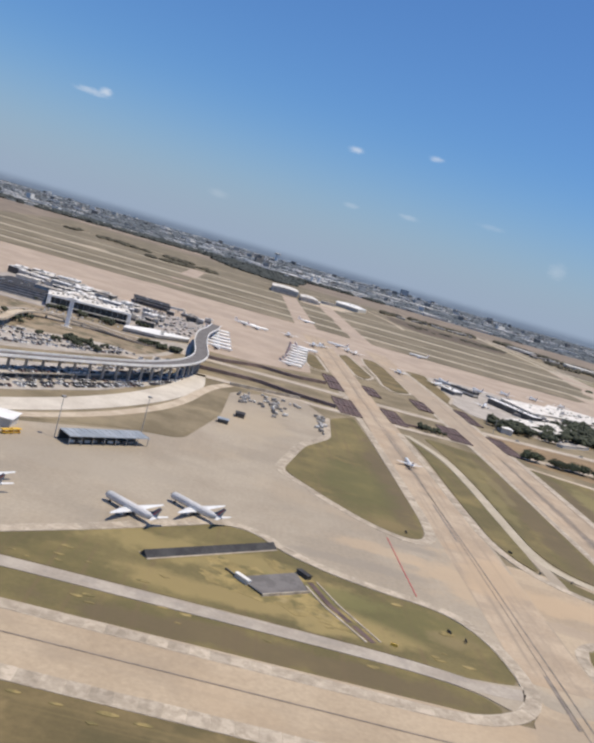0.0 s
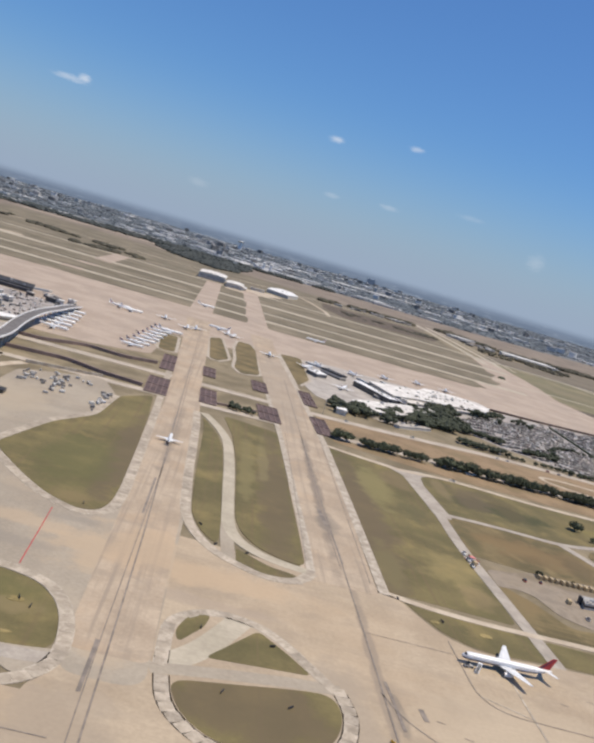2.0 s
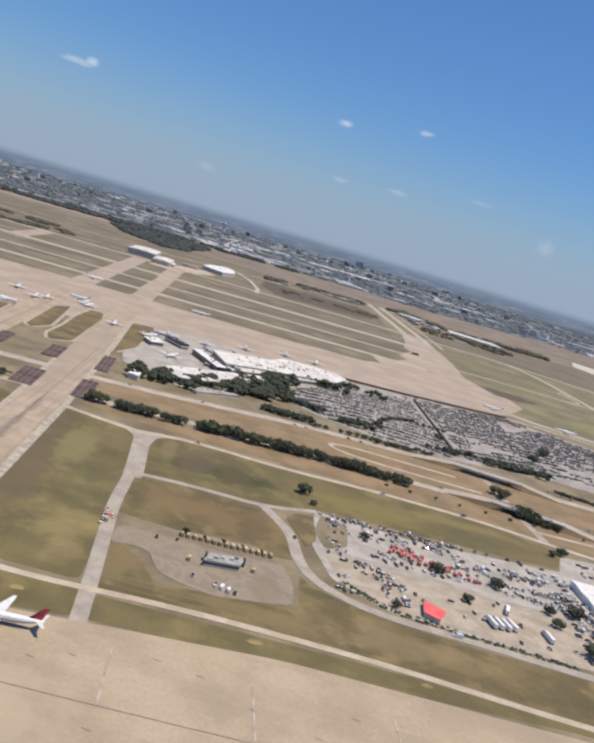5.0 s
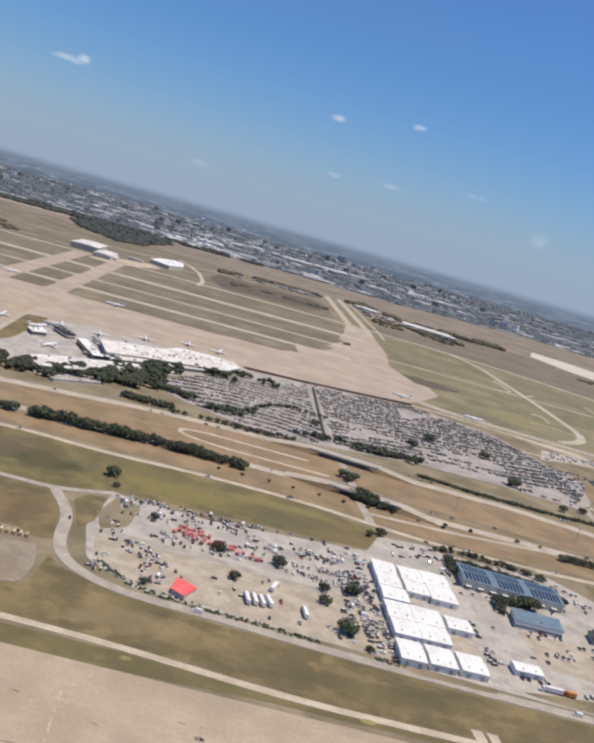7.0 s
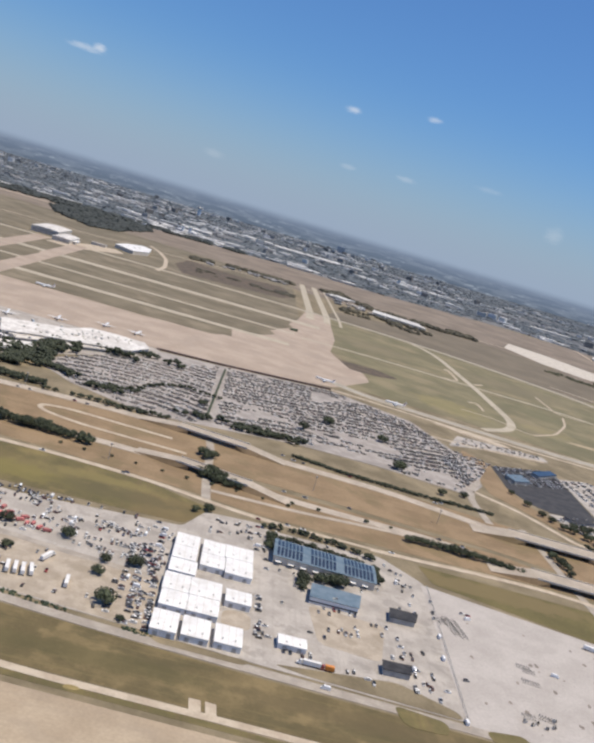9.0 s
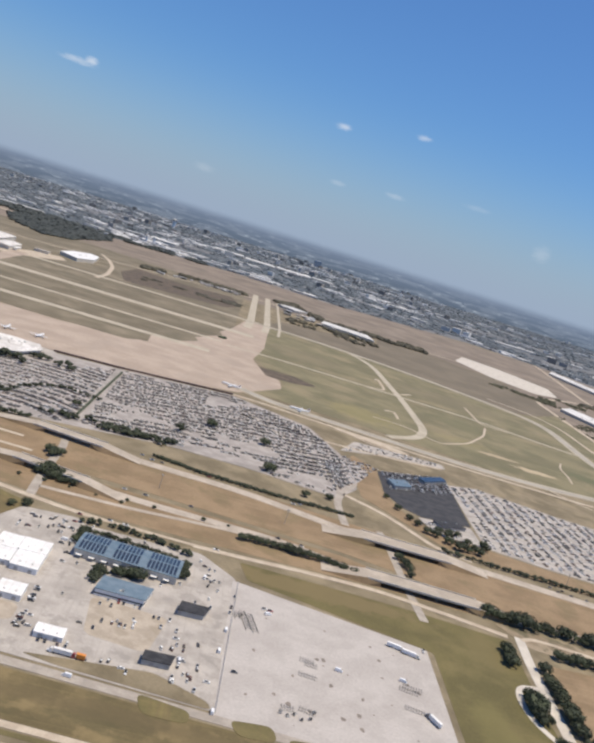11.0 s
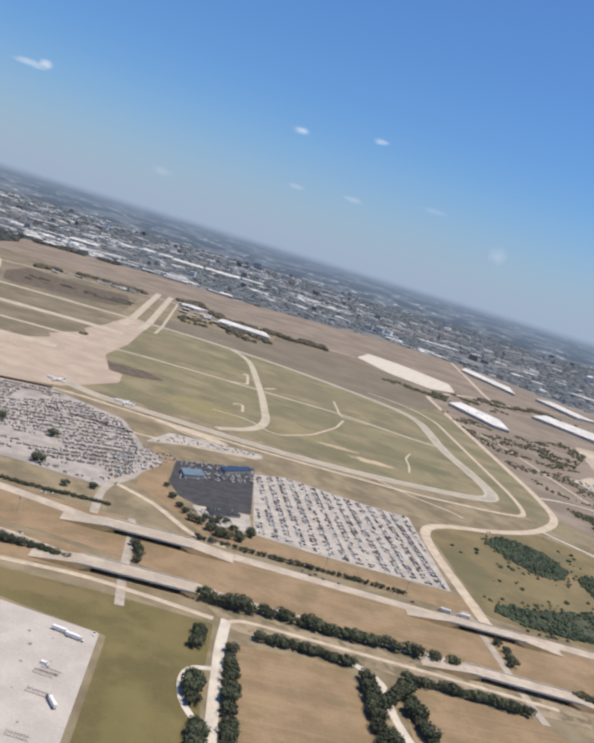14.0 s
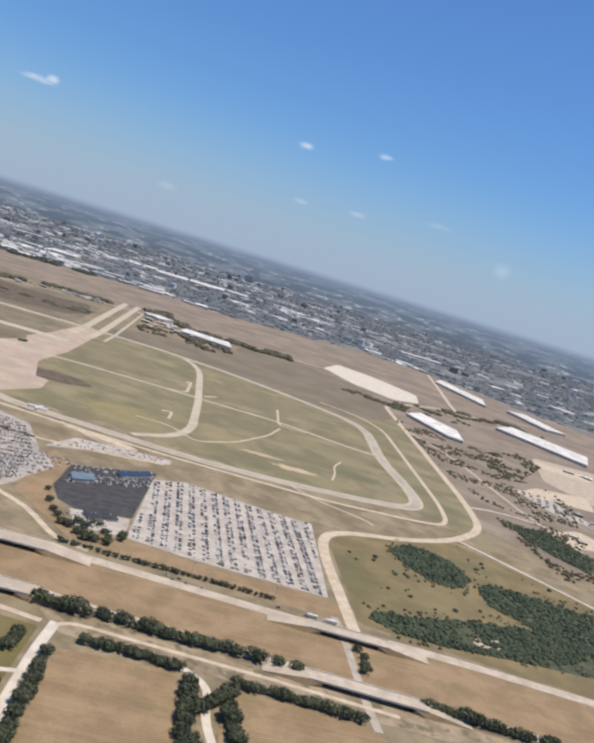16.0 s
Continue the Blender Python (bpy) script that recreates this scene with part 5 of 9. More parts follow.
def make_airliner(length, paint_mat, tail_mats, label, name="airliner", engines="wing", span=None, radius=None, category="airliner", belly=None):
    jet = thing(name, label, category)
    r = radius or length * 0.0405
    span = span or length * 0.8
    zc = r + length * 0.042
    h = length / 2
    stations = [(1.0, 0.04, -0.25), (0.985, 0.32, -0.2), (0.95, 0.62, -0.12), (0.90, 0.86, -0.04), (0.84, 1, 0), (0.3, 1, 0), (-0.4, 1, 0), (-0.62, 0.86, 0.13), (-0.82, 0.55, 0.38), (-0.95, 0.25, 0.58), (-1.0, 0.08, 0.66)]
    bm = bmesh.new()
    n, rings = 16, []
    for s, k, lift in stations:
        rings.append([bm.verts.new((s * h, math.cos(2 * math.pi * j / n) * r * k, zc + lift * r + math.sin(2 * math.pi * j / n) * r * k)) for j in range(n)])
    for a, b in zip(rings, rings[1:]):
        for j in range(n):
            bm.faces.new((a[j], b[j], b[(j + 1) % n], a[(j + 1) % n]))
    bm.faces.new(rings[0][::-1])
    bm.faces.new(rings[-1])
    bmesh.ops.recalc_face_normals(bm, faces=bm.faces[:])
    body = part("fuselage", bm, paint_mat, jet, smooth=True)
    if belly:
        bm = bmesh.new()
        rows = [[bm.verts.new((s * h, math.cos(a) * r * k * 1.012, zc + lift * r + math.sin(a) * r * k * 1.012)) for a in np.linspace(math.pi * 1.12, math.pi * 1.88, 9)] for s, k, lift in stations[1:-1]]
        for a, b in zip(rows, rows[1:]):
            for j in range(8):
                bm.faces.new((a[j], b[j], b[j + 1], a[j + 1]))
        bmesh.ops.recalc_face_normals(bm, faces=bm.faces[:])
        part("belly", bm, belly, body, "navy blue painted belly", smooth=True)
    bm = bmesh.new()
    for sy in (-1, 1):
        bm.faces.new([bm.verts.new(p) for p in ((0.955 * h, sy * 0.05 * r, zc + 0.53 * r), (0.915 * h, sy * 0.05 * r, zc + 0.82 * r), (0.90 * h, sy * 0.75 * r, zc + 0.5 * r), (0.945 * h, sy * 0.6 * r, zc + 0.28 * r))])
    part("cockpit_window", bm, M["glass"], jet, "dark cockpit windows")
    for sy in (-1, 1):
        bm = bmesh.new()
        for k in range(int(length * 0.7)):
            x = 0.78 * h - k * (1.4 * h / int(length * 0.7))
            bm.faces.new([bm.verts.new((x + dx, sy * r * 0.975, zc + 0.24 * r + dz)) for dx, dz in ((0, 0), (0.28, 0), (0.28, 0.4), (0, 0.4))])
        tagged(part("cabin_windows", bm, M["glass"], jet, "row of small dark cabin windows"), kind="stuff")

    def blade(name, root, tip, root_chord, tip_chord, thick, mat, label=""):
        """A tapered wing-like slab; root and tip are leading edges, chords run aft along -x."""
        bm = bmesh.new()
        root, tip = Vector(root), Vector(tip)
        up = Vector((0, 0, 1)) if abs(tip.z - root.z) < abs(tip.y - root.y) else Vector((0, 1, 0))
        rows = []
        for p, c, t in ((root, root_chord, thick), (tip, tip_chord, thick * 0.35)):
            rows.append([bm.verts.new(p + Vector((-c * f, 0, 0)) + up * t * g) for f, g in ((0, 0), (0.25, 0.5), (0.7, 0.35), (1, 0), (0.7, -0.25), (0.25, -0.4))])
        for k in range(6):
            bm.faces.new((rows[0][k], rows[0][(k + 1) % 6], rows[1][(k + 1) % 6], rows[1][k]))
        bm.faces.new(rows[0])
        bm.faces.new(rows[1][::-1])
        bmesh.ops.recalc_face_normals(bm, faces=bm.faces[:])
        return part(name, bm, mat, jet, label)

    for sy in (-1, 1):
        blade("wing", (0.20 * h, sy * r * 0.6, zc - 0.55 * r), (-0.19 * h, sy * span / 2, zc - 0.2 * r + span * 0.03), 0.36 * h, 0.075 * h, r * 0.45, M["wingmetal"])
        high = engines == "tail"
        blade("stabilizer", (-0.80 * h, sy * r * 0.2, zc + (2.6 * r if high else 0.55 * r)), (-0.97 * h, sy * span * 0.17, zc + (2.65 * r if high else 0.75 * r)), 0.16 * h, 0.07 * h, r * 0.2, M["wingmetal"])
        bm = bmesh.new()
        if engines == "wing":
            ey, ex, ez, er, el = sy * span * 0.17, 0.13 * h, zc - 1.25 * r, r * 0.58, 0.2 * h
        else:
            ey, ex, ez, er, el = sy * r * 1.5, -0.48 * h, zc + 0.35 * r, r * 0.5, 0.2 * h
        tube(bm, (ex, ey, ez), (ex - el * 0.6, ey, ez), er, er, 12)
        tube(bm, (ex - el * 0.6, ey, ez), (ex - el, ey, ez), er, er * 0.5, 12)
        eng = part("engine", bm, paint_mat, jet)
        bm = bmesh.new()
        tube(bm, (ex + 0.03, ey, ez), (ex - 0.2, ey, ez), er * 0.82, er * 0.7, 12)
        part("intake", bm, M["tyre"], eng, "dark engine intake")
        bm = bmesh.new()
        if engines == "wing":
            box(bm, ex - el * 0.9, ex - el * 0.1, ey - 0.15, ey + 0.15, ez + er * 0.7, zc - 0.3 * r)
        else:
            box(bm, ex - el * 0.8, ex - el * 0.2, min(0, ey), max(0, ey), ez - 0.12, ez + 0.12)
        part("pylon", bm, M["wingmetal"], eng)
    fin = blade("tail_fin", (-0.66 * h, 0, zc + 0.8 * r), (-0.93 * h, 0, zc + 0.8 * r + length * (0.135 if engines == "wing" else 0.11)), 0.27 * h, 0.11 * h, r * 0.25, tail_mats[0], "painted tail fin")
    if len(tail_mats) > 1:
        for k, mat in enumerate(tail_mats[1:]):
            bm = bmesh.new()
            f0 = 0.12 + 0.3 * k
            for sy in (-1, 1):
                pts = []
                for f, g in ((f0, 0.05), (f0 + 0.16, 0.05), (f0 + 0.3, 0.95), (f0 + 0.14, 0.95)):
                    zz = zc + 0.8 * r + g * length * 0.13
                    lead = -0.66 * h - g * 0.27 * h
                    chord = 0.27 * h + g * (0.11 - 0.27) * h
                    pts.append(bm.verts.new((lead - chord * min(f, 0.98), sy * (r * 0.14 * (1 - 0.6 * g) + 0.03), zz)))
                bm.faces.new(pts)
            part("stripe", bm, mat, fin, "painted tail stripe")
    for x, ys in ((0.8 * h, (0,)), (-0.06 * h, (-r * 1.1, r * 1.1))):
        for gy in ys:
            bm = bmesh.new()
            tube(bm, (x, gy, zc - 0.7 * r), (x, gy, 0.4), 0.16, 0.14, 6)
            gear = part("landing_gear", bm, M["steel"], jet)
            for sy in (-0.3, 0.3):
                bm = bmesh.new()
                tube(bm, (x, gy + sy - 0.15, 0.5), (x, gy + sy + 0.15, 0.5), 0.5, 0.5, 10)
                part("wheel", bm, M["tyre"], gear)
    return jet




def block(name, pts, height, wall, roof, label, category, lip=0.5, units=0, bands=(), z=0.0, roof_thick=0.5, seed=1, group=""):
    """A building on a polygon: walls, an overhanging roof slab, window bands and roof machinery."""
    cx, cy = sum(p[0] for p in pts) / len(pts), sum(p[1] for p in pts) / len(pts)
    ob = thing(name, label, category, spot(cx, cy, z), group)
    ring = [Vector((p[0] - cx, p[1] - cy)) for p in pts]
    if sum(a.x * b.y - b.x * a.y for a, b in zip(ring, ring[1:] + ring[:1])) < 0:
        ring.reverse()

    def slab(outline, z0, z1):
        bm = bmesh.new()
        low = [bm.verts.new((p.x, p.y, z0)) for p in outline]
        top = [bm.verts.new((p.x, p.y, z1)) for p in outline]
        n = len(outline)
        for k in range(n):
            bm.faces.new((low[k], low[(k + 1) % n], top[(k + 1) % n], top[k]))
        for a, b, c in tessellate_polygon([[Vector((p.x, p.y, 0)) for p in outline]]):
            for ring3, up in ((top, True), (low, False)):
                f = bm.faces.new((ring3[a], ring3[b], ring3[c]))
                f.normal_update()
                if (f.normal.z > 0) != up:
                    f.normal_flip()
        return bm

    def grown(d):
        n, out = len(ring), []
        for k in range(n):
            a, b = (ring[k] - ring[k - 1]).normalized(), (ring[(k + 1) % n] - ring[k]).normalized()
            na, nb = Vector((a.y, -a.x)), Vector((b.y, -b.x))
            s = na + nb
            out.append(ring[k] + s * (d / max(0.3, 1 + na.dot(nb))))
        return out

    part("wall", slab(ring, -0.2, height), wall, ob)
    part("roof", slab(grown(lip), height, height + roof_thick), roof, ob)
    for z0, z1, mat in bands:
        part("window_band", slab(grown(0.12), z0, z1), mat, ob, "dark band of windows")
    rnd = random.Random(seed)
    for k in range(units):
        for tries in range(20):
            i = rnd.randrange(len(ring))
            p = Vector((0, 0)).lerp(ring[i].lerp(ring[(i + 1) % len(ring)], rnd.random()), rnd.uniform(0.1, 0.8))
            s = rnd.uniform(0.8, 2.2)
            boxed("roof_unit", p.x - s, p.x + s, p.y - s * 0.7, p.y + s * 0.7, height + roof_thick - 0.05, height + roof_thick + rnd.uniform(0.8, 1.8), M["steel"] if k % 2 else M["cream"], ob)
            break
    return ob


def rect(x0, x1, y0, y1):
    return [(x0, y0), (x1, y0), (x1, y1), (x0, y1)]


# ---- aircraft ----
BIG = make_airliner(47.3, M["aircraft"], (M["red"], M["navy"]), "white twin-engine airliner with a red and navy tail on the apron", span=38.0, belly=M["navy"])
BIG.matrix_basis = spot(344.6, 361.5, Z3, 182.5)
JET = make_airliner(33.8, M["silver"], (M["greywall"], M["navy"], M["red"]), "silver-white jet with a striped tail parked on the apron", span=34.0, radius=1.95)
JET.matrix_basis = spot(-24.5, 360, Z3, 144)
put(JET, 3.5, 382, Z3, 143)
put(JET, -92, 352, Z3, 145, label="silver-white jet with a dark nose parked on the apron")
REGIONAL = make_airliner(28.0, M["aircraft"], (M["navy"], M["red"]), "small white regional jet rolling on the taxiway", name="regional_jet", engines="tail", span=21.0, radius=1.35, category="regional jet")
REGIONAL.matrix_basis = spot(151.5, 616, Z3, 91)
LINER = make_airliner(39.5, M["aircraft"], (M["aircraft"], M["navy"], M["red"]), "white narrow-body airliner on the far apron", span=35.8, radius=1.9)
LINER.matrix_basis = spot(351, 1652, Z2, 178)
for x, y, a in ((304, 1234, 60), (326, 1295, 100), (246, 1253, 90), (119, 1741, 10), (125, 1326, 95), (186, 1357, 80), (72, 1352, 95), (94, 1204, 10), (160, 1408, 170), (176, 1375, 85), (112, 1304, 92), (-1, 1338, 10), (19, 1324, 15), (919, 1475, 160), (1049, 1437, 172), (349, 1122, 70), (385, 1300, 100), (450, 1365, 95), (520, 1420, 90), (575, 1425, 80)):
    put(LINER, x, y, Z2, a, 0.95, group="airliners on the far apron")
for k, (x, y) in enumerate(((66, 1000), (70, 1028), (74, 1056), (76, 1086), (78, 1116), (80, 1148), (82, 1180), (84, 1212))):
    put(REGIONAL, x, y, Z2, 5 + 3 * (k % 3), 1.1, "white regional jet parked in a row of jets", "row of parked regional jets")
for k, (x, y) in enumerate(((-24, 975), (-26, 1005), (-28, 1035), (-30, 1065), (-33, 1100), (-35, 1135))):
    put(LINER, x, y, Z2, 8 + 2 * (k % 3), 0.9, "white airliner parked nose-out at a gate", "row of gate airliners")

# ---- bridges and walls along the motorway ----
def taxi_bridge(x0, x1, y0, y1, lean=0.0):
    """A dark slatted deck beside a taxiway, over the carriageway."""
    ob = thing("bridge_deck", "dark brown slatted bridge deck beside the taxiway", "bridge", spot((x0 + x1) / 2, (y0 + y1) / 2, 0))
    w, d = (x1 - x0) / 2, (y1 - y0) / 2
    bm = bmesh.new()
    box(bm, -w, w, -d, d, 0.3, 0.6)
    for v in bm.verts:
        v.co.x += lean * v.co.y
    part("deck", bm, M["grate"], ob)
    n = max(3, int(2 * w / 5))
    for k in range(n + 1):
        x = -w + 2 * w * k / n
        bm = bmesh.new()
        box(bm, x - 0.35, x + 0.35, -d, d, 0.6, 1.2)
        for v in bm.verts:
            v.co.x += lean * v.co.y
        part("slat", bm, M["grate_bar"], ob)
    for y in (-d, 0, d):
        bm = bmesh.new()
        box(bm, -w, w, y - 0.4, y + 0.4, 0.6, 1.35)
        for v in bm.verts:
            v.co.x += lean * y
        part("beam", bm, M["grate_bar"], ob)


for x0, x1, y0, y1 in ((109, 131, 772, 852), (109, 125, 908, 1008), (163, 180, 788, 858), (158, 173, 935, 995), (224, 246, 785, 853), (218, 236, 930, 992), (283, 300, 788, 862), (279, 294, 925, 1008)):
    taxi_bridge(x0, x1, y0, y1, -0.04)


def low_wall(name, pts, height, thick, material, label, category="wall", z=0.0):
    return strip(name, [(p[0], p[1], z + height) for p in pts], thick, z + height, material, 10, label, category, depth=height + 0.1, kind="")


low_wall("retaining_wall", [(-31, 804), (27, 815), (68, 796), (107, 790)], 3.5, 3.0, M["grate_bar"], "dark brown retaining wall beside the sunken road")
low_wall("retaining_wall", [(-40, 882), (-15, 884), (26, 919), (70, 912), (106, 930)], 3.5, 3.0, M["grate_bar"], "dark brown retaining wall beside the sunken road")
low_wall("retaining_wall", [(181, 800), (222, 812)], 2.0, 2.0, M["grate_bar"], "dark brown retaining wall beside the sunken road")
low_wall("boundary_wall", [(2, 757), (34, 768), (70, 781)], 3.0, 1.2, M["shoulder"], "pale concrete wall at the apron edge")


def overpass(a, b, width, label):
    """A motorway overpass: deck, parapets, abutments and round piers."""
    a, b = Vector(a), Vector(b)
    mid, d = (a + b) / 2, b - a
    ob = thing("overpass", label, "bridge", spot(mid.x, mid.y, 0, math.degrees(math.atan2(d.y, d.x))))
    h, w = d.length / 2, width / 2
    boxed("deck", -h - 14, h + 14, -w, w, 4.6, 5.8, M["motorway"], ob)
    for sy in (-1, 1):
        boxed("parapet", -h - 14, h + 14, sy * w - 0.25, sy * w + 0.25, 5.3, 6.9, M["cream"], ob)
    for sx in (-1, 1):
        bm = bmesh.new()
        shaped(bm, [(sx * h, w, -0.2, 4.6, w), (sx * (h + 14), w + 3, -0.2, 5.7, w), (sx * (h + 60), w, -0.2, 0.35, w)])
        part("embankment", bm, M["tanfield"], ob)
        bm = bmesh.new()
        shaped(bm, [(sx * (h + 12), w * 0.94, 5.0, 5.86, w * 0.94), (sx * (h + 14.5), w * 0.94, 5.0, 5.84, w * 0.94), (sx * (h + 60), w * 0.94, -0.1, 0.5, w * 0.94)])
        part("ramp_paving", bm, M["motorway"], ob)
    for x in (-h * 0.33, h * 0.33):
        for y in (-w * 0.6, 0, w * 0.6):
            bm = bmesh.new()
            tube(bm, (x, y, -0.2), (x, y, 4.6), 0.6, 0.6, 8)
            part("pier", bm, M["greywall"], ob)
    return ob


for a, b, w in (((1104, 848), (1178, 846), 27), ((1094, 738), (1182, 735), 24), ((1498, 813), (1564, 809), 20), ((1486, 699), (1578, 691), 20), ((716, 921), (772, 911), 20), ((728, 796), (776, 784), 18)):
    overpass(a, b, w, "pale concrete motorway overpass with dark span beneath")
for x, y0, y1 in ((1130, 735, 860), (752, 780, 880), (1534, 695, 830)):
    strip("under_road", [(x - 2, y0 - 62), (x - 6, y0), (x - 8, y1), (x - 12, y1 + 30)], 9, Z2 + 0.02, M["road"], 20, "grey road passing under the motorway", "road")

# elevated road and car decks west of the apron
def offset(pts, d):
    """The bent line shifted sideways by d metres."""
    out = []
    for k, p in enumerate(pts):
        a, b = Vector(pts[max(0, k - 1)][:2]), Vector(pts[min(len(pts) - 1, k + 1)][:2])
        w = (b - a).normalized()
        out.append((p[0] - w.y * d, p[1] + w.x * d, *p[2:]))
    return out


def along(pts, step, r=40):
    """Places and directions at even steps along the bent line."""
    curve, out, left = rounded(pts, r, False, 7), [], 0.0
    for a, b in zip(curve, curve[1:]):
        l = (b - a).length
        while l > 0 and left <= l:
            out.append((a.lerp(b, left / l), (b - a).normalized()))
            left += step
        left -= l
    return out


def viaduct():
    ob = thing("viaduct", "curved elevated concrete road on tall piers", "bridge", spot(0, 0))
    pts = [(-330, 370), (-240, 455), (-151, 555), (-96, 622), (-62, 668), (-37, 728), (-30, 790), (-40, 872), (-45, 970), (-38, 1068), (-40, 1190)]
    high = [(p[0], p[1], h) for p, h in zip(pts, (15, 15, 15, 15, 15, 15, 15, 15, 14, 11, 4))]
    strip("deck", high, 13, 15, M["darkpad"], 40, "grey elevated road deck", "", depth=1.0, kind="", parent=ob)
    for off in (-6.6, 6.6):
        strip("parapet", [(x, y, h + 1.2) for x, y, h in offset(high, off)], 0.8, 16.2, M["white"], 40, "pale concrete parapet", "", depth=1.7, kind="", parent=ob)
    for p, d in along(pts[:9], 14):
        bm = bmesh.new()
        tube(bm, (p.x, p.y, -0.2), (p.x, p.y, 12.6), 1.3, 1.1, 8)
        q = Vector((-d.y, d.x)) * 5.5
        tube(bm, (p.x - q.x, p.y - q.y, 13.2), (p.x + q.x, p.y + q.y, 13.2), 0.9, 0.9, 6)
        part("pier", bm, M["lot"], ob, "concrete pier with a crosshead")


def car_decks():
    """Open parking decks on columns behind and below the elevated road."""
    ob = thing("parking_deck", "open multi-level parking deck under an elevated road", "parking deck", spot(0, 0))
    front = [(-300, 370), (-210, 455), (-134, 528), (-104, 574), (-74, 620), (-46, 680), (-36, 730), (-38, 775)]
    strip("deck", offset(front, 27), 17, 4.6, M["lot"], 30, "grey concrete parking level", "", depth=0.5, kind="", parent=ob)
    for p, d in along(front, 14, 30):
        for off in (19.5, 34):
            q = p + Vector((-d.y, d.x)) * off
            boxed("column", q.x - 0.45, q.x + 0.45, q.y - 0.45, q.y + 0.45, -0.1, 4.2, M["greywall"], ob)
    return front


viaduct()
deck_front = car_decks()
DECK_CARS = []
deck_random = random.Random(31)
for level, offs in ((0.0, (2, 8, 16)), (4.6, (22, 31)), (0.0, (40, 46))):
    for off in offs:
        for p, d in along(offset(deck_front, off), 2.9, 30):
            if deck_random.random() < 0.6:
                DECK_CARS.append((p.x, p.y, math.atan2(d.y, d.x) + math.pi / 2, level))
pad("car_park", [(-200, 470), (-135, 520), (-86, 592), (-40, 700), (-62, 740), (-90, 700), (-150, 620), (-240, 560)], Z2, M["lot"], 15, "pale car park beneath an elevated road", "parking lot")
strip("loop_road", [(-230, 372), (-127, 484), (-104, 514), (-79, 555), (-51, 618), (-29, 700), (-34, 770)], 24, Z3, M["palelane"], 40, "pale curving road round the car park", "road")
strip("loop_road", [(-230, 345), (-118, 465), (-90, 496), (-59, 545), (-32, 611), (-14, 718), (2, 755)], 9, Z3 + 0.02, M["paleroad"], 40, "pale outer lane round the car park", "road")
pad("field", [(-105, 470), (-86, 495), (-58, 540), (-30, 608), (-14, 700), (3, 722), (0, 614), (-19, 518), (-46, 512)], Z1, M["grass"], 8, "dry olive grass beside the apron", "grass")
pad("field", [(-330, 700), (-100, 745), (-62, 790), (-60, 900), (-100, 1000), (-330, 1000)], Z1, M["loopdirt"], 10, "dusty brown ground inside the terminal loop", "grass")
pad("car_park", [(-220, 640), (-150, 690), (-80, 780), (-120, 800), (-230, 740)], Z2, M["lot"], 15, "pale car park inside the terminal loop", "parking lot")
strip("ramp_road", [(-330, 740), (-250, 800), (-225, 890), (-180, 915), (-126, 890), (-60, 885)], 9, Z3, M["road"], 30, "grey terminal approach road", "road")
strip("ramp_road", [(-280, 560), (-160, 680), (-120, 730), (-75, 800), (-62, 870)], 8, Z3 + 0.02, M["road"], 40, "grey terminal approach road", "road")

# terminal west: a hall with a glazed front, piers and roof plant
def glazed_hall():
    """The long hall: dark glass front between white end frames under a white roof."""
    a, b = Vector((-219, 939)), Vector((-131, 961))
    d = b - a
    ob = thing("terminal", "long terminal hall with a white roof and dark glass front", "terminal", spot(*((a + b) / 2), 0, math.degrees(math.atan2(d.y, d.x))))
    h = d.length / 2
    boxed("wall", -h, h, 0.6, 40, -0.2, 13, M["darkwall"], ob)
    boxed("roof", -h - 1.5, h + 1.5, -3, 42, 13, 14.4, M["termroof"], ob)
    boxed("fascia", -h - 1.6, h + 1.6, -3.3, -2.9, 12.6, 14.6, M["white"], ob, "white roof edge")
    for k in range(16):
        x = -h + 3 + k * (2 * h - 6) / 15
        boxed("roof_unit", x - 1.4, x + 1.4, 8 + (k * 7) % 26, 11 + (k * 7) % 26, 14.3, 15.6 + (k % 3) * 0.6, M["steel" if k % 2 else "cream"], ob)
    for sx in (-1, 1):
        boxed("end_frame", sx * h - 2.2, sx * h + 2.2, -3, 41, -0.2, 13, M["white"], ob, "white end wall")
    for k in range(1, 14):
        x = -h + 2 * h * k / 14
        boxed("mullion", x - 0.18, x + 0.18, 0.2, 0.7, 0, 13, M["greymetal"], ob)
    boxed("canopy", -h, h, -7, 0.4, 4.6, 5.1, M["greywall"], ob, "grey entrance canopy")


glazed_hall()
roof_random = random.Random(44)


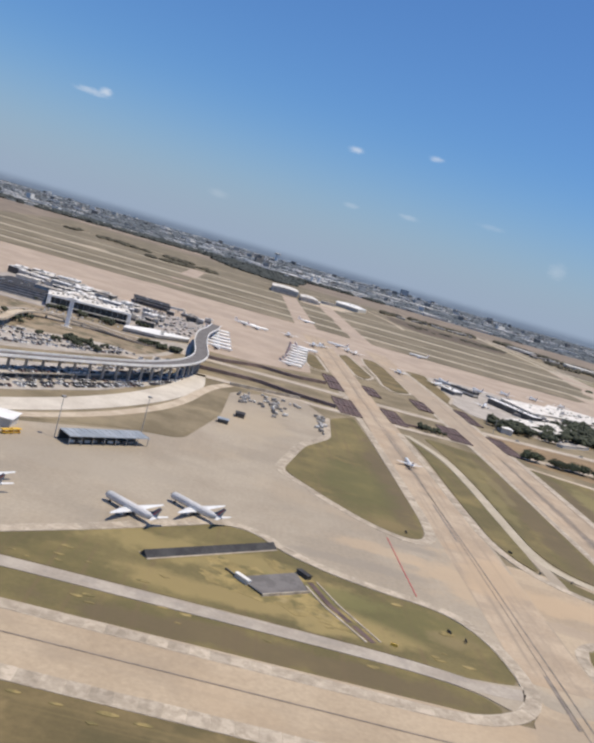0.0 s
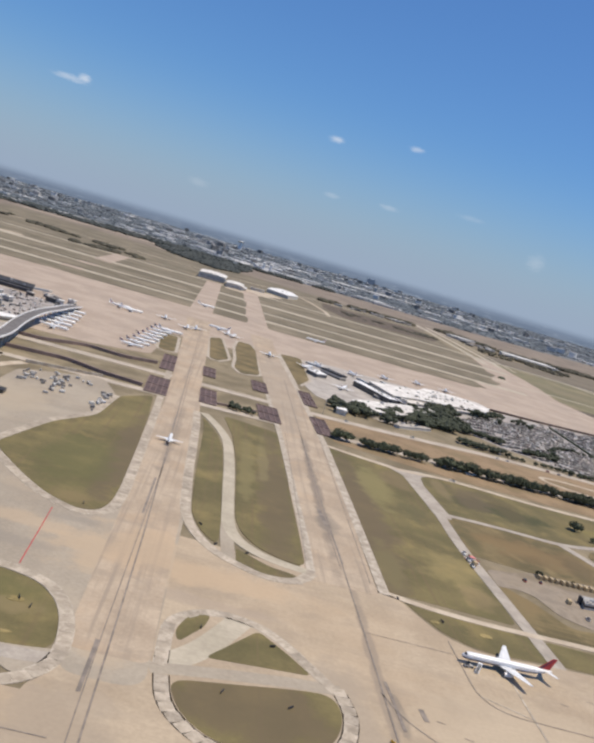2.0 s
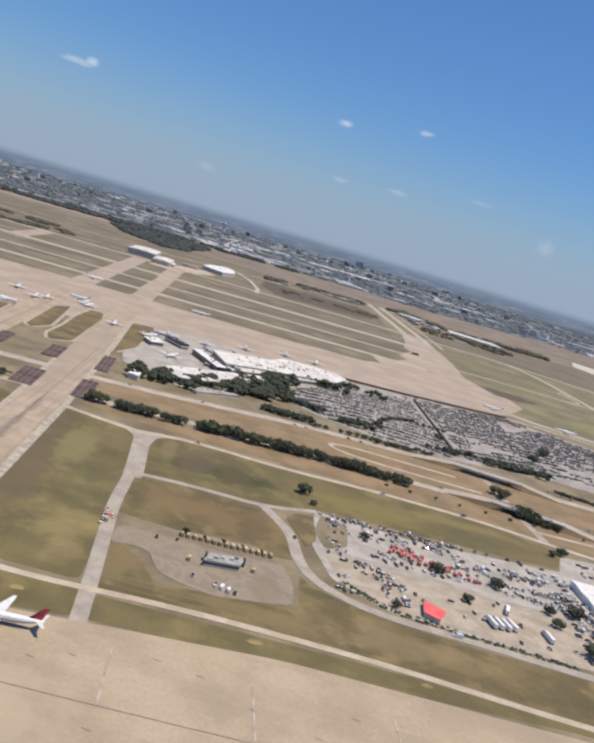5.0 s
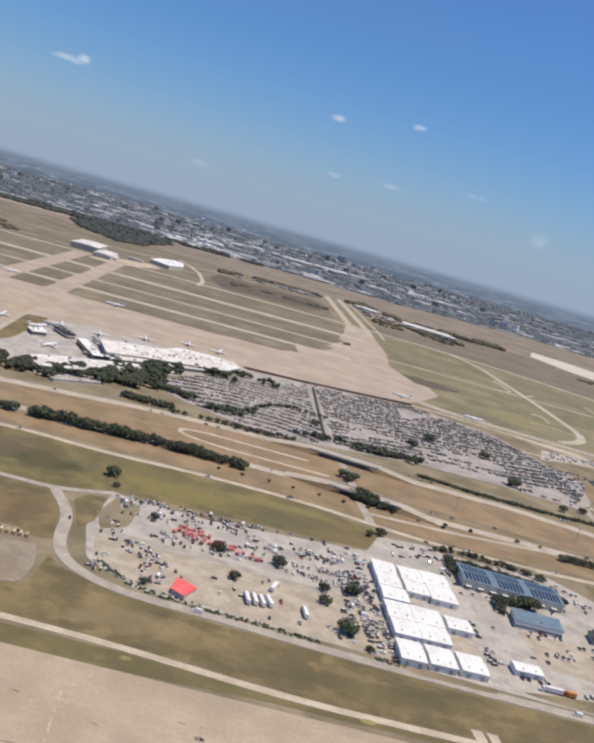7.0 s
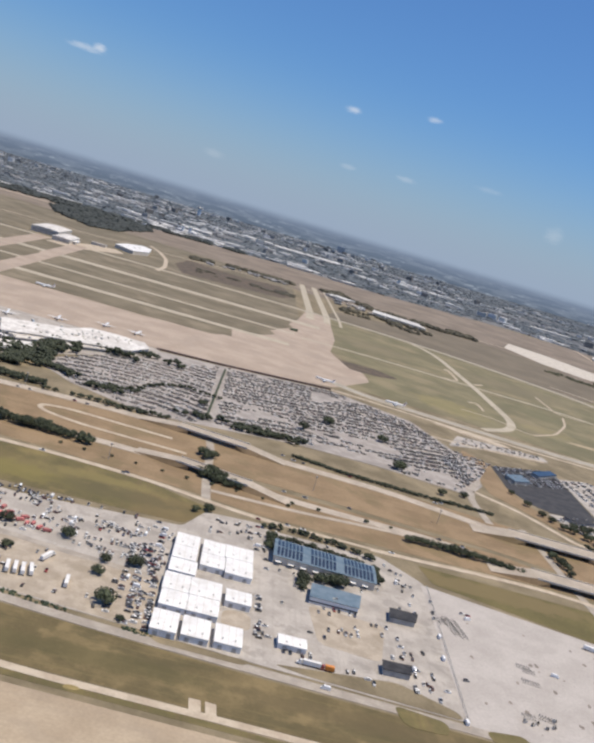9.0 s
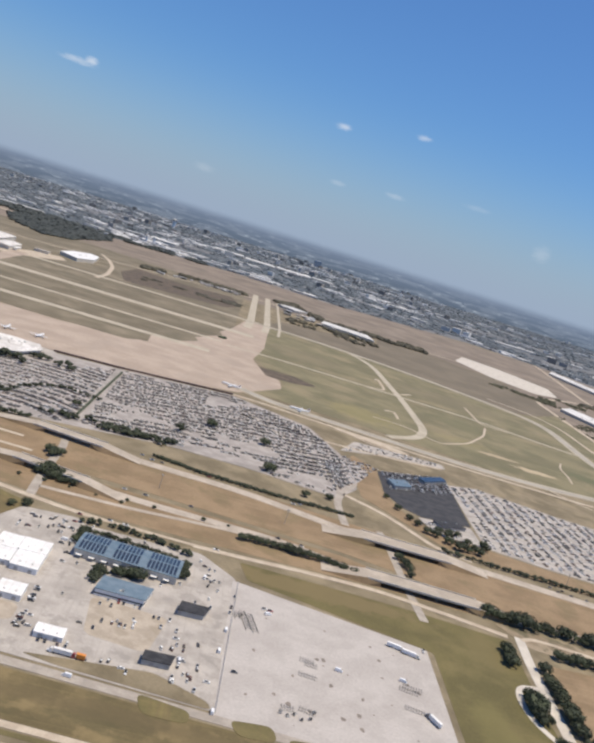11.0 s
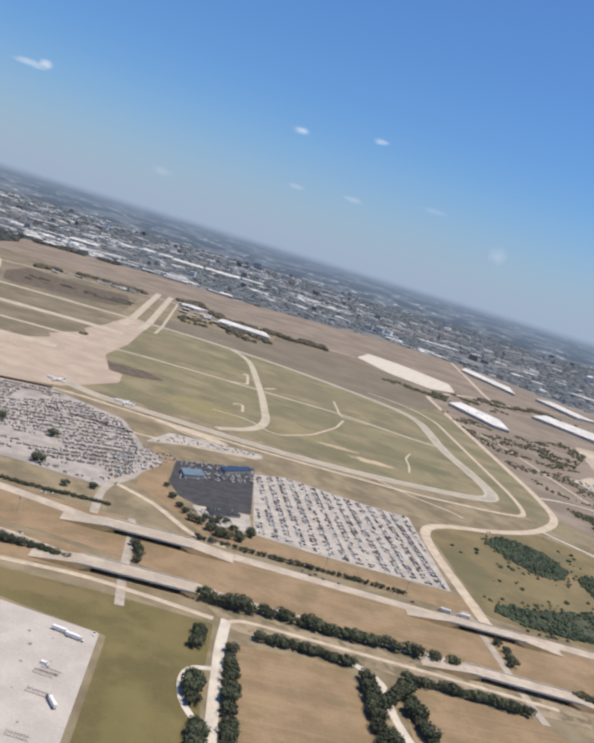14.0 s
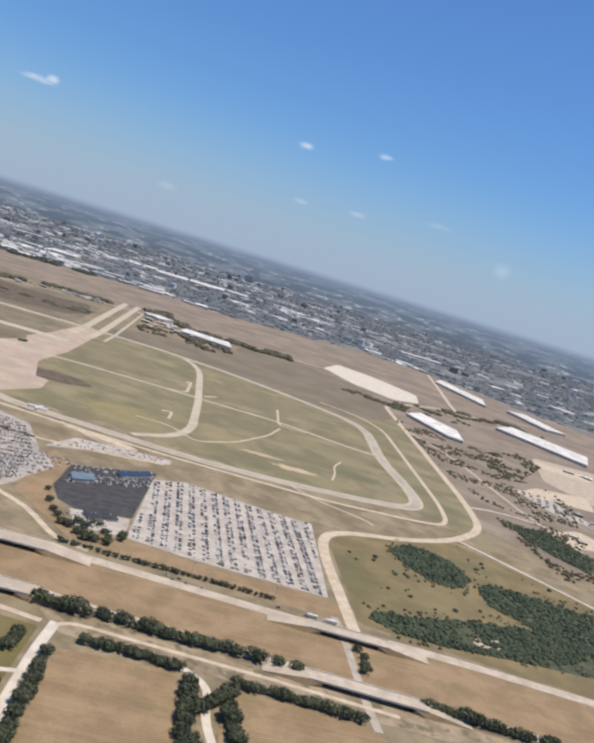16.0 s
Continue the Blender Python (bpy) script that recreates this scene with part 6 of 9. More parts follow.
def roofscape(area, count, low, high, big, category="building"):
    """A cluster of flat-roofed low blocks of the terminal, with plant on their roofs."""
    xs, ys = [p[0] for p in area], [p[1] for p in area]
    made = 0
    while made < count:
        x, y = roof_random.uniform(min(xs), max(xs)), roof_random.uniform(min(ys), max(ys))
        if not inside(x, y, area):
            continue
        w, l, t = roof_random.uniform(0.35, 1) * big, roof_random.uniform(0.25, 0.6) * big, roof_random.uniform(-0.5, 0.2)
        c, s = math.cos(t), math.sin(t)
        pts = [(x + u * c - v * s, y + u * s + v * c) for u, v in ((-w, -l), (w, -l), (w, l), (-w, l))]
        block("annexe", pts, roof_random.uniform(low, high), M[roof_random.choice(("cream", "greywall", "darkwall"))], M[roof_random.choice(("white", "creamroof", "creamroof", "white", "lot"))], "flat-roofed terminal block with plant on its roof", category, 0.5, 2, ((1.5, 3.0, M["darkwall"]),), seed=made, group="terminal annexes")
        made += 1


def inside(x, y, area):
    hit = False
    for a, b in zip(area, area[1:] + area[:1]):
        if (a[1] > y) != (b[1] > y) and x < (b[0] - a[0]) * (y - a[1]) / (b[1] - a[1]) + a[0]:
            hit = not hit
    return hit


roofscape([(-236, 990), (-150, 1005), (-140, 1080), (-190, 1160), (-262, 1180)], 40, 9, 15, 17)
roofscape([(-150, 1010), (-112, 1015), (-108, 1110), (-150, 1150), (-185, 1160)], 12, 6, 10, 11)
roofscape([(-330, 1060), (-270, 1100), (-262, 1200), (-330, 1200)], 16, 7, 12, 16)
roofscape([(-108, 1175), (-50, 1180), (-48, 1225), (-108, 1235)], 7, 4, 7, 10)
roofscape([(-125, 975), (-105, 985), (-98, 1040), (-120, 1050)], 4, 5, 9, 9)
block("louvred_building", [(-300, 955), (-228, 962), (-236, 1020), (-292, 1032)], 11, M["greywall"], M["darkroof"], "dark grey louvred building beside the terminal", "building", 0.6, 6, ((2.0, 3.0, M["darkwall"]), (5.0, 6.0, M["darkwall"]), (8.0, 9.0, M["darkwall"])), seed=6)
block("terminal_pier", [(-164, 1214), (-112, 1212), (-120, 1256), (-174, 1262)], 8, M["darkwall"], M["darkroof"], "long dark concourse with a pale roof edge", "terminal", 1.0, 6, ((5.5, 6.3, M["cream"]),), seed=7)
block("terminal_annex", [(-126, 905), (-92, 915), (-57, 950), (-60, 962), (-100, 955), (-126, 925)], 5, M["cream"], M["white"], "low white-roofed annexe beside trees", "building", 0.6, 5, ((1.2, 2.6, M["darkwall"]),), seed=8)
pad("forecourt", [(-95, 905), (-52, 948), (-48, 880), (-60, 868), (-92, 880)], Z2 + 0.05, M["lot"], 6, "pale concrete forecourt beside a hedge", "pavement")


def signal_column():
    ob = thing("signal_column", "tall white column on a wide base before the terminal", "column", spot(-170, 829))
    bm = bmesh.new()
    shaped(bm, [(-2.0, 1.4, -0.1, 28, 1.1), (2.0, 1.4, -0.1, 28, 1.1)])
    part("shaft", bm, M["white"], ob)
    bm = bmesh.new()
    shaped(bm, [(-4.5, 2.0, 27.5, 30, 2.0), (4.5, 2.0, 27.5, 30, 2.0)])
    part("head", bm, M["white"], ob)
    boxed("base", -5, 5, -3, 3, -0.1, 1.2, M["cream"], ob)


signal_column()


def ramp_bridge():
    """The low elevated approach ramp with its row of piers."""
    ob = thing("ramp_bridge", "curved grey approach ramp on short piers", "bridge", spot(0, 0))
    pts = [(-330, 600, 8), (-206, 724, 8), (-214, 800, 8), (-209, 845, 8), (-190, 856, 7), (-150, 862, 5), (-102, 850, 2), (-62, 868, 0.5)]
    strip("deck", pts, 9, 8, M["paleroad"], 22, "pale ramp deck", "", depth=1.1, kind="", parent=ob)
    for off in (-4.6, 4.6):
        strip("parapet", [(x, y, h + 0.9) for x, y, h in offset(pts, off)], 0.5, 8.9, M["shoulder"], 22, "pale concrete parapet", "", depth=1.6, kind="", parent=ob)
    for p, d in along(pts[:6], 18, 22):
        bm = bmesh.new()
        tube(bm, (p.x, p.y, -0.2), (p.x, p.y, 5.5 if p.x < -185 else 3.2), 0.9, 0.9, 8)
        part("pier", bm, M["greywall"], ob)


ramp_bridge()
# terminal east: long zigzag roofs behind a pale forecourt
pad("forecourt", [(262, 1228), (300, 1010), (335, 985), (380, 955), (446, 1002), (482, 1090), (595, 1240), (625, 1290), (625, 1350), (330, 1345), (285, 1290)], Z2 + 0.06, M["lot"], 8, "pale concrete forecourt round the terminal", "pavement")
block("terminal", [(400, 1222), (489, 1272), (512, 1322), (552, 1326), (600, 1322), (613, 1288), (590, 1232), (535, 1204), (469, 1172), (424, 1140)], 9, M["cream"], M["paleroof"], "long terminal with a stepped white roof", "terminal", 1.5, 46, ((3.0, 5.5, M["darkwall"]),), seed=9)
block("terminal_hall", [(346, 1010), (362, 1032), (472, 1124), (481, 1090), (415, 1003), (366, 968)], 7, M["cream"], M["paleroof"], "low terminal hall with a cream roof behind trees", "terminal", 1.0, 10, ((1.5, 3.0, M["darkwall"]),), seed=10)
block("terminal_hall", [(448, 1130), (470, 1150), (520, 1178), (566, 1215), (560, 1236), (508, 1216), (454, 1192), (430, 1160)], 6, M["cream"], M["creamroof"], "terminal forecourt hall with a cream roof", "terminal", 0.8, 22, ((2.0, 4.0, M["darkwall"]),), seed=20)
block("terminal_pier", [(372, 1190), (384, 1196), (424, 1108), (412, 1102)], 8, M["darkwall"], M["white"], "long terminal pier with a white roof and dark side", "terminal", 0.8, 6, ((2.5, 5.0, M["darkwall"]),), seed=11)
block("terminal_pier", [(326, 1240), (338, 1250), (364, 1214), (354, 1206)], 7, M["darkwall"], M["darkroof"], "short terminal pier with dark windows", "terminal", 0.8, 6, ((2.5, 5.0, M["cream"]),), seed=12)
block("terminal_pier", [(300, 1190), (318, 1205), (330, 1180), (314, 1165)], 6, M["greywall"], M["white"], "small gate building with a white roof", "terminal", 0.8, 4, ((2.0, 4.0, M["darkwall"]),), seed=17)
block("terminal_annex", [(318, 928), (324, 972), (332, 972), (330, 925)], 6, M["cream"], M["white"], "low white-roofed building beside the motorway", "building", 0.6, 2, (), seed=14)
block("long_shed", [(392, 946), (442, 986), (446, 978), (398, 940)], 3.2, M["cream"], M["lot"], "long pale shed beside the motorway", "shed", 0.4, 2, (), seed=23)
roofscape([(425, 1090), (450, 1110), (500, 1180), (560, 1235), (470, 1215), (400, 1130)], 12, 4, 8, 10)


def jet_bridge(x, y, turn, length=26):
    ob = thing("jet_bridge", "grey passenger boarding bridge on a wheeled leg", "jet bridge", spot(x, y, 0, turn), "boarding bridges of the terminals")
    boxed("tunnel", 0, length, -1.6, 1.6, 3.6, 6.4, M["greymetal"], ob)
    boxed("cab", length, length + 4, -2.2, 2.2, 3.4, 6.8, M["cream"], ob)
    for sy in (-1.2, 1.2):
        boxed("leg", length * 0.75 - 0.4, length * 0.75 + 0.4, sy - 0.3, sy + 0.3, 0, 3.6, M["steel"], ob)


for x, y, a in ((330, 1250, 150), (352, 1232, 120), (398, 1218, 115), (440, 1254, 110), (480, 1266, 105), (520, 1280, 105), (560, 1292, 100), (600, 1300, 95), (-250, 1150, 100), (-205, 1168, 80), (-165, 1110, 50), (-120, 1240, 30)):
    jet_bridge(x, y, a)

# hangars and sheds beyond the runways
def hangar(x0, x1, y0, y1, height, label):
    ob = thing("hangar", label, "hangar", spot((x0 + x1) / 2, (y0 + y1) / 2))
    w, d = (x1 - x0) / 2, (y1 - y0) / 2
    boxed("wall", -w, w, -d, d, -0.2, height, M["cream"], ob)
    bm = bmesh.new()
    n = 8
    rows = []
    for k in range(n + 1):
        x = -w - 1 + (2 * w + 2) * k / n
        z = height + 3 * (1 - (2 * k / n - 1) ** 2)
        rows.append([bm.verts.new((x, -d - 1, z)), bm.verts.new((x, d + 1, z)), bm.verts.new((x, d + 1, height - 0.3)), bm.verts.new((x, -d - 1, height - 0.3))])
    for a, b in zip(rows, rows[1:]):
        for k in range(4):
            bm.faces.new((a[k], b[k], b[(k + 1) % 4], a[(k + 1) % 4]))
    bmesh.ops.recalc_face_normals(bm, faces=bm.faces[:])
    part("roof", bm, M["paleroof"], ob)
    for k in range(4):
        boxed("door", -w + 4 + k * (2 * w - 8) / 4, -w + 3.4 + (k + 1) * (2 * w - 8) / 4, -d - 0.5, -d, 0, height - 4, M["greywall"], ob, "tall grey sliding hangar door")
    boxed("door", -w - 0.5, -w, -d + 10, d - 10, 0, height - 4, M["greywall"], ob, "tall grey sliding hangar door")


hangar(44, 130, 2640, 2820, 18, "large pale-roofed aircraft hangar with grey doors")
hangar(136, 190, 2540, 2680, 13, "pale-roofed aircraft hangar beside a larger one")
block("hangar", [(272, 2860), (290, 2990), (335, 3080), (372, 3040), (384, 2880), (345, 2790)], 12, M["cream"], M["white"], "broad white-roofed hangar inside a curved road", "hangar", 1.0, 6, seed=27)
block("shed", rect(215, 262, 2740, 2770), 8, M["cream"], M["lot"], "low pale shed beside a hangar", "shed", 1, 3, seed=15)
block("shed", rect(170, 200, 2580, 2640), 8, M["cream"], M["white"], "low white shed beside a hangar", "shed", 1, 3, seed=16)

# sheds and canopy on the grey apron
def canopy_shed():
    ob = thing("canopy", "long blue-grey metal canopy over parked carts", "canopy", spot(-57, 461, Z3, 44.5))
    bm = bmesh.new()
    box(bm, -27, 27, -6, 6, 5.0, 5.4)
    for v in bm.verts:
        v.co.z += 0.05 * (v.co.y + 6)
    part("roof", bm, M["greymetal"], ob, "ribbed blue-grey metal roof")
    for k in range(14):
        bm = bmesh.new()
        box(bm, -27 + k * 54 / 13 - 0.1, -27 + k * 54 / 13 + 0.1, -6, 6, 5.4, 5.55)
        for v in bm.verts:
            v.co.z += 0.05 * (v.co.y + 6)
        part("rib", bm, M["steel"], ob)
    for k in range(8):
        for y in (-5.6, 5.6):
            boxed("post", -26.5 + k * 53 / 7 - 0.15, -26.5 + k * 53 / 7 + 0.15, y - 0.15, y + 0.15, -0.1, 5.05, M["steel"], ob)
    boxed("back_wall", -26.8, 26.8, 5.7, 5.9, 0, 5.0, M["darkwall"], ob)


canopy_shed()


def cart(x, y, turn, z=Z3):
    ob = thing("baggage_cart", "small covered baggage cart on the apron", "baggage cart", spot(x, y, z, turn), "ground carts on the apron")
    boxed("bed", -1.7, 1.7, -0.8, 0.8, 0.45, 0.65, M["steel"], ob)
    bm = bmesh.new()
    box(bm, -1.6, 1.6, -0.75, 0.75, 0.65, 1.9)
    bmesh.ops.bevel(bm, geom=bm.edges[:], offset=0.12, segments=1, affect="EDGES")
    part("cover", bm, M["cartpaint"], ob, "curtain cover")
    for sx in (-1.2, 1.2):
        for sy in (-0.75, 0.75):
            bm = bmesh.new()
            tube(bm, (sx, sy - 0.1, 0.25), (sx, sy + 0.1, 0.25), 0.25, 0.25, 8)
            part("wheel", bm, M["tyre"], ob)
    return ob


CART = fresh(cart(0, 0, 0))
rnd = random.Random(5)
for k in range(9):
    put(CART, -72 + k * 3.6 + rnd.uniform(-0.4, 0.4), 444 + k * 3.5, Z3, 44 + rnd.uniform(-12, 12), group="ground carts on the apron")
for cx, cy, n in ((25, 700, 12), (45, 705, 15), (40, 735, 9), (50, 675, 6), (20, 725, 6), (85, 680, 8), (86, 705, 10), (84, 660, 6), (60, 742, 5)):
    for k in range(n):
        put(CART, cx + rnd.uniform(-10, 10) * (0.35 if cx > 80 else 1), cy + rnd.uniform(-14, 14), Z3, rnd.choice((20, 25, 110)) + rnd.uniform(-8, 8), rnd.uniform(0.8, 1.3), group="ground carts on the apron")
block("crew_hut", rect(1, 9, 590, 596), 3.0, M["darkwall"], M["greymetal"], "small dark crew hut on the apron", "hut", 0.4)
block("crew_hut", rect(13, 20, 625, 634), 3.0, M["darkwall"], M["darkroof"], "small dark hut with a flat roof", "hut", 0.4)
block("canopy", rect(-122, -105, 440, 456), 5, M["cream"], M["white"], "white flat canopy at the apron edge", "canopy", 1.0, z=Z3)
for x, y in ((-103.5, 430.5), (-100.5, 435)):
    ob = thing("loader", "yellow cargo loader beside a white canopy", "loader", spot(x, y, Z3, 50), "yellow loaders")
    boxed("platform", -3.2, 3.2, -1.4, 1.4, 2.2, 2.6, M["yellow"], ob)
    boxed("chassis", -3.0, 3.0, -1.2, 1.2, 0.4, 1.0, M["yellow"], ob)
    for sx in (-2, 2):
        boxed("lift_arm", sx - 0.2, sx + 0.2, -1.0, 1.0, 1.0, 2.2, M["orange"], ob)
        for sy in (-1.2, 1.2):
            bm = bmesh.new()
            tube(bm, (sx, sy - 0.2, 0.4), (sx, sy + 0.2, 0.4), 0.4, 0.4, 8)
            part("wheel", bm, M["tyre"], ob)


def mast(x, y, height=24.0, label="tall steel floodlight mast"):
    ob = thing("light_mast", label, "light mast", spot(x, y), "floodlight masts")
    bm = bmesh.new()
    tube(bm, (0, 0, -0.1), (0, 0, height), 0.32, 0.16, 8)
    part("pole", bm, M["steel"], ob)
    bm = bmesh.new()
    tube(bm, (0, 0, height - 0.2), (0, 0, height + 0.2), 1.2, 1.2, 10)
    part("ring", bm, M["steel"], ob)
    for k in range(6):
        a = k * math.pi / 3
        boxed("lamp", math.cos(a) * 1.2 - 0.3, math.cos(a) * 1.2 + 0.3, math.sin(a) * 1.2 - 0.3, math.sin(a) * 1.2 + 0.3, height - 0.6, height - 0.1, M["darkroof"], ob)
    return ob


for x, y in ((-82, 447), (-42, 503), (64, 1035), (-150, 500), (300, 900), (520, 930), (700, 950), (1350, 880), (1450, 870), (650, 760), (860, 830), (1000, 830)):
    mast(x, y, 24 if y < 700 else 16)

# blast fence and the fenced basin in the grass
def blast_fence():
    ob = thing("blast_fence", "long dark sloping blast fence on a pale footing", "fence", spot(15.5, 341, 0, 41))
    bm = bmesh.new()
    shaped(bm, [(-36, 3.4, 0, 0.35, 3.4), (36, 3.4, 0, 0.35, 3.4)])
    part("footing", bm, M["shoulder"], ob, "pale concrete footing")
    for k in range(18):
        bm = bmesh.new()
        x0, x1 = -36 + k * 4, -32.03 + k * 4
        v = [bm.verts.new(p) for p in ((x0, -2.6, 0.35), (x1, -2.6, 0.35), (x1, 0.4, 2.7), (x0, 0.4, 2.7), (x0, 2.6, 0.35), (x1, 2.6, 0.35))]
        for f in ((0, 1, 2, 3), (3, 2, 5, 4), (0, 3, 4), (1, 5, 2), (0, 4, 5, 1)):
            bm.faces.new([v[i] for i in f])
        bmesh.ops.recalc_face_normals(bm, faces=bm.faces[:])
        part("panel", bm, M["asphalt"], ob)


blast_fence()
pad("equipment_pad", [(27, 320), (38, 308), (58, 323), (53, 341)], Z2 + 0.1, M["darkpad"], 2, "dark grey paved equipment pad in straw grass", "pad")
straw_random = random.Random(3)
for k, (cx, cy, a, b) in enumerate(((40, 318, 27, 19), (66, 304, 13, 8), (22, 312, 11, 7), (50, 341, 11, 8), (76, 298, 7, 5))):
    pad("straw_patch", [(cx + math.cos(j * 0.2244) * a * q - math.sin(j * 0.2244) * b * q * 0.3, cy + math.sin(j * 0.2244) * b * q - math.cos(j * 0.2244) * a * q * 0.25) for j, q in ((j, straw_random.uniform(0.68, 1.12)) for j in range(28))], Z2 - 0.03 + 0.006 * k, M["straw"], 1.0, "ragged straw-yellow dry grass round a pad", "grass")
low_wall("basin_wall", [(38, 307.5), (58, 322.5)], 1.2, 0.6, M["shoulder"], "low pale wall at the pad edge")
low_wall("basin_wall", [(22, 325), (38, 308)], 0.9, 0.5, M["darkwall"], "low dark kerb wall at the pad edge")
block("transformer_box", [(26, 319.5), (31.5, 314), (32.8, 315.2), (27.3, 320.8)], 1.8, M["cream"], M["white"], "white equipment box on a dark pad", "box", 0.15)
block("valve_house", [(53, 341), (57.5, 335.5), (59.5, 337), (55, 342.5)], 1.6, M["darkwall"], M["darkroof"], "small dark valve house beside a ditch", "hut", 0.2)
strip("ditch", [(59, 334), (66, 316), (82, 291)], 2.6, Z2 + 0.02, M["grate"], 5, "dark drainage ditch in the grass", "ditch")
strip("ditch_edge", [(57, 329), (64, 313), (79, 290)], 1.0, Z2 + 0.2, M["shoulder"], 5, "pale concrete edge of a ditch", "ditch")
strip("ditch_edge", [(62, 336), (70, 318), (85, 293)], 0.8, Z2 + 0.2, M["shoulder"], 5, "pale concrete edge of a ditch", "ditch")

# tug and steps at the large airliner
def tug(x, y, turn):
    ob = thing("tug", "dark aircraft tug at the nose wheel", "tug", spot(x, y, Z3, turn))
    bm = bmesh.new()
    shaped(bm, [(-2.4, 1.1, 0.4, 1.3, 1.0), (0.6, 1.1, 0.4, 1.4, 1.0), (2.4, 1.0, 0.4, 1.0, 0.9)])
    part("body", bm, M["greywall"], ob)
    boxed("cab", -1.8, -0.4, -0.8, 0.8, 1.3, 2.2, M["glass"], ob)
    for sx in (-1.5, 1.5):
        for sy in (-1.0, 1.0):
            bm = bmesh.new()
            tube(bm, (sx, sy - 0.25, 0.5), (sx, sy + 0.25, 0.5), 0.5, 0.5, 8)
            part("wheel", bm, M["tyre"], ob)


def stairs(x, y, turn):
    ob = thing("passenger_steps", "pale wheeled passenger steps at the airliner", "steps", spot(x, y, Z3, turn))
    for k in range(10):
        boxed("step", -3.2 + k * 0.45, -2.75 + k * 0.45, -0.8, 0.8, 0.3 + k * 0.32, 0.42 + k * 0.32, M["steel"], ob)
    for sy in (-0.85, 0.85):
        bm = bmesh.new()
        tube(bm, (-3.2, sy, 1.4), (1.3, sy, 4.5), 0.06, 0.06, 6)
        tube(bm, (-3.0, sy, 0.2), (1.3, sy, 3.3), 0.12, 0.12, 6)
        part("rail", bm, M["aircraft"], ob)
    boxed("platform", 1.3, 2.8, -0.9, 0.9, 3.3, 3.5, M["aircraft"], ob)
    for sx in (1.6, 2.5):
        boxed("prop", sx - 0.1, sx + 0.1, -0.7, 0.7, 0, 3.3, M["steel"], ob)


tug(324.5, 356.5, 10)
stairs(328.5, 354.0, 60)


def light_gantry(x, y):
    ob = thing("sign_gantry", "yellow lattice sign gantry on the apron", "gantry", spot(x, y, Z3, 0))
    for dx in (-1.4, 1.4):
        bm = bmesh.new()
        tube(bm, (dx, 0, 0), (dx, 0, 7.5), 0.14, 0.14, 6)
        part("post", bm, M["yellow"], ob)
    for k in range(5):
        bm = bmesh.new()
        tube(bm, (-1.4, 0, 0.6 + k * 1.4), (1.4, 0, 1.9 + k * 1.3), 0.08, 0.08, 5)
        part("brace", bm, M["yellow"], ob)
    boxed("box", -1.7, 1.7, -0.6, 0.6, 5.2, 7.2, M["yellow"], ob)
    boxed("arm", -4.5, -1.4, -0.1, 0.1, 7.2, 7.5, M["red"], ob)


light_gantry(330, 269)
for x, y in ((272, 275.5), (286, 262), (118, 318), (124, 313), (90, 292), (300, 418), (322, 402), (214, 428), (120, 441), (196, 430), (186, 455), (194, 330), (226, 328), (232, 283), (205, 283)):
    ob = thing("taxi_sign", "small dark and yellow taxiway sign on the grass", "sign", spot(x, y, 0.2, rnd.uniform(0, 180)), "taxiway signs")
    boxed("panel", -1.4, 1.4, -0.12, 0.12, 0.3, 1.3, M["yellow"] if x in (272, 90) else M["darkroof"], ob)
    for sx in (-1.0, 1.0):
        boxed("post", sx - 0.08, sx + 0.08, -0.08, 0.08, -0.2, 0.3, M["steel"], ob)

# ---- yards east of the cross road ----
block("control_cabin", [(437, 480), (459, 484), (462, 496), (440, 492)], 4.0, M["cream"], M["greywall"], "office cabin with a grey flat roof and dark edges", "cabin", 0.5, 5, ((1.6, 3.0, M["darkwall"]),), seed=21)
for k, (x, y) in enumerate(((437.5, 489), (462, 494))):
    boxed_ob = block("roof_edge", rect(x - 0.6, x + 0.6, y - 2, y + 2), 4.6, M["darkroof"], M["darkroof"], "dark plant box beside the office cabin", "plant box", 0.1)


def gate(x, y):
    ob = thing("gate", "red and white checkpoint gate with a cabin", "gate", spot(x, y, Z3, 100))
    boxed("cabin", -1.5, 1.5, -1.5, 1.5, 0, 2.6, M["aircraft"], ob)
    boxed("roof", -1.9, 1.9, -1.9, 1.9, 2.6, 2.8, M["fadedred"], ob)
    for k, sy in enumerate((-1, 1)):
        boxed("barrier", -0.1, 0.1, sy * 1.7, sy * 6.0, 1.0, 1.2, M["red"], ob)
    for k in range(5):
        boxed("block", -6 + k * 2.4, -5 + k * 2.4, -3.4, -2.6, 0, 0.9, M["red"] if k % 2 else M["aircraft"], ob)


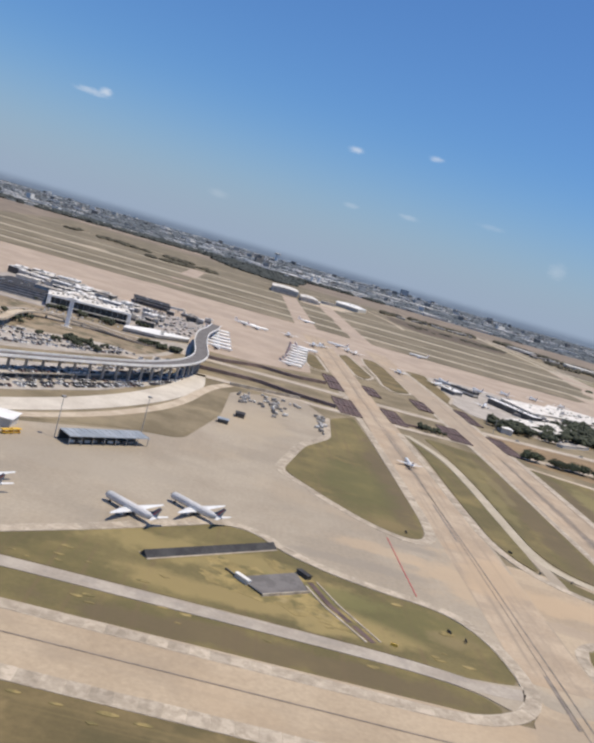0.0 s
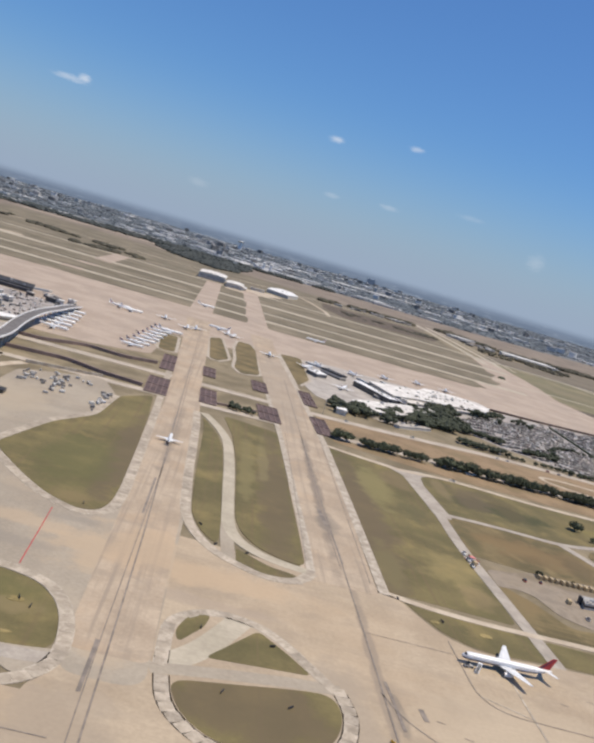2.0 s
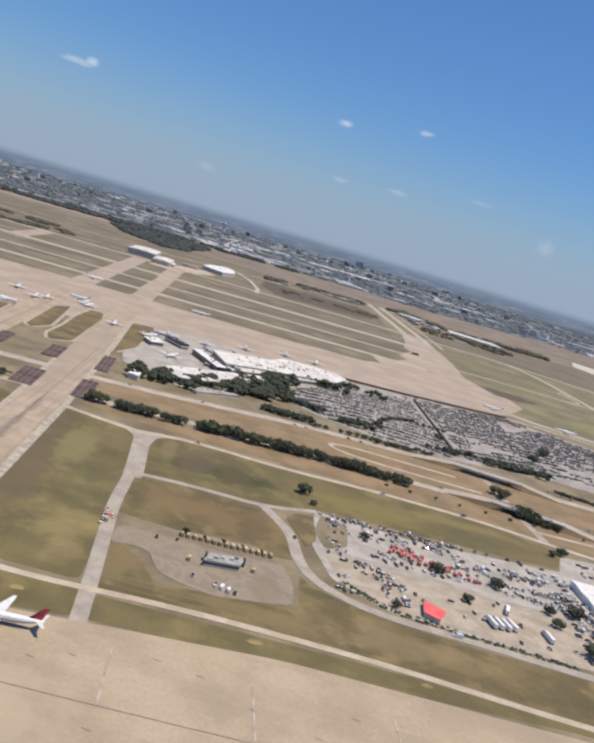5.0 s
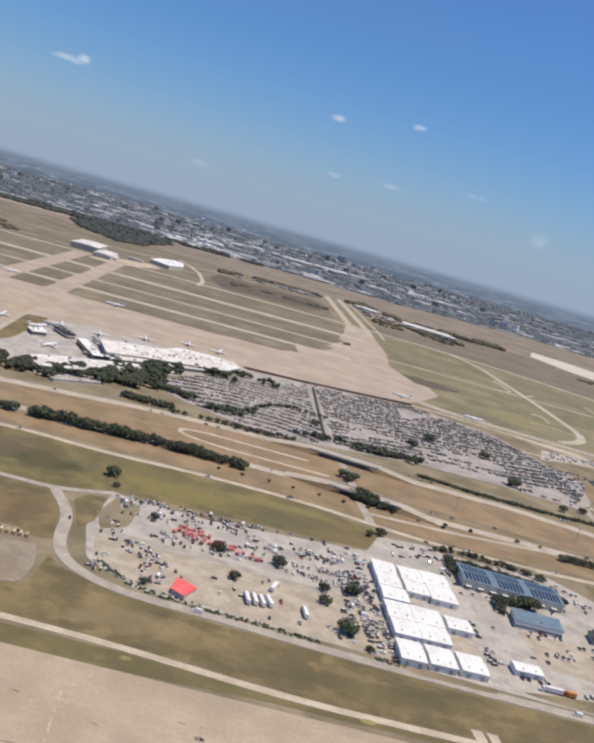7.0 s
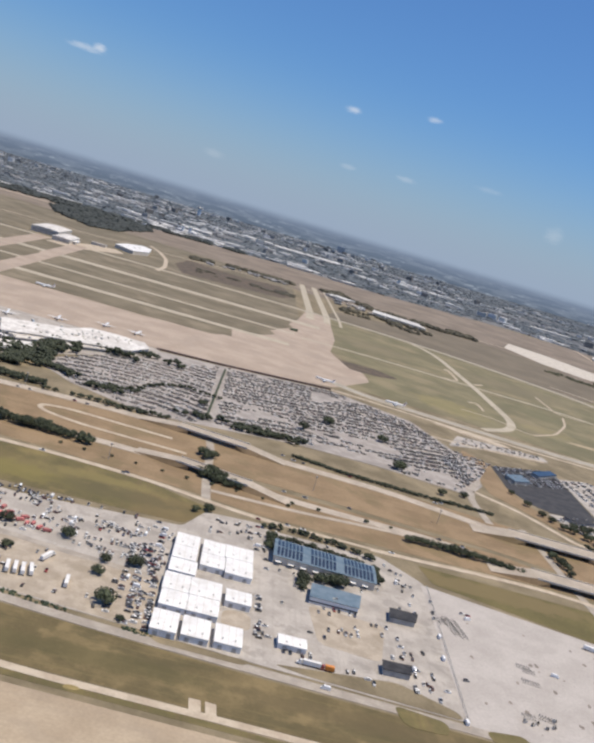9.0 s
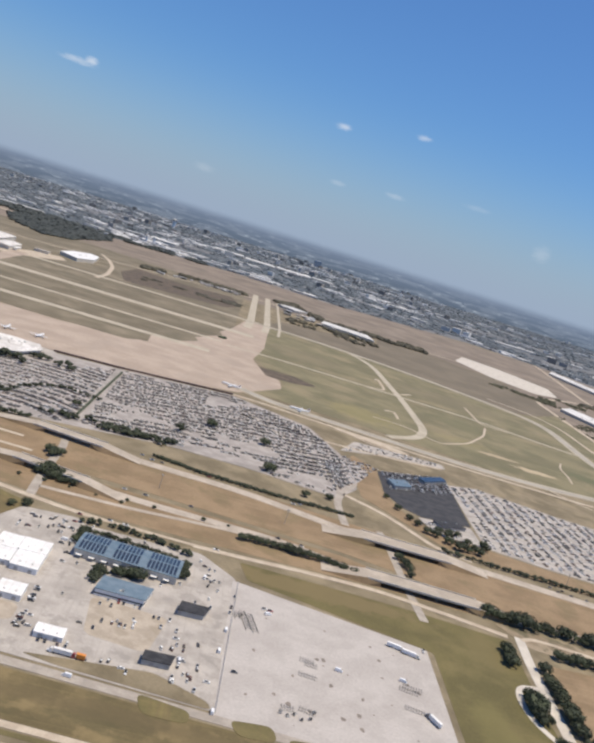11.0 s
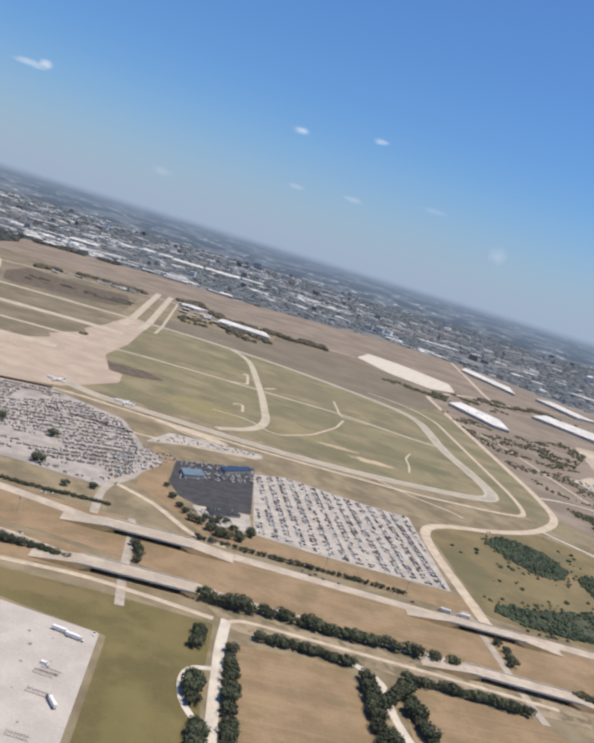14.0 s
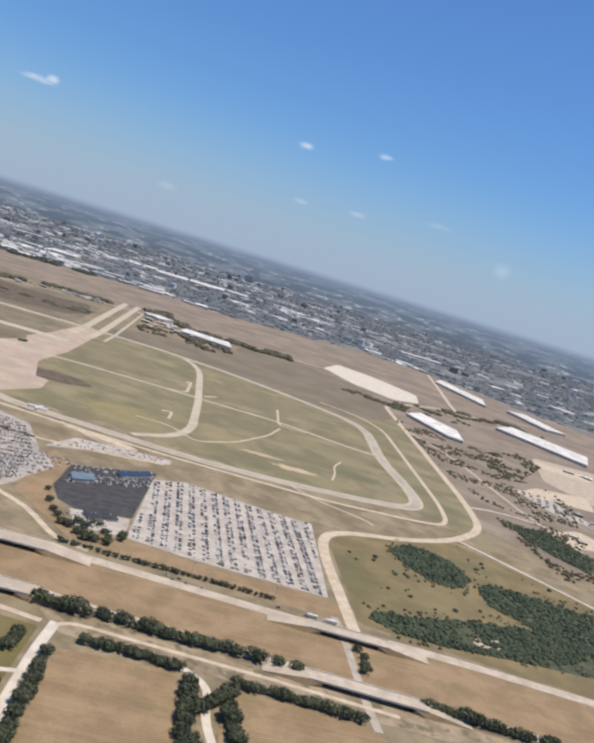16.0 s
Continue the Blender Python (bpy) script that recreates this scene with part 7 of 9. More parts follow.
gate(371, 518)
for k in range(5):
    put(TANVAN if k % 2 else PICKUP, 368.5 + (k % 2) * 2.6, 506 + k * 5.5, Z3, 92, group="queue at the checkpoint")
for k in range(15):
    x = 420 + k * 4.3
    put(TANVAN, x, 518.5 + 0.12 * k, Z2, 98 + rnd.uniform(-5, 5), label="tan utility truck in a row on dusty ground", group="trucks in the equipment yard")
    if k % 3 == 0:
        put(SHRUB, x + 2, 524 + rnd.uniform(-0.6, 0.6), 0, rnd.uniform(0, 360), rnd.uniform(0.5, 0.7), "low dark shrub behind a row of trucks", "row of shrubs")
for x, y, t in ((428, 484, TANVAN), (469, 490, TANVAN), (446, 457, PICKUP), (450, 455, VAN), (454, 453, VAN), (458, 452, SUV), (432, 462, SUV), (418, 509, SEDAN), (405, 505, SUV)):
    put(t, x, y, Z2, 80 + rnd.uniform(-8, 8), group="trucks in the equipment yard")

CAR_KINDS = (SEDAN, SUV, SEDAN, SUV, PICKUP, VAN)


def car_row(x0, y0, x1, y1, step, face, fill, group, z=Z2):
    n = int(math.hypot(x1 - x0, y1 - y0) / step)
    for k in range(n + 1):
        if rnd.random() < fill * 0.62:
            t = k / max(1, n)
            put(rnd.choice(CAR_KINDS), x0 + (x1 - x0) * t + rnd.uniform(-0.3, 0.3), y0 + (y1 - y0) * t + rnd.uniform(-0.5, 0.5), z, face + rnd.choice((0, 180)) + rnd.uniform(-5, 5), group=group)


G2 = "vehicles in the storage lot"
for y, a, b, f in ((632, 524, 600, 0.8), (634, 605, 730, 0.5), (622, 528, 570, 0.6), (612, 560, 640, 0.5), (600, 530, 560, 0.5), (604, 650, 735, 0.5), (592, 620, 700, 0.5), (577, 660, 735, 0.4), (560, 700, 735, 0.6), (556, 524, 545, 0.8), (545, 545, 560, 0.6), (520, 560, 575, 0.8), (512, 545, 562, 0.7), (505, 560, 575, 0.7), (548, 690, 720, 0.4), (530, 700, 728, 0.5), (510, 640, 655, 0.8)):
    car_row(a, y, b, y + (b - a) * 0.09, 3.6, 90, f, G2)
G3 = "vehicles beside the white halls"
for x, y0, y1, f in ((722, 480, 640, 0.55), (716, 490, 640, 0.45), (802, 500, 560, 0.6), (808, 560, 640, 0.5), (924, 600, 650, 0.4), (800, 600, 690, 0.4)):
    car_row(x, y0, x, y1, 4.2, 0, f, G3)
for y, a, b, f in ((655, 755, 792, 0.6), (668, 750, 790, 0.5), (606, 815, 900, 0.6), (560, 845, 885, 0.7), (552, 820, 905, 0.4), (540, 830, 920, 0.35), (527, 850, 920, 0.3), (515, 850, 880, 0.4), (483, 815, 838, 0.7), (478, 860, 935, 0.3), (470, 880, 930, 0.3), (500, 900, 935, 0.3), (590, 905, 930, 0.5), (640, 905, 935, 0.4), (660, 905, 930, 0.4)):
    car_row(a, y, b, y, 4.0, 90, f, G3)
for k, (x, y) in enumerate(((578, 592), (582, 590), (586, 588), (590, 586), (594, 590), (598, 584), (602, 580), (606, 577), (612, 578), (618, 577), (624, 574), (584, 584), (590, 580), (596, 577), (628, 576), (634, 572), (580, 598), (587, 596), (594, 597), (601, 592), (575, 587), (640, 570), (620, 583), (608, 585))):
    ob = thing("fire_engine", "faded red utility truck in the storage lot", "truck", spot(x, y, Z2, 30 + rnd.uniform(-20, 60)), "red trucks in the storage lot")
    boxed("body", -3.2, 1.4, -1.2, 1.2, 0.7, 2.6, M["fadedred"], ob)
    bm = bmesh.new()
    shaped(bm, [(1.5, 1.15, 0.6, 2.4, 1.0), (2.4, 1.15, 0.6, 2.3, 1.0), (3.2, 1.05, 0.6, 1.4, 0.95)])
    part("cab", bm, M["fadedred"], ob)
    boxed("windscreen", 2.35, 2.62, -0.9, 0.9, 1.6, 2.15, M["glass"], ob)
    for sx in (-2, 2):
        for sy in (-1.1, 1.1):
            bm = bmesh.new()
            tube(bm, (sx, sy - 0.2, 0.5), (sx, sy + 0.2, 0.5), 0.5, 0.5, 8)
            part("wheel", bm, M["tyre"], ob)


def tent(pts, height, roof, label):
    return block("tent", pts, height, M["cream"], roof, label, "tent", 0.4)


tent([(584, 505), (597, 496), (590, 481), (581, 487)], 3.2, M["tentred"], "bright red flat tent roof in a lot")
for x, y, s in ((609, 573, 1.0), (655, 570, 1.15), (622, 531, 0.7), (688, 546, 0.8), (710, 550, 1.05), (563, 491, 0.7), (687, 525, 0.8), (699, 488, 1.3), (754, 693, 0.8), (519, 652, 0.6), (512, 676, 0.7), (712, 471, 0.5), (743, 685, 0.7), (557, 604, 0.6), (812, 668, 1.0), (812, 658, 0.9), (810, 645, 0.9), (900, 640, 0.9), (903, 630, 1.0), (838, 598, 0.9), (836, 590, 0.8), (855, 605, 1.1), (862, 607, 1.2), (869, 606, 1.0)):
    plant(x, y, s, "trees among the parking lots")
for k in range(15):
    plant(816 + k * 5.6, 672 - 0.6 * k, 0.55, "small trees behind the blue-roofed hall")
for x, y, a in ((631, 503, 100), (636, 504, 100), (641, 504, 102), (646, 506, 104), (651, 530, 70), (671, 502, 95)):
    put(SEMI, x, y, Z2, a, label="white trailer parked in the storage lot", group="trailers in the storage lot")
put(VAN, 846, 450.5, Z3, 175)
put(SEMI, 836, 473, Z2, 178, label="white articulated lorry beside the lot entrance")
put(ORANGE, 848, 472.5, Z2, 178)
put(VAN, 600, 470, Z3, 175, label="white van driving on the curved road")
put(SUV, 499, 566, Z3, 95)

# white halls in rows
def hall(x0, x1, y0, y1, h, label, tint="white", doors=2):
    """A flat white shed with roof seams, a fascia and small doors on its south side."""
    ob = thing("hall", label, "hall", spot((x0 + x1) / 2, (y0 + y1) / 2), "white halls in rows")
    w, d = (x1 - x0) / 2, (y1 - y0) / 2
    boxed("wall", -w + 0.3, w - 0.3, -d + 0.3, d - 0.3, -0.1, h, M["white"], ob, "white wall")
    bm = bmesh.new()
    v = [bm.verts.new(p) for p in ((-w, -d, h), (w, -d, h), (w, d, h), (-w, d, h), (-w, -d, h + 0.5), (w, -d, h + 0.5), (w, d, h + 0.5), (-w, d, h + 0.5), (-w, 0, h + 1.3), (w, 0, h + 1.3))]
    for f in ((3, 2, 1, 0), (0, 1, 5, 4), (2, 3, 7, 6), (1, 2, 6, 9, 5), (3, 0, 4, 8, 7), (4, 5, 9, 8), (8, 9, 6, 7)):
        bm.faces.new([v[i] for i in f])
    roof = part("roof", bm, M[tint], ob)
    for k in range(1, 4):
        x = -w + 2 * w * k / 4
        bm = bmesh.new()
        vs = [bm.verts.new(p) for p in ((x - 0.12, -d, h + 0.55), (x + 0.12, -d, h + 0.55), (x + 0.12, 0, h + 1.38), (x - 0.12, 0, h + 1.38), (x + 0.12, d, h + 0.55), (x - 0.12, d, h + 0.55))]
        bm.faces.new(vs[:4])
        bm.faces.new((vs[3], vs[2], vs[4], vs[5]))
        part("seam", bm, M["cream"], roof)
    for k in range(doors):
        x = -w + 2 * w * (k + 0.5) / doors
        boxed("door", x - 1.4, x + 1.4, -d + 0.1, -d + 0.35, 0, 3.2, M["greywall"], ob, "grey roller door")
    for k in range(2):
        x = -w * 0.4 + k * w * 0.9
        boxed("vent", x - 0.5, x + 0.5, -d * 0.6, -d * 0.6 + 1.0, h + 0.6, h + 1.3, M["steel"], ob)


for x0, x1, y0, y1, tint in ((731, 748.5, 464, 490, "white"), (751, 769.5, 465, 490, "white"), (772.5, 791, 466, 490, "white"), (733, 752, 597, 620, "white"), (733, 752, 573, 596.5, "white"), (733, 753.5, 550, 572, "white"), (755, 773, 594, 619, "white"), (773.3, 796, 596, 620, "white"), (755, 774, 571, 593.5, "white"), (774.5, 796, 568, 595.5, "white"), (732, 751, 520.5, 547, "white"), (751.3, 774, 520.5, 547, "white"), (732.5, 751.5, 497, 520, "white"), (751.8, 773.5, 497, 520, "white"), (777, 796, 524, 543, "white"), (815, 835, 485, 498, "white")):
    hall(x0, x1, y0, y1, 4.6 if x0 < 800 else 4.0, "long cream hall with a flat white roof")


def solar_hall():
    """The big blue-grey hall with rows of dark panels on its roof."""
    ob = thing("office_hall", "blue-grey metal-roofed hall with rows of dark solar panels", "building", spot(857, 633, 0, -3.5))
    boxed("wall", -43, 43, -17, 17, -0.1, 7.0, M["cream"], ob, "cream wall")
    bm = bmesh.new()
    v = [bm.verts.new(p) for p in ((-44, -18, 6.9), (44, -18, 6.9), (44, 18, 6.9), (-44, 18, 6.9), (-44, -18, 7.3), (44, -18, 7.3), (44, 18, 7.3), (-44, 18, 7.3), (-44, 0, 8.6), (44, 0, 8.6))]
    for f in ((3, 2, 1, 0), (0, 1, 5, 4), (2, 3, 7, 6), (1, 2, 6, 9, 5), (3, 0, 4, 8, 7), (4, 5, 9, 8), (8, 9, 6, 7)):
        bm.faces.new([v[i] for i in f])
    roof = part("roof", bm, M["bluemetal"], ob, "blue-grey metal roof")
    for k in range(26):
        if k in (7, 8, 16, 17):
            continue
        x = -41 + k * 3.2
        for s in (-1, 1):
            bm = bmesh.new()
            lo, hi = (1.2, 8.75), (15.5, 7.62)
            vs = [bm.verts.new((x + dx, s * yy, zz)) for dx, (yy, zz) in ((0, lo), (2.2, lo), (2.2, hi), (0, hi))]
            vs += [bm.verts.new(p.co - Vector((0, 0, 0.12))) for p in vs]
            for f in ((0, 1, 2, 3), (7, 6, 5, 4), (0, 4, 5, 1), (1, 5, 6, 2), (2, 6, 7, 3), (3, 7, 4, 0)):
                bm.faces.new([vs[i] for i in f])
            part("solar_panel", bm, M["solar"], roof)
    for k in range(8):
        boxed("awning", -41 + k * 10.5, -36 + k * 10.5, -20.5, -17, 3.2, 3.4, M["white"], ob, "white awning")
        boxed("window", -41 + k * 10.5, -35 + k * 10.5, -17.12, -16.9, 1.0, 2.8, M["glass"], ob)


solar_hall()
block("blue_hall", [(844, 586), (883, 585), (879, 563), (841, 563)], 5.5, M["aircraft"], M["bluemetal"], "low white hall with a blue metal roof", "hall", 0.6, 2, ((1.5, 2.6, M["darkwall"]),), seed=31)
block("dark_shed", [(905, 565), (925, 566), (929, 580), (907, 580)], 4.5, M["greywall"], M["darkroof"], "open shed with a dark flat roof", "shed", 0.6, 0)
block("dark_shed", [(888, 485), (907, 486), (909, 497), (889, 496)], 4.5, M["greywall"], M["darkroof"], "open shed with a dark flat roof", "shed", 0.6, 0)

# fence and goods in the concrete yard
def fence(pts, label, height=2.2, step=6.0):
    ob = thing("fence", label, "fence", spot(0, 0), "chain-link fences")
    for a, b in zip(pts, pts[1:]):
        a, b = Vector(a), Vector(b)
        n = max(1, int((b - a).length / step))
        for k in range(n + 1):
            p = a.lerp(b, k / n)
            boxed("post", p.x - 0.1, p.x + 0.1, p.y - 0.1, p.y + 0.1, 0, height, M["steel"], ob)
        for z in (0.7, 1.4, height):
            bm = bmesh.new()
            tube(bm, (a.x, a.y, z), (b.x, b.y, z), 0.06, 0.06, 4)
            part("rail", bm, M["steel"], ob)


fence([(952, 650), (941, 452)], "grey wire fence between two lots")
for x, y, t, a in ((946, 590, SUV, 85), (944, 560, VAN, 85), (947, 600, PICKUP, 85), (949, 620, SUV, 88), (975, 612, SUV, 20), (980, 611, SUV, 20), (978, 604, VAN, 20), (1088, 604, SEMI, -15), (1100, 598, SEMI, -15), (1085, 552, VAN, -15), (939, 451, VAN, 90), (940, 527, VAN, 90), (952, 504, SUV, 10), (1032, 543, VAN, -10), (1114, 612, PICKUP, 80), (1099, 506, SEMI, 120)):
    put(t, x, y, Z2, a, label="white lorry parked in the concrete yard" if t is SEMI else "", group="vehicles in the concrete yard")


for k in range(34):
    x, y = rnd.uniform(955, 1105), rnd.uniform(455, 610)
    a = rnd.uniform(0.6, 2.6)
    pad("oil_stain", [(x + math.cos(j * 1.05) * a * rnd.uniform(0.4, 1.2), y + math.sin(j * 1.05) * a * rnd.uniform(0.5, 1.8)) for j in range(6)], Z2 + 0.06 + 0.001 * k, M["stain"], 0.6, "dark oil stain on concrete", "stain", depth=0.03)


def rack(x, y, turn, n=7, label="row of dark steel frames stored on concrete"):
    ob = thing("steel_frames", label, "frames", spot(x, y, Z2 + 0.04, turn), "stored frames in the yard")
    for k in range(n):
        bm = bmesh.new()
        tube(bm, (k * 2.0, -2.2, 0), (k * 2.0, -2.2, 1.6), 0.12, 0.12, 5)
        tube(bm, (k * 2.0, 2.2, 0), (k * 2.0, 2.2, 1.6), 0.12, 0.12, 5)
        tube(bm, (k * 2.0, -2.3, 1.6), (k * 2.0, 2.3, 1.6), 0.14, 0.14, 5)
        part("frame", bm, M["darkwall"], ob)
    for y0 in (-2.2, 2.2):
        bm = bmesh.new()
        tube(bm, (-0.3, y0, 0.2), (2.0 * n, y0, 0.2), 0.12, 0.12, 5)
        part("runner", bm, M["greywall"], ob)


for x, y, a, n in ((1002, 546, -8, 6), (1000, 525, -8, 7), (1080, 541, -12, 8), (1080, 516, -12, 8), (1078, 464, -8, 8), (985, 476, 2, 5), (998, 480, -14, 6), (956, 596, -78, 14), (962, 594, -78, 14), (951, 592, -78, 5), (1084, 546, -12, 8), (1006, 541, -8, 5)):
    rack(x, y, a, n)
for k, (x, y) in enumerate(((984, 469), (989, 467), (994, 471), (999, 467), (1005, 470), (1008, 478))):
    ob = thing("cable_reel", "large pale cable reel on concrete", "reel", spot(x, y, Z2 + 0.04, 25 * k), "cable reels")
    for sy in (-1, 1):
        bm = bmesh.new()
        tube(bm, (0, sy * 0.7, 1.3), (0, sy * 0.9, 1.3), 1.3, 1.3, 12)
        part("flange", bm, M["cream"], ob)
    bm = bmesh.new()
    tube(bm, (0, -0.7, 1.3), (0, 0.7, 1.3), 0.8, 0.8, 10)
    part("drum", bm, M["darkroof"], ob, "black wound cable")

# ---- traffic ----
rnd = random.Random(9)


def traffic(pts, count, group, offset=3.2):
    curve = rounded(pts, 60, False, 7)
    lengths = [(b - a).length for a, b in zip(curve, curve[1:])]
    total = sum(lengths)
    for k in range(count):
        s = rnd.random() * total
        for a, b, l in zip(curve, curve[1:], lengths):
            if s <= l:
                break
            s -= l
        p, d = a.lerp(b, s / l), (b - a).normalized()
        o = rnd.choice((-1, 1)) * offset
        put(rnd.choice((SEDAN, SUV, PICKUP, SEDAN)), p.x - d.y * o, p.y + d.x * o, Z3 + 0.02, math.degrees(math.atan2(d.y, d.x)), group=group)


traffic([(402, 790), (620, 806), (700, 806)], 6, "cars on the motorway")
traffic([(800, 805), (960, 795), (1040, 762)], 6, "cars on the motorway")
traffic([(1260, 737), (1402, 721), (1480, 712)], 5, "cars on the motorway")
traffic([(299, 893), (503, 923), (700, 932)], 7, "cars on the motorway", 3.8)
traffic([(800, 926), (888, 921), (1005, 912), (1050, 890)], 8, "cars on the motorway", 3.8)
traffic([(1260, 861), (1460, 843)], 6, "cars on the motorway", 3.8)
traffic([(406, 743), (497, 733), (589, 739), (685, 733)], 4, "cars on the frontage road", 1.8)
traffic([(798, 707), (916, 703), (1012, 712)], 4, "cars on the frontage road", 1.8)
put(SEMI, 1491, 843, Z2, 173, group="lorries on the motorway")
put(SEMI, 1514, 840.5, Z2, 173, group="lorries on the motorway")

# ---- trees and scrub ----
tree_row([(303, 790), (315, 791)], 6, 1.1)
tree_row([(332, 787), (363, 789)], 7.5, 1.1)
tree_row([(378, 789), (393, 791)], 7.5, 1.0)
tree_row([(412, 790), (500, 795), (560, 794), (624, 788)], 8.5, 1.2, 2.0)
tree_row([(413, 799), (500, 804), (560, 803), (616, 797)], 8.5, 1.15, 2.5, group="far trees behind the roadside row")
tree_row([(334, 794), (362, 796)], 8, 1.0, group="far trees behind the roadside row")
tree_row([(736, 792), (748, 800), (764, 782), (778, 772)], 6, 0.95, 3.0, gaps=0.0)
tree_row([(742, 780), (758, 775), (772, 770)], 6, 0.9, 3.0, gaps=0.0)
tree_row([(632, 1030), (640, 1075), (660, 1108), (696, 1130), (740, 1118)], 7, 0.75, group="far trees by the car parks")
tree_row([(768, 1004), (807, 1006), (846, 988)], 7, 1.0, group="far trees by the car parks")
tree_row([(726, 996), (754, 1006)], 6, 1.0, 4.0, group="far trees by the car parks")
# grove in front of the eastern terminal
for x0, x1, y0, y1, n in ((318, 345, 936, 1000, 14), (345, 392, 950, 1000, 22), (392, 445, 985, 1030, 24), (440, 486, 1000, 1110, 62), (478, 512, 1030, 1180, 40), (486, 530, 1150, 1200, 12), (545, 610, 1205, 1250, 14), (600, 680, 1245, 1270, 8)):
    for k in range(n):
        plant(tree_random.uniform(x0, x1), tree_random.uniform(y0, y1), 1.45, "far grove beside the terminal")
tree_row([(477, 955), (534, 948)], 6, 1.0, 3.0, group="far trees by the car parks")
tree_row([(477, 961), (534, 954)], 6, 1.0, 3.0, group="far trees by the car parks")
tree_row([(508, 1050), (530, 1040), (557, 1023)], 6, 1.1, 3.0, group="far trees by the car parks")
tree_row([(577, 1001), (621, 1006)], 5.5, 1.0, 3.0, group="far trees by the car parks")
tree_row([(842, 938), (898, 924), (991, 917), (1087, 918)], 3.6, 0.5, 0.8, group="far trees by the car parks", gaps=0.0)
tree_row([(842, 936), (898, 921), (991, 913), (1087, 915)], 3.6, 0.5, 0.8, group="far trees by the car parks", gaps=0.02)
tree_row([(806, 689), (840, 695), (876, 690), (907, 677)], 6, 0.75, 1.5, group="far trees by the car parks")
tree_row([(905, 655), (903, 630)], 6, 0.8, 1.5, group="far trees by the car parks")
tree_row([(836, 580), (838, 596), (852, 607), (868, 606)], 5, 0.75, 1.5, group="far trees by the car parks")
tree_row([(519, 1040), (556, 1033)], 8, 1.0, group="far trees by the car parks")
tree_row([(579, 1005), (627, 1030)], 8, 1.0, group="far trees by the car parks")
tree_row([(618, 940), (685, 950)], 8, 0.9, group="far trees by the car parks")
tree_row([(543, 938), (602, 946), (676, 952)], 9, 0.75, group="far trees by the car parks")
tree_row([(765, 985), (800, 990), (858, 1010)], 5.5, 1.1, group="far trees by the car parks")
tree_row([(690, 990), (730, 1000)], 6, 1.0, group="far trees by the car parks")
tree_row([(954, 752), (1000, 752), (1048, 748), (1068, 742)], 7.5, 0.95)
tree_row([(835, 770), (940, 775)], 22, 0.36)
tree_row([(600, 770), (830, 760)], 24, 0.32)
tree_row([(1195, 880), (1262, 876)], 7, 0.85, group="far trees by the car parks")
tree_row([(1262, 876), (1360, 872), (1447, 866)], 6.5, 0.75, 1.0, gaps=0.0, group="far trees by the car parks")
tree_row([(1205, 724), (1252, 720)], 8, 1.4)
tree_row([(1264, 724), (1330, 716), (1400, 714)], 8.5, 1.35, 2.5)
tree_row([(1258, 668), (1300, 667), (1345, 660)], 7.5, 1.1)
tree_row([(1416, 713), (1459, 711)], 8, 1.35)
tree_row([(1400, 654), (1450, 652), (1516, 644)], 7.5, 1.1)
tree_row([(1590, 697), (1640, 690), (1720, 676)], 8, 1.3)
tree_row([(1203, 655), (1200, 630)], 6, 1.2)
tree_row([(1198, 580), (1197, 545)], 6, 1.35, 3.0)
tree_row([(1230, 640), (1229, 570), (1226, 510), (1222, 450)], 6.5, 1.15)
tree_row([(1202, 515), (1200, 450)], 7, 1.2)
tree_row([(1356, 640), (1354, 590), (1352, 540)], 6, 1.3)
tree_row([(1364, 600), (1392, 632), (1392, 600), (1398, 560)], 7, 1.25)
tree_row([(1360, 560), (1362, 520)], 8, 1.1)
for x, y, s in ((1150, 1039, 1.0), (1160, 1000, 0.9), (1170, 970, 1.1), (1178, 955, 1.1), (1187, 935, 1.0), (1197, 930, 1.1), (1210, 915, 1.0), (1222, 905, 1.2), (1232, 905, 1.1), (1240, 935, 1.0), (1246, 925, 0.9), (1261, 928, 1.1), (1262, 940, 1.0), (1231, 956, 1.0), (1222, 960, 1.0), (1215, 940, 1.0), (1062, 960, 1.0), (1030, 945, 0.8), (985, 1005, 1.4), (860, 1080, 1.2), (900, 1150, 1.3), (980, 1130, 1.4), (720, 1060, 0.9), (1246, 905, 1.0), (1205, 950, 0.9), (737, 850, 1.2), (742, 840, 1.1), (748, 848, 1.0), (752, 786, 1.2), (745, 782, 1.2), (758, 776, 1.0), (760, 786, 1.1), (1132, 800, 1.0), (1136, 790, 1.0), (1134, 775, 0.9), (1128, 815, 0.9), (1538, 740, 1.0), (1540, 755, 1.0), (1542, 770, 0.9), (1537, 785, 0.9)):
    plant(x, y, s, "trees beside the car parks")
for x0, x1, y0, y1, n in ((-122, -104, 975, 1003, 10), (-98, -55, 853, 863, 16), (-215, -140, 925, 938, 16), (-240, -222, 940, 990, 8), (-190, -110, 735, 770, 16), (-230, -190, 770, 830, 8), (195, 220, 790, 808, 7)):
    for k in range(n):
        plant(tree_random.uniform(x0, x1), tree_random.uniform(y0, y1), 0.85, "far trees inside the terminal loop")


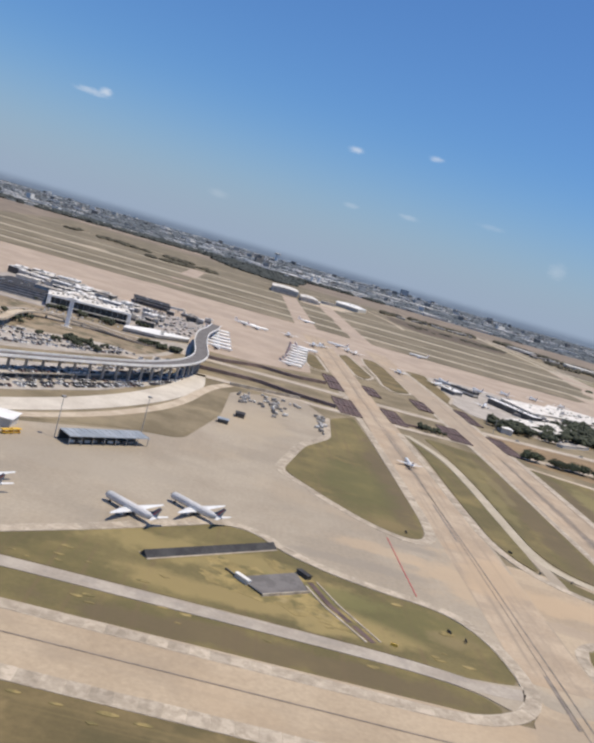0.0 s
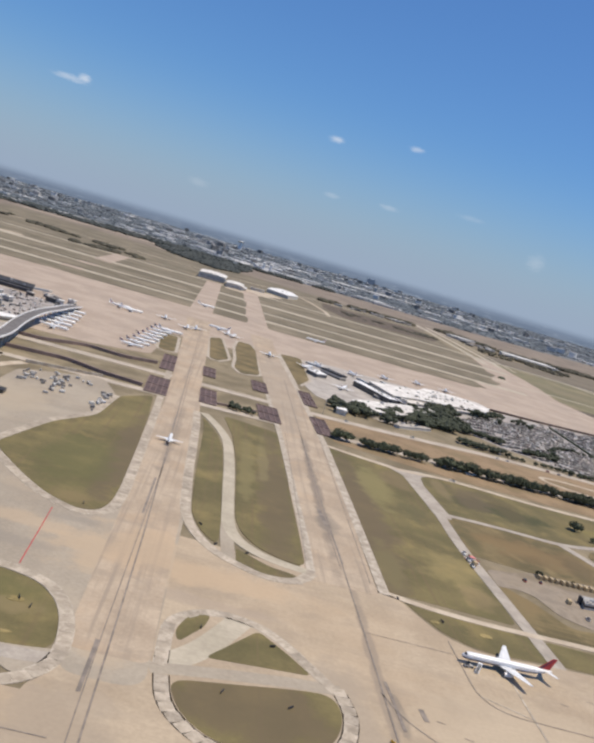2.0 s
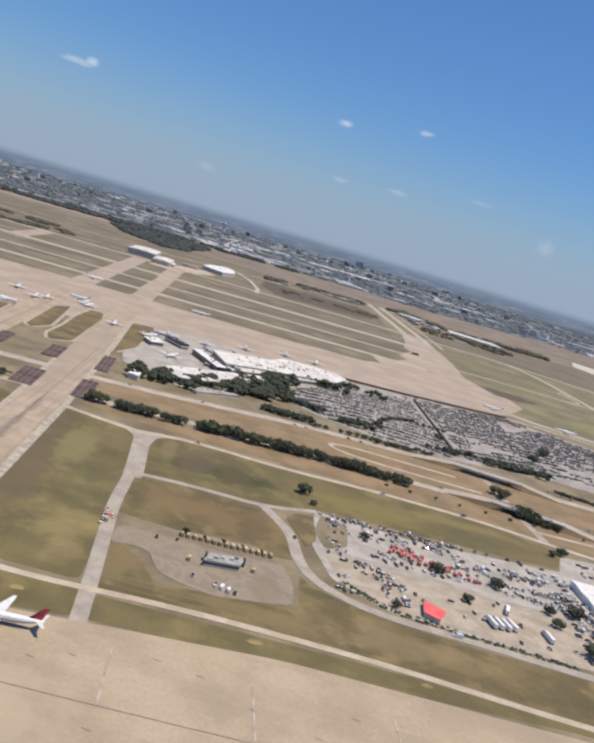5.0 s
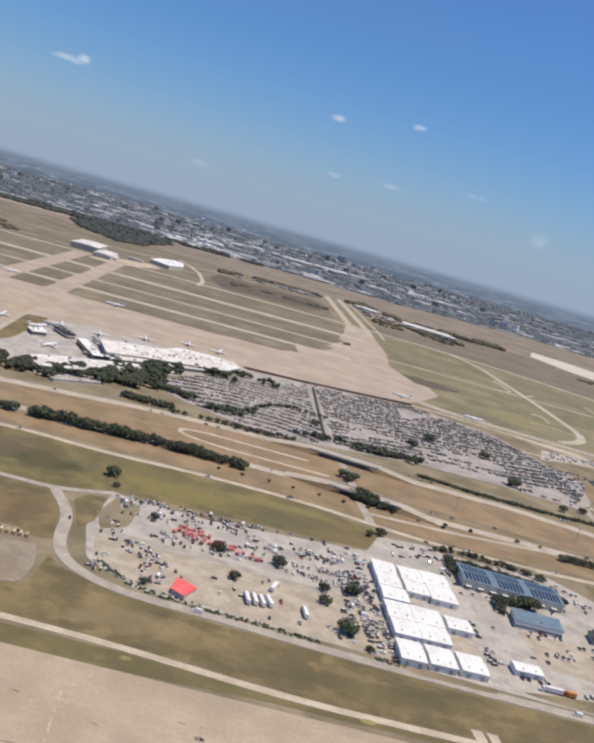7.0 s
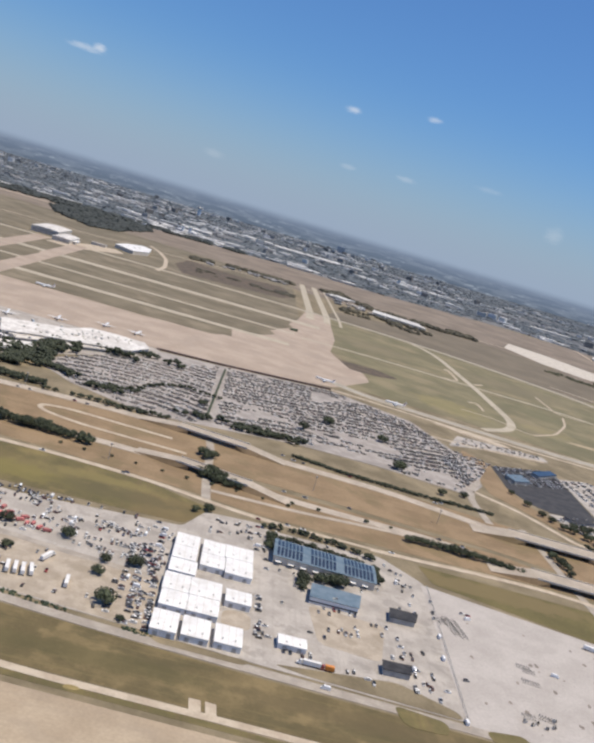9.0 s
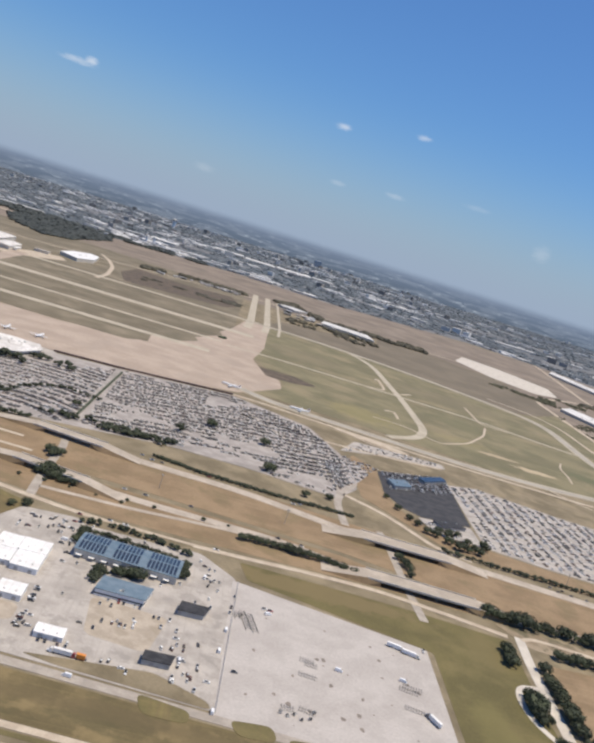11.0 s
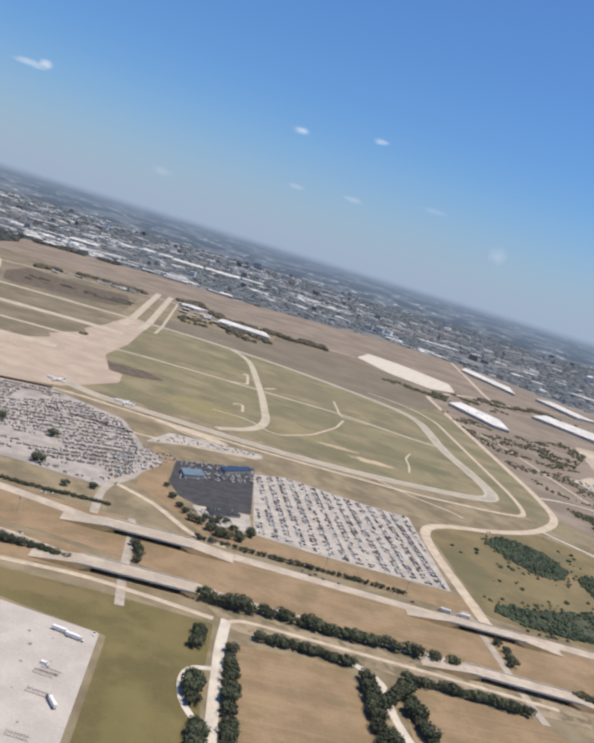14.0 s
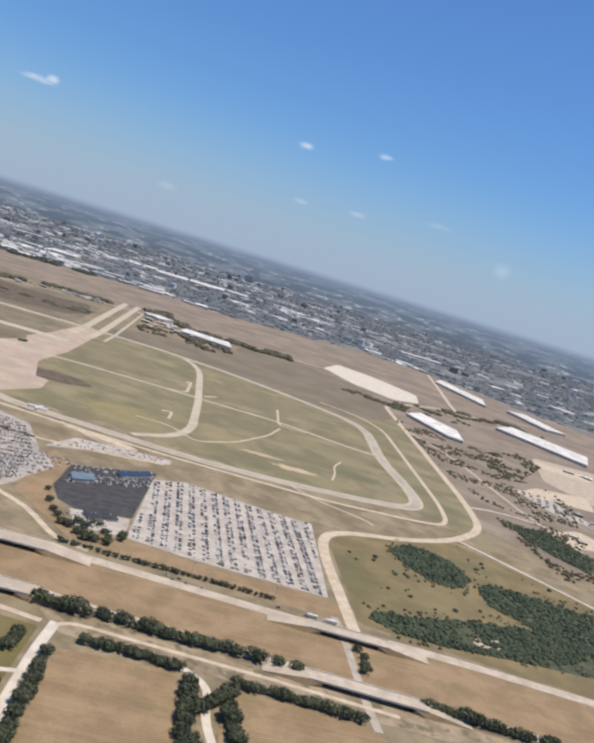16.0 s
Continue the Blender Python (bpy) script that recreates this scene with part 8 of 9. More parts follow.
def groves():
    """The far trees in one mesh: crowns of uneven clumps over a short trunk."""
    verts, faces = [], []
    g = random.Random(12)
    ball = bmesh.new()
    bmesh.ops.create_icosphere(ball, subdivisions=1, radius=1.0)
    ball.verts.index_update()
    unit = [v.co.copy() for v in ball.verts]
    tris = [tuple(v.index for v in f.verts) for f in ball.faces]
    ball.free()
    for x, y, size in LATER:
        w, h = 12.0 * size, 8.0 * size
        for k in range(9):
            a, r = g.random() * 6.283, math.sqrt(g.random()) * w * 0.36
            c = Vector((x + math.cos(a) * r, y + math.sin(a) * r, h * (0.38 + 0.4 * g.random() * (1 - (2 * r / w) ** 2))))
            s = w * g.uniform(0.13, 0.22)
            base = len(verts)
            for p in unit:
                verts.append(c + Vector((p.x * s, p.y * s, p.z * s * 0.8)) * g.uniform(0.75, 1.25))
            faces += [(base + i, base + j, base + l) for i, j, l in tris]
        base = len(verts)
        verts += [Vector((x + dx, y + dy, z)) for z in (-0.2, h * 0.4) for dx, dy in ((-0.3, -0.3), (0.3, -0.3), (0, 0.4))]
        faces += [(base + i, base + (i + 1) % 3, base + 3 + (i + 1) % 3, base + 3 + i) for i in range(3)]
    mesh = bpy.data.meshes.new("grove")
    mesh.from_pydata([tuple(v * U) for v in verts], [], faces)
    mesh.materials.append(M["leaf"])
    tagged(new("grove", mesh), "dark green groves of oaks round the terminals", "trees", kind="stuff")


groves()


def scatter(name, count, area, low, high, material, label, category, seed, flat=0.6, thin=0.0):
    """Uncounted low growth: many uneven clumps in one mesh."""
    g = np.random.default_rng(seed)
    pts = []
    edge = [Vector(p) for p in area]
    xs, ys = [p.x for p in edge], [p.y for p in edge]
    while len(pts) < count:
        x, y = g.uniform(min(xs), max(xs)), g.uniform(min(ys), max(ys))
        inside = False
        for a, b in zip(edge, edge[1:] + edge[:1]):
            if (a.y > y) != (b.y > y) and x < (b.x - a.x) * (y - a.y) / (b.y - a.y) + a.x:
                inside = not inside
        if inside and noise.noise(Vector((x * 0.012, y * 0.012, seed))) > thin:
            pts.append((x, y))
    verts, faces = [], []
    for x, y in pts:
        s = g.uniform(low, high)
        base = len(verts)
        n = 6
        for zf, rf in ((0.0, 0.8), (0.45, 1.0), (0.85, 0.6)):
            for k in range(n):
                a = k * 2 * math.pi / n + zf
                r = s * rf * g.uniform(0.7, 1.2)
                verts.append((x + math.cos(a) * r, y + math.sin(a) * r, s * flat * zf * g.uniform(0.8, 1.2)))
        verts.append((x, y, s * flat * 1.05))
        for ring in range(2):
            for k in range(n):
                faces.append((base + ring * n + k, base + ring * n + (k + 1) % n, base + (ring + 1) * n + (k + 1) % n, base + (ring + 1) * n + k))
        for k in range(n):
            faces.append((base + 2 * n + k, base + 2 * n + (k + 1) % n, base + 3 * n))
    mesh = bpy.data.meshes.new(name)
    mesh.from_pydata((np.array(verts) * U).tolist(), [], faces)
    mesh.materials.append(material)
    return tagged(new(name, mesh), label, category, kind="stuff")


THICKETS = (
    ([(1654, 1164), (1692, 1216), (1732, 1208), (1768, 1176), (1776, 1119), (1745, 1068), (1706, 1065), (1673, 1101)], 900, 22),
    ([(1776, 1085), (1810, 1127), (1875, 1116), (1972, 1097), (2100, 1020), (2220, 930), (2150, 860), (1904, 945), (1837, 969), (1805, 1000), (1776, 1030)], 2600, 23),
    ([(1566, 885), (1588, 912), (1640, 921), (1729, 957), (1809, 975), (1918, 960), (2100, 880), (2200, 815), (2000, 815), (1895, 870), (1725, 862), (1663, 852), (1601, 858)], 2400, 26),
    ([(1996, 1521), (2079, 1559), (2136, 1424), (2075, 1320), (2026, 1387), (1995, 1455)], 700, 27),
)
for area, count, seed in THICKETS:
    # dark sheet fills the gaps between clumps with painted shade
    pad("thicket_floor", area, Z1 + 0.05, M["thicket"], 14, "dark undergrowth below dense scrub, shade put into its colour", "undergrowth")
    scatter("scrub", count, area, 1.6, 4.2, M["woods"], "dense dark green scrub woodland", "scrub", seed, 0.9, -0.45)
for area, count, seed in THICKETS:
    mx, my = sum(p[0] for p in area) / len(area), sum(p[1] for p in area) / len(area)
    scatter("scrub", count // 5, [(mx + (x - mx) * 1.22, my + (y - my) * 1.35) for x, y in area], 1.0, 3.2, M["bush"], "loose bushes round the scrub woodland", "scrub", seed + 40, 0.9, -0.1)
pad("bare_patch", [(1703, 888), (1743, 918), (1760, 905), (1746, 884), (1716, 878)], Z2 + 0.02, M["dirt"], 8, "bare pale clearing in the scrub", "ground")
scatter("scrub", 110, [(1640, 860), (1560, 1130), (1620, 1180), (1800, 1280), (2100, 1030), (2250, 800), (1830, 815)], 1.2, 4.5, M["woods"], "single bushes in a green meadow", "scrub", 25, 0.9, 0.0)
scatter("scrub", 700, [(1970, 1560), (2120, 1540), (2160, 1300), (2300, 1100), (2100, 1100), (1990, 1250)], 2, 5, M["bush"], "scattered olive-brown bushes", "scrub", 3, 0.9, -0.1)
scatter("scrub", 1100, [(1960, 2500), (2200, 2400), (2300, 1900), (2150, 1500), (2000, 1600), (1960, 1900)], 1.8, 4.5, M["bush"], "scattered olive-brown bushes on dry ground", "scrub", 4, 0.8, 0.05)
scatter("scrub", 220, [(500, 3230), (560, 3330), (700, 3420), (930, 3400), (930, 3460), (690, 3480), (500, 3340)], 8, 16, M["brush"], "far line of dark trees", "trees", 5, 0.8)
scatter("scrub", 520, [(1040, 3440), (1060, 3620), (1160, 3690), (1270, 3410), (1470, 3360), (1690, 3370), (1680, 3240), (1470, 3220), (1430, 3250), (1240, 3290), (1120, 3480)], 8, 16, M["brush"], "far line of dark trees", "trees", 6, 0.8)
scatter("scrub", 240, [(525, 506), (560, 481), (600, 474), (735, 459), (735, 464), (602, 480), (562, 487), (530, 512)], 0.5, 1.5, M["woods"], "dark straggling hedge along the storage lot", "hedge", 14, 0.9)
scatter("scrub", 120, [(560, 2830), (915, 2900), (915, 3010), (560, 2960)], 6, 14, M["brush"], "dark brush strip by the far runway", "scrub", 8, 0.35)
scatter("scrub", 130, [(-700, 2950), (-260, 2820), (-230, 2900), (-700, 3100)], 8, 18, M["brush"], "dark brush by the far runway", "scrub", 9, 0.5)
scatter("scrub", 160, [(1070, 2850), (1200, 2900), (1320, 2800), (1430, 2950), (1460, 3090), (1300, 3060), (1090, 3020)], 6, 13, M["brush"], "scattered dark trees round the sheds", "trees", 41, 0.8, 0.0)
scatter("scrub", 1500, [(-1800, 4190), (-560, 4230), (-150, 4260), (160, 4380), (450, 4480), (700, 4420), (680, 4620), (160, 4640), (-400, 4640), (-1800, 4560)], 12, 26, M["belt"], "far dark belt of woods beyond the airfield", "trees", 42, 0.6)
scatter("scrub", 1300, [(-260, 4040), (-120, 3640), (60, 3420), (150, 3560), (215, 4150), (180, 4380), (-60, 4320), (-200, 4280)], 9, 20, M["belt"], "dark wood before the far suburbs", "trees", 44, 0.6, -0.3)
scatter("scrub", 40, [(858, 2045), (885, 2045), (885, 2085), (858, 2085)], 4, 8, M["woods"], "round dark clump of brush", "scrub", 10, 0.6)
scatter("scrub", 260, [(2250, 2100), (2420, 2380), (2380, 2500), (2200, 2330), (2080, 2300), (2060, 2100)], 2.5, 6, M["bush"], "scattered trees on dry ground before warehouses", "trees", 43, 0.8, 0.0)
scatter("scrub", 300, [(1780, 2900), (1950, 2880), (2250, 3050), (2350, 2850), (2100, 2760), (2000, 2700)], 4, 8, M["bush"], "scattered trees behind warehouses", "trees", 12, 0.7, 0.0)
scatter("scrub", 400, [(2286, 2960), (2560, 3160), (2760, 3120), (2700, 3230), (2540, 3270), (2290, 3090)], 6, 12, M["brush"], "dark belt of trees behind warehouses", "trees", 13, 0.7)

# ---- packed car parks ----
def parked(name, spots, label, seed, colours="parked"):
    """Cars too many to count, one mesh: a bevelled hull and a glazed cabin each."""
    g = np.random.default_rng(seed)
    verts, faces, mats = [], [], []
    for x, y, a, *level in spots:
        lift = 0.2 + (level[0] if level else 0)
        c, s = math.cos(a), math.sin(a)
        k = g.uniform(0.92, 1.12)
        tall = g.uniform(0.9, 1.35)
        for pts, mi in ((((-2.3, 0.85, 0.3), (2.3, 0.85, 0.3), (2.15, 0.8, 1.0 * tall), (-2.2, 0.8, 1.0 * tall)), 0), (((-1.7, 0.75, 1.0 * tall), (1.1, 0.75, 1.0 * tall), (0.4, 0.6, 1.5 * tall), (-1.3, 0.6, 1.5 * tall)), 1)):
            base = len(verts)
            for sy in (-1, 1):
                for px, py, pz in pts:
                    px, py = px * k, py * sy * k
                    verts.append((x + px * c - py * s, y + px * s + py * c, lift + pz))
            for f in ((0, 1, 2, 3), (7, 6, 5, 4), (3, 2, 6, 7), (0, 3, 7, 4), (1, 5, 6, 2)):
                faces.append(tuple(base + i for i in f))
                mats.append(mi if not (mi == 1 and f == (3, 2, 6, 7)) else 0)
    mesh = bpy.data.meshes.new(name)
    mesh.from_pydata((np.array(verts) * U).tolist(), [], faces)
    mesh.materials.append(M[colours])
    mesh.materials.append(M["parkglass"])
    mesh.polygons.foreach_set("material_index", mats)
    return tagged(new(name, mesh), label, "cars", kind="stuff")


def rows_in(area, along, row_gap, car_gap, turn, fill, seed, skip=None):
    g = random.Random(seed)
    c, s = math.cos(radians(along)), math.sin(radians(along))
    out, reach = [], 420
    cx, cy = sum(p[0] for p in area) / len(area), sum(p[1] for p in area) / len(area)
    v, pair = -reach, 0
    while v < reach:
        u = -reach
        dense = fill * g.uniform(0.45, 1.15)
        while u < reach:
            x, y = cx + u * c - v * s, cy + u * s + v * c
            if g.random() < dense and inside(x, y, area) and not (skip and skip(x, y)):
                out.append((x + g.uniform(-0.5, 0.5), y + g.uniform(-0.7, 0.7), radians(along + turn + g.uniform(-4, 4)) + (math.pi if g.random() < 0.5 else 0)))
            u += car_gap
        pair ^= 1
        v += 5.4 if pair else row_gap
    return out


def bent_rows(area, centre, first, last, gap, fill, seed, skip=None):
    """Rows of cars bent round a centre."""
    g, out, r, pair = random.Random(seed), [], first, 0
    while r < last:
        n = int(2 * math.pi * r / 2.8)
        dense = fill * g.uniform(0.7, 1.15)
        for k in range(n):
            a = 2 * math.pi * k / n
            x, y = centre[0] + math.cos(a) * r, centre[1] + math.sin(a) * r
            if g.random() < dense and inside(x, y, area) and not (skip and skip(x, y)):
                out.append((x, y, a + (math.pi if g.random() < 0.5 else 0)))
        pair ^= 1
        r += 5.4 if pair else gap
    return out


parked("parked_cars", bent_rows([(520, 1130), (515, 1060), (562, 1002), (604, 985), (658, 956), (728, 974), (726, 1340), (640, 1245), (583, 1235)], (640, 900), 60, 460, 15.5, 0.9, 1, lambda x, y: noise.noise(Vector((x * 0.02, y * 0.02, 4))) < -0.38) + rows_in([(742, 980), (857, 1002), (957, 1000), (1060, 985), (1100, 1045), (1098, 1195), (1055, 1320), (925, 1395), (742, 1348)], 18, 12.5, 2.75, 90, 0.88, 11, lambda x, y: noise.noise(Vector((x * 0.016, y * 0.016, 9))) < -0.34 or abs((y - 1131) + 0.44 * (x - 755)) < 9 or (y < 1034 and 870 < x < 970)), "hundreds of parked cars in long rows", 21, "longstay")
EXTRA = []
lot_random = random.Random(91)
for x0, x1, y0, y1, n, low in ((522, 600, 560, 640, 130, -0.05), (600, 735, 560, 640, 230, -0.1), (755, 795, 646, 690, 16, -0.3), (800, 935, 470, 560, 110, 0.0), (800, 940, 585, 690, 60, 0.0), (525, 575, 495, 550, 110, -0.1), (575, 735, 475, 550, 70, 0.12)):
    while n:
        x, y = lot_random.uniform(x0, x1), lot_random.uniform(y0, y1)
        if noise.noise(Vector((x * 0.03, y * 0.05, 3))) > low and not (840 < x < 884 and 560 < y < 660) and not (814 < x < 902 and 606 < y < 655):
            EXTRA.append((x, y, radians(lot_random.choice((85, 92, 5, 95)) + lot_random.uniform(-8, 8))))
        n -= 1
EXTRA += rows_in([(700, 470), (729, 466), (727, 592), (700, 590)], 92, 8.0, 3.1, 90, 0.75, 61) + rows_in([(660, 562), (712, 552), (712, 594), (660, 592)], 3, 13, 3.4, 90, 0.5, 62)
parked("parked_cars", EXTRA, "scattered small cars and plant in the storage lots", 27)
parked("parked_cars", rows_in([(1270, 945), (1346, 930), (1518, 917), (1527, 1185), (1462, 1190), (1335, 1226), (1283, 1198)], 92, 12.5, 3.0, 90, 0.62, 2), "hundreds of parked cars in straight rows", 22)
parked("parked_cars", rows_in([(-122, 962), (-64, 972), (-54, 1170), (-140, 1195), (-108, 1100)], 45, 13, 4.0, 90, 0.3, 33) + rows_in([(-330, 1000), (-300, 1040), (-262, 1100), (-330, 1060)], 30, 12, 4.0, 90, 0.3, 34) + rows_in([(-215, 892), (-130, 918), (-135, 930), (-216, 925)], 13, 9, 4.0, 90, 0.4, 35), "vehicles parked in the terminal court", 36)
parked("parked_cars", DECK_CARS, "parked cars on the levels of an open deck", 23)
parked("parked_cars", rows_in([(-215, 650), (-150, 696), (-88, 778), (-120, 792), (-225, 735)], 45, 12, 2.8, 90, 0.6, 4), "parked cars inside the terminal loop", 24)
parked("parked_cars", rows_in([(1165, 1090), (1235, 1130), (1275, 1150), (1278, 1235), (1165, 1170)], 30, 9, 2.9, 90, 0.6, 5) + rows_in([(1180, 960), (1225, 925), (1255, 945), (1225, 1000), (1190, 990)], 30, 12, 2.9, 90, 0.4, 6), "parked cars on a dark asphalt lot", 25)
parked("parked_cars", rows_in([(1068, 1130), (1106, 1196), (1160, 1180), (1112, 1070), (1084, 1010)], 18, 12, 3.0, 90, 0.6, 63) + rows_in([(1115, 1240), (1200, 1290), (1290, 1310), (1290, 1330), (1150, 1310)], 10, 12, 3.0, 90, 0.4, 7) + rows_in([(2155, 1915), (2230, 1925), (2290, 1710), (2190, 1765)], 70, 14, 4.0, 90, 0.5, 8) + rows_in([(430, 1030), (350, 1000), (385, 962), (438, 1000)], 14, 12, 3, 90, 0.3, 9), "parked vehicles on pale ground", 26)
pad("lot", [(1105, 1230), (1200, 1285), (1300, 1305), (1300, 1335), (1140, 1320)], Z2 - 0.02, M["lot"], 8, "pale gravel lot beside the taxiway", "parking lot")
block("blue_canopy", [(1165, 1120), (1195, 1140), (1200, 1112), (1172, 1095)], 5, M["greywall"], M["bluemetal"], "blue metal canopy on the dark lot", "canopy", 0.5, 2)
block("blue_canopy", [(1225, 1180), (1270, 1222), (1275, 1205), (1232, 1165)], 5, M["greywall"], M["solar"], "dark solar canopy on the lot", "canopy", 0.5, 0)
block("dark_shed", [(1205, 985), (1240, 1005), (1250, 985), (1215, 968)], 4, M["greywall"], M["darkroof"], "dark-roofed workshop between trees", "shed", 0.5, 3)
low_wall("dark_hedge", [(730, 1020), (738, 1330)], 2.5, 3.0, M["leaf"], "dark hedge between two car parks", "hedge")
low_wall("dark_hedge", [(620, 1345), (731, 1362), (925, 1412)], 3.0, 3.5, M["grate"], "dark fence line between car park and apron", "fence")

for pts in ([(2090, 1560), (2130, 1490), (2260, 1530), (2200, 1640)], [(2140, 1880), (2370, 1900), (2420, 2060), (2250, 2010)], [(2420, 2460), (2630, 2450), (2560, 2330), (2400, 2360)], [(1706, 886), (1750, 884), (1738, 918), (1715, 905)], [(-570, 2234), (-436, 2301), (-400, 2270), (-540, 2200)], [(1100, 1376), (1215, 1332), (1250, 1340), (1180, 1382)]):
    pad("dirt_patch", pts, Z2 + 0.03, M["paleroad"], 18, "bare pale gravel ground", "ground")
scatter("scrub", 260, [(-340, 2540), (-180, 2660), (-120, 2720), (-180, 2760), (-360, 2640)], 7, 15, M["brush"], "dark brush beside the far runway", "scrub", 24, 0.6)

# ---- far warehouses, towers and suburbs ----
for pts, h in (([(1225, 3120), (1245, 3230), (1420, 3190), (1428, 3050)], 10), ([(1060, 3400), (1120, 3450), (1190, 3390), (1130, 3330)], 9), ([(2036, 2660), (2112, 2760), (2196, 2590), (2162, 2400), (2118, 2420)], 9), ([(2470, 2960), (2590, 3110), (2800, 2850), (2700, 2640)], 10), ([(2545, 4130), (2625, 4300), (2725, 3880), (2660, 3640)], 10), ([(2790, 3700), (2900, 3760), (2960, 3400), (2860, 3380)], 11)):
    block("warehouse", pts, h, M["cream"], M["farroof"], "long warehouse with a bright white roof", "warehouse", 1.0, 6, ((1.0, 3.0, M["greywall"]),), seed=int(h * pts[0][0]), group="white-roofed warehouses")


roofscape([(2100, 1510), (2250, 1500), (2420, 1880), (2330, 1900), (2180, 1640)], 16, 3, 6, 12, "shed")
roofscape([(1075, 3020), (1240, 3080), (1440, 3190), (1450, 3290), (1260, 3330), (1090, 3440)], 34, 4, 8, 15, "shed")
roofscape([(560, 3290), (690, 3400), (920, 3390), (925, 3330), (700, 3330), (570, 3230)], 26, 4, 7, 13, "shed")
roofscape([(2480, 2400), (2760, 2600), (2820, 2500), (2560, 2320)], 8, 4, 8, 20, "shed")


def tower(x, y, height, width, label, head=True):
    ob = thing("tower", label, "tower", spot(x, y))
    bm = bmesh.new()
    tube(bm, (0, 0, -0.5), (0, 0, height * 0.78), width * 0.32, width * 0.26, 10)
    part("shaft", bm, M["white"], ob)
    bm = bmesh.new()
    tube(bm, (0, 0, height * 0.78), (0, 0, height * 0.9), width * 0.45, width * 0.62, 10)
    part("cabin", bm, M["white"], ob)
    if head:
        bm = bmesh.new()
        tube(bm, (0, 0, height * 0.9), (0, 0, height * 0.96), width * 0.6, width * 0.5, 10)
        part("glass_ring", bm, M["glass"], ob)
    bm = bmesh.new()
    tube(bm, (0, 0, height * 0.9 if not head else height * 0.96), (0, 0, height), width * 0.5, width * 0.2, 10)
    part("cap", bm, M["white"], ob)


tower(95, 8540, 92, 60, "distant white control tower among suburbs")
tower(292, 4960, 44, 24, "distant white tower beside a twin", False)
tower(334, 4985, 44, 24, "distant white tower beside a twin", False)
tower(4500, 6650, 60, 50, "distant white water tower over suburbs", False)
block("office_tower", rect(1700, 1790, 10200, 10300), 75, M["greymetal"], M["greymetal"], "distant grey office tower on the plain", "office tower", 1)
pad("suburb_street", [(-3000, 5600), (3500, 6100), (3500, 6130), (-3000, 5630)], 0.3, M["lot"], 20, "distant pale street through suburbs", "road")
pad("suburb_street", [(-3000, 7800), (4500, 8600), (4500, 8640), (-3000, 7840)], 0.3, M["lot"], 20, "distant pale street through suburbs", "road")


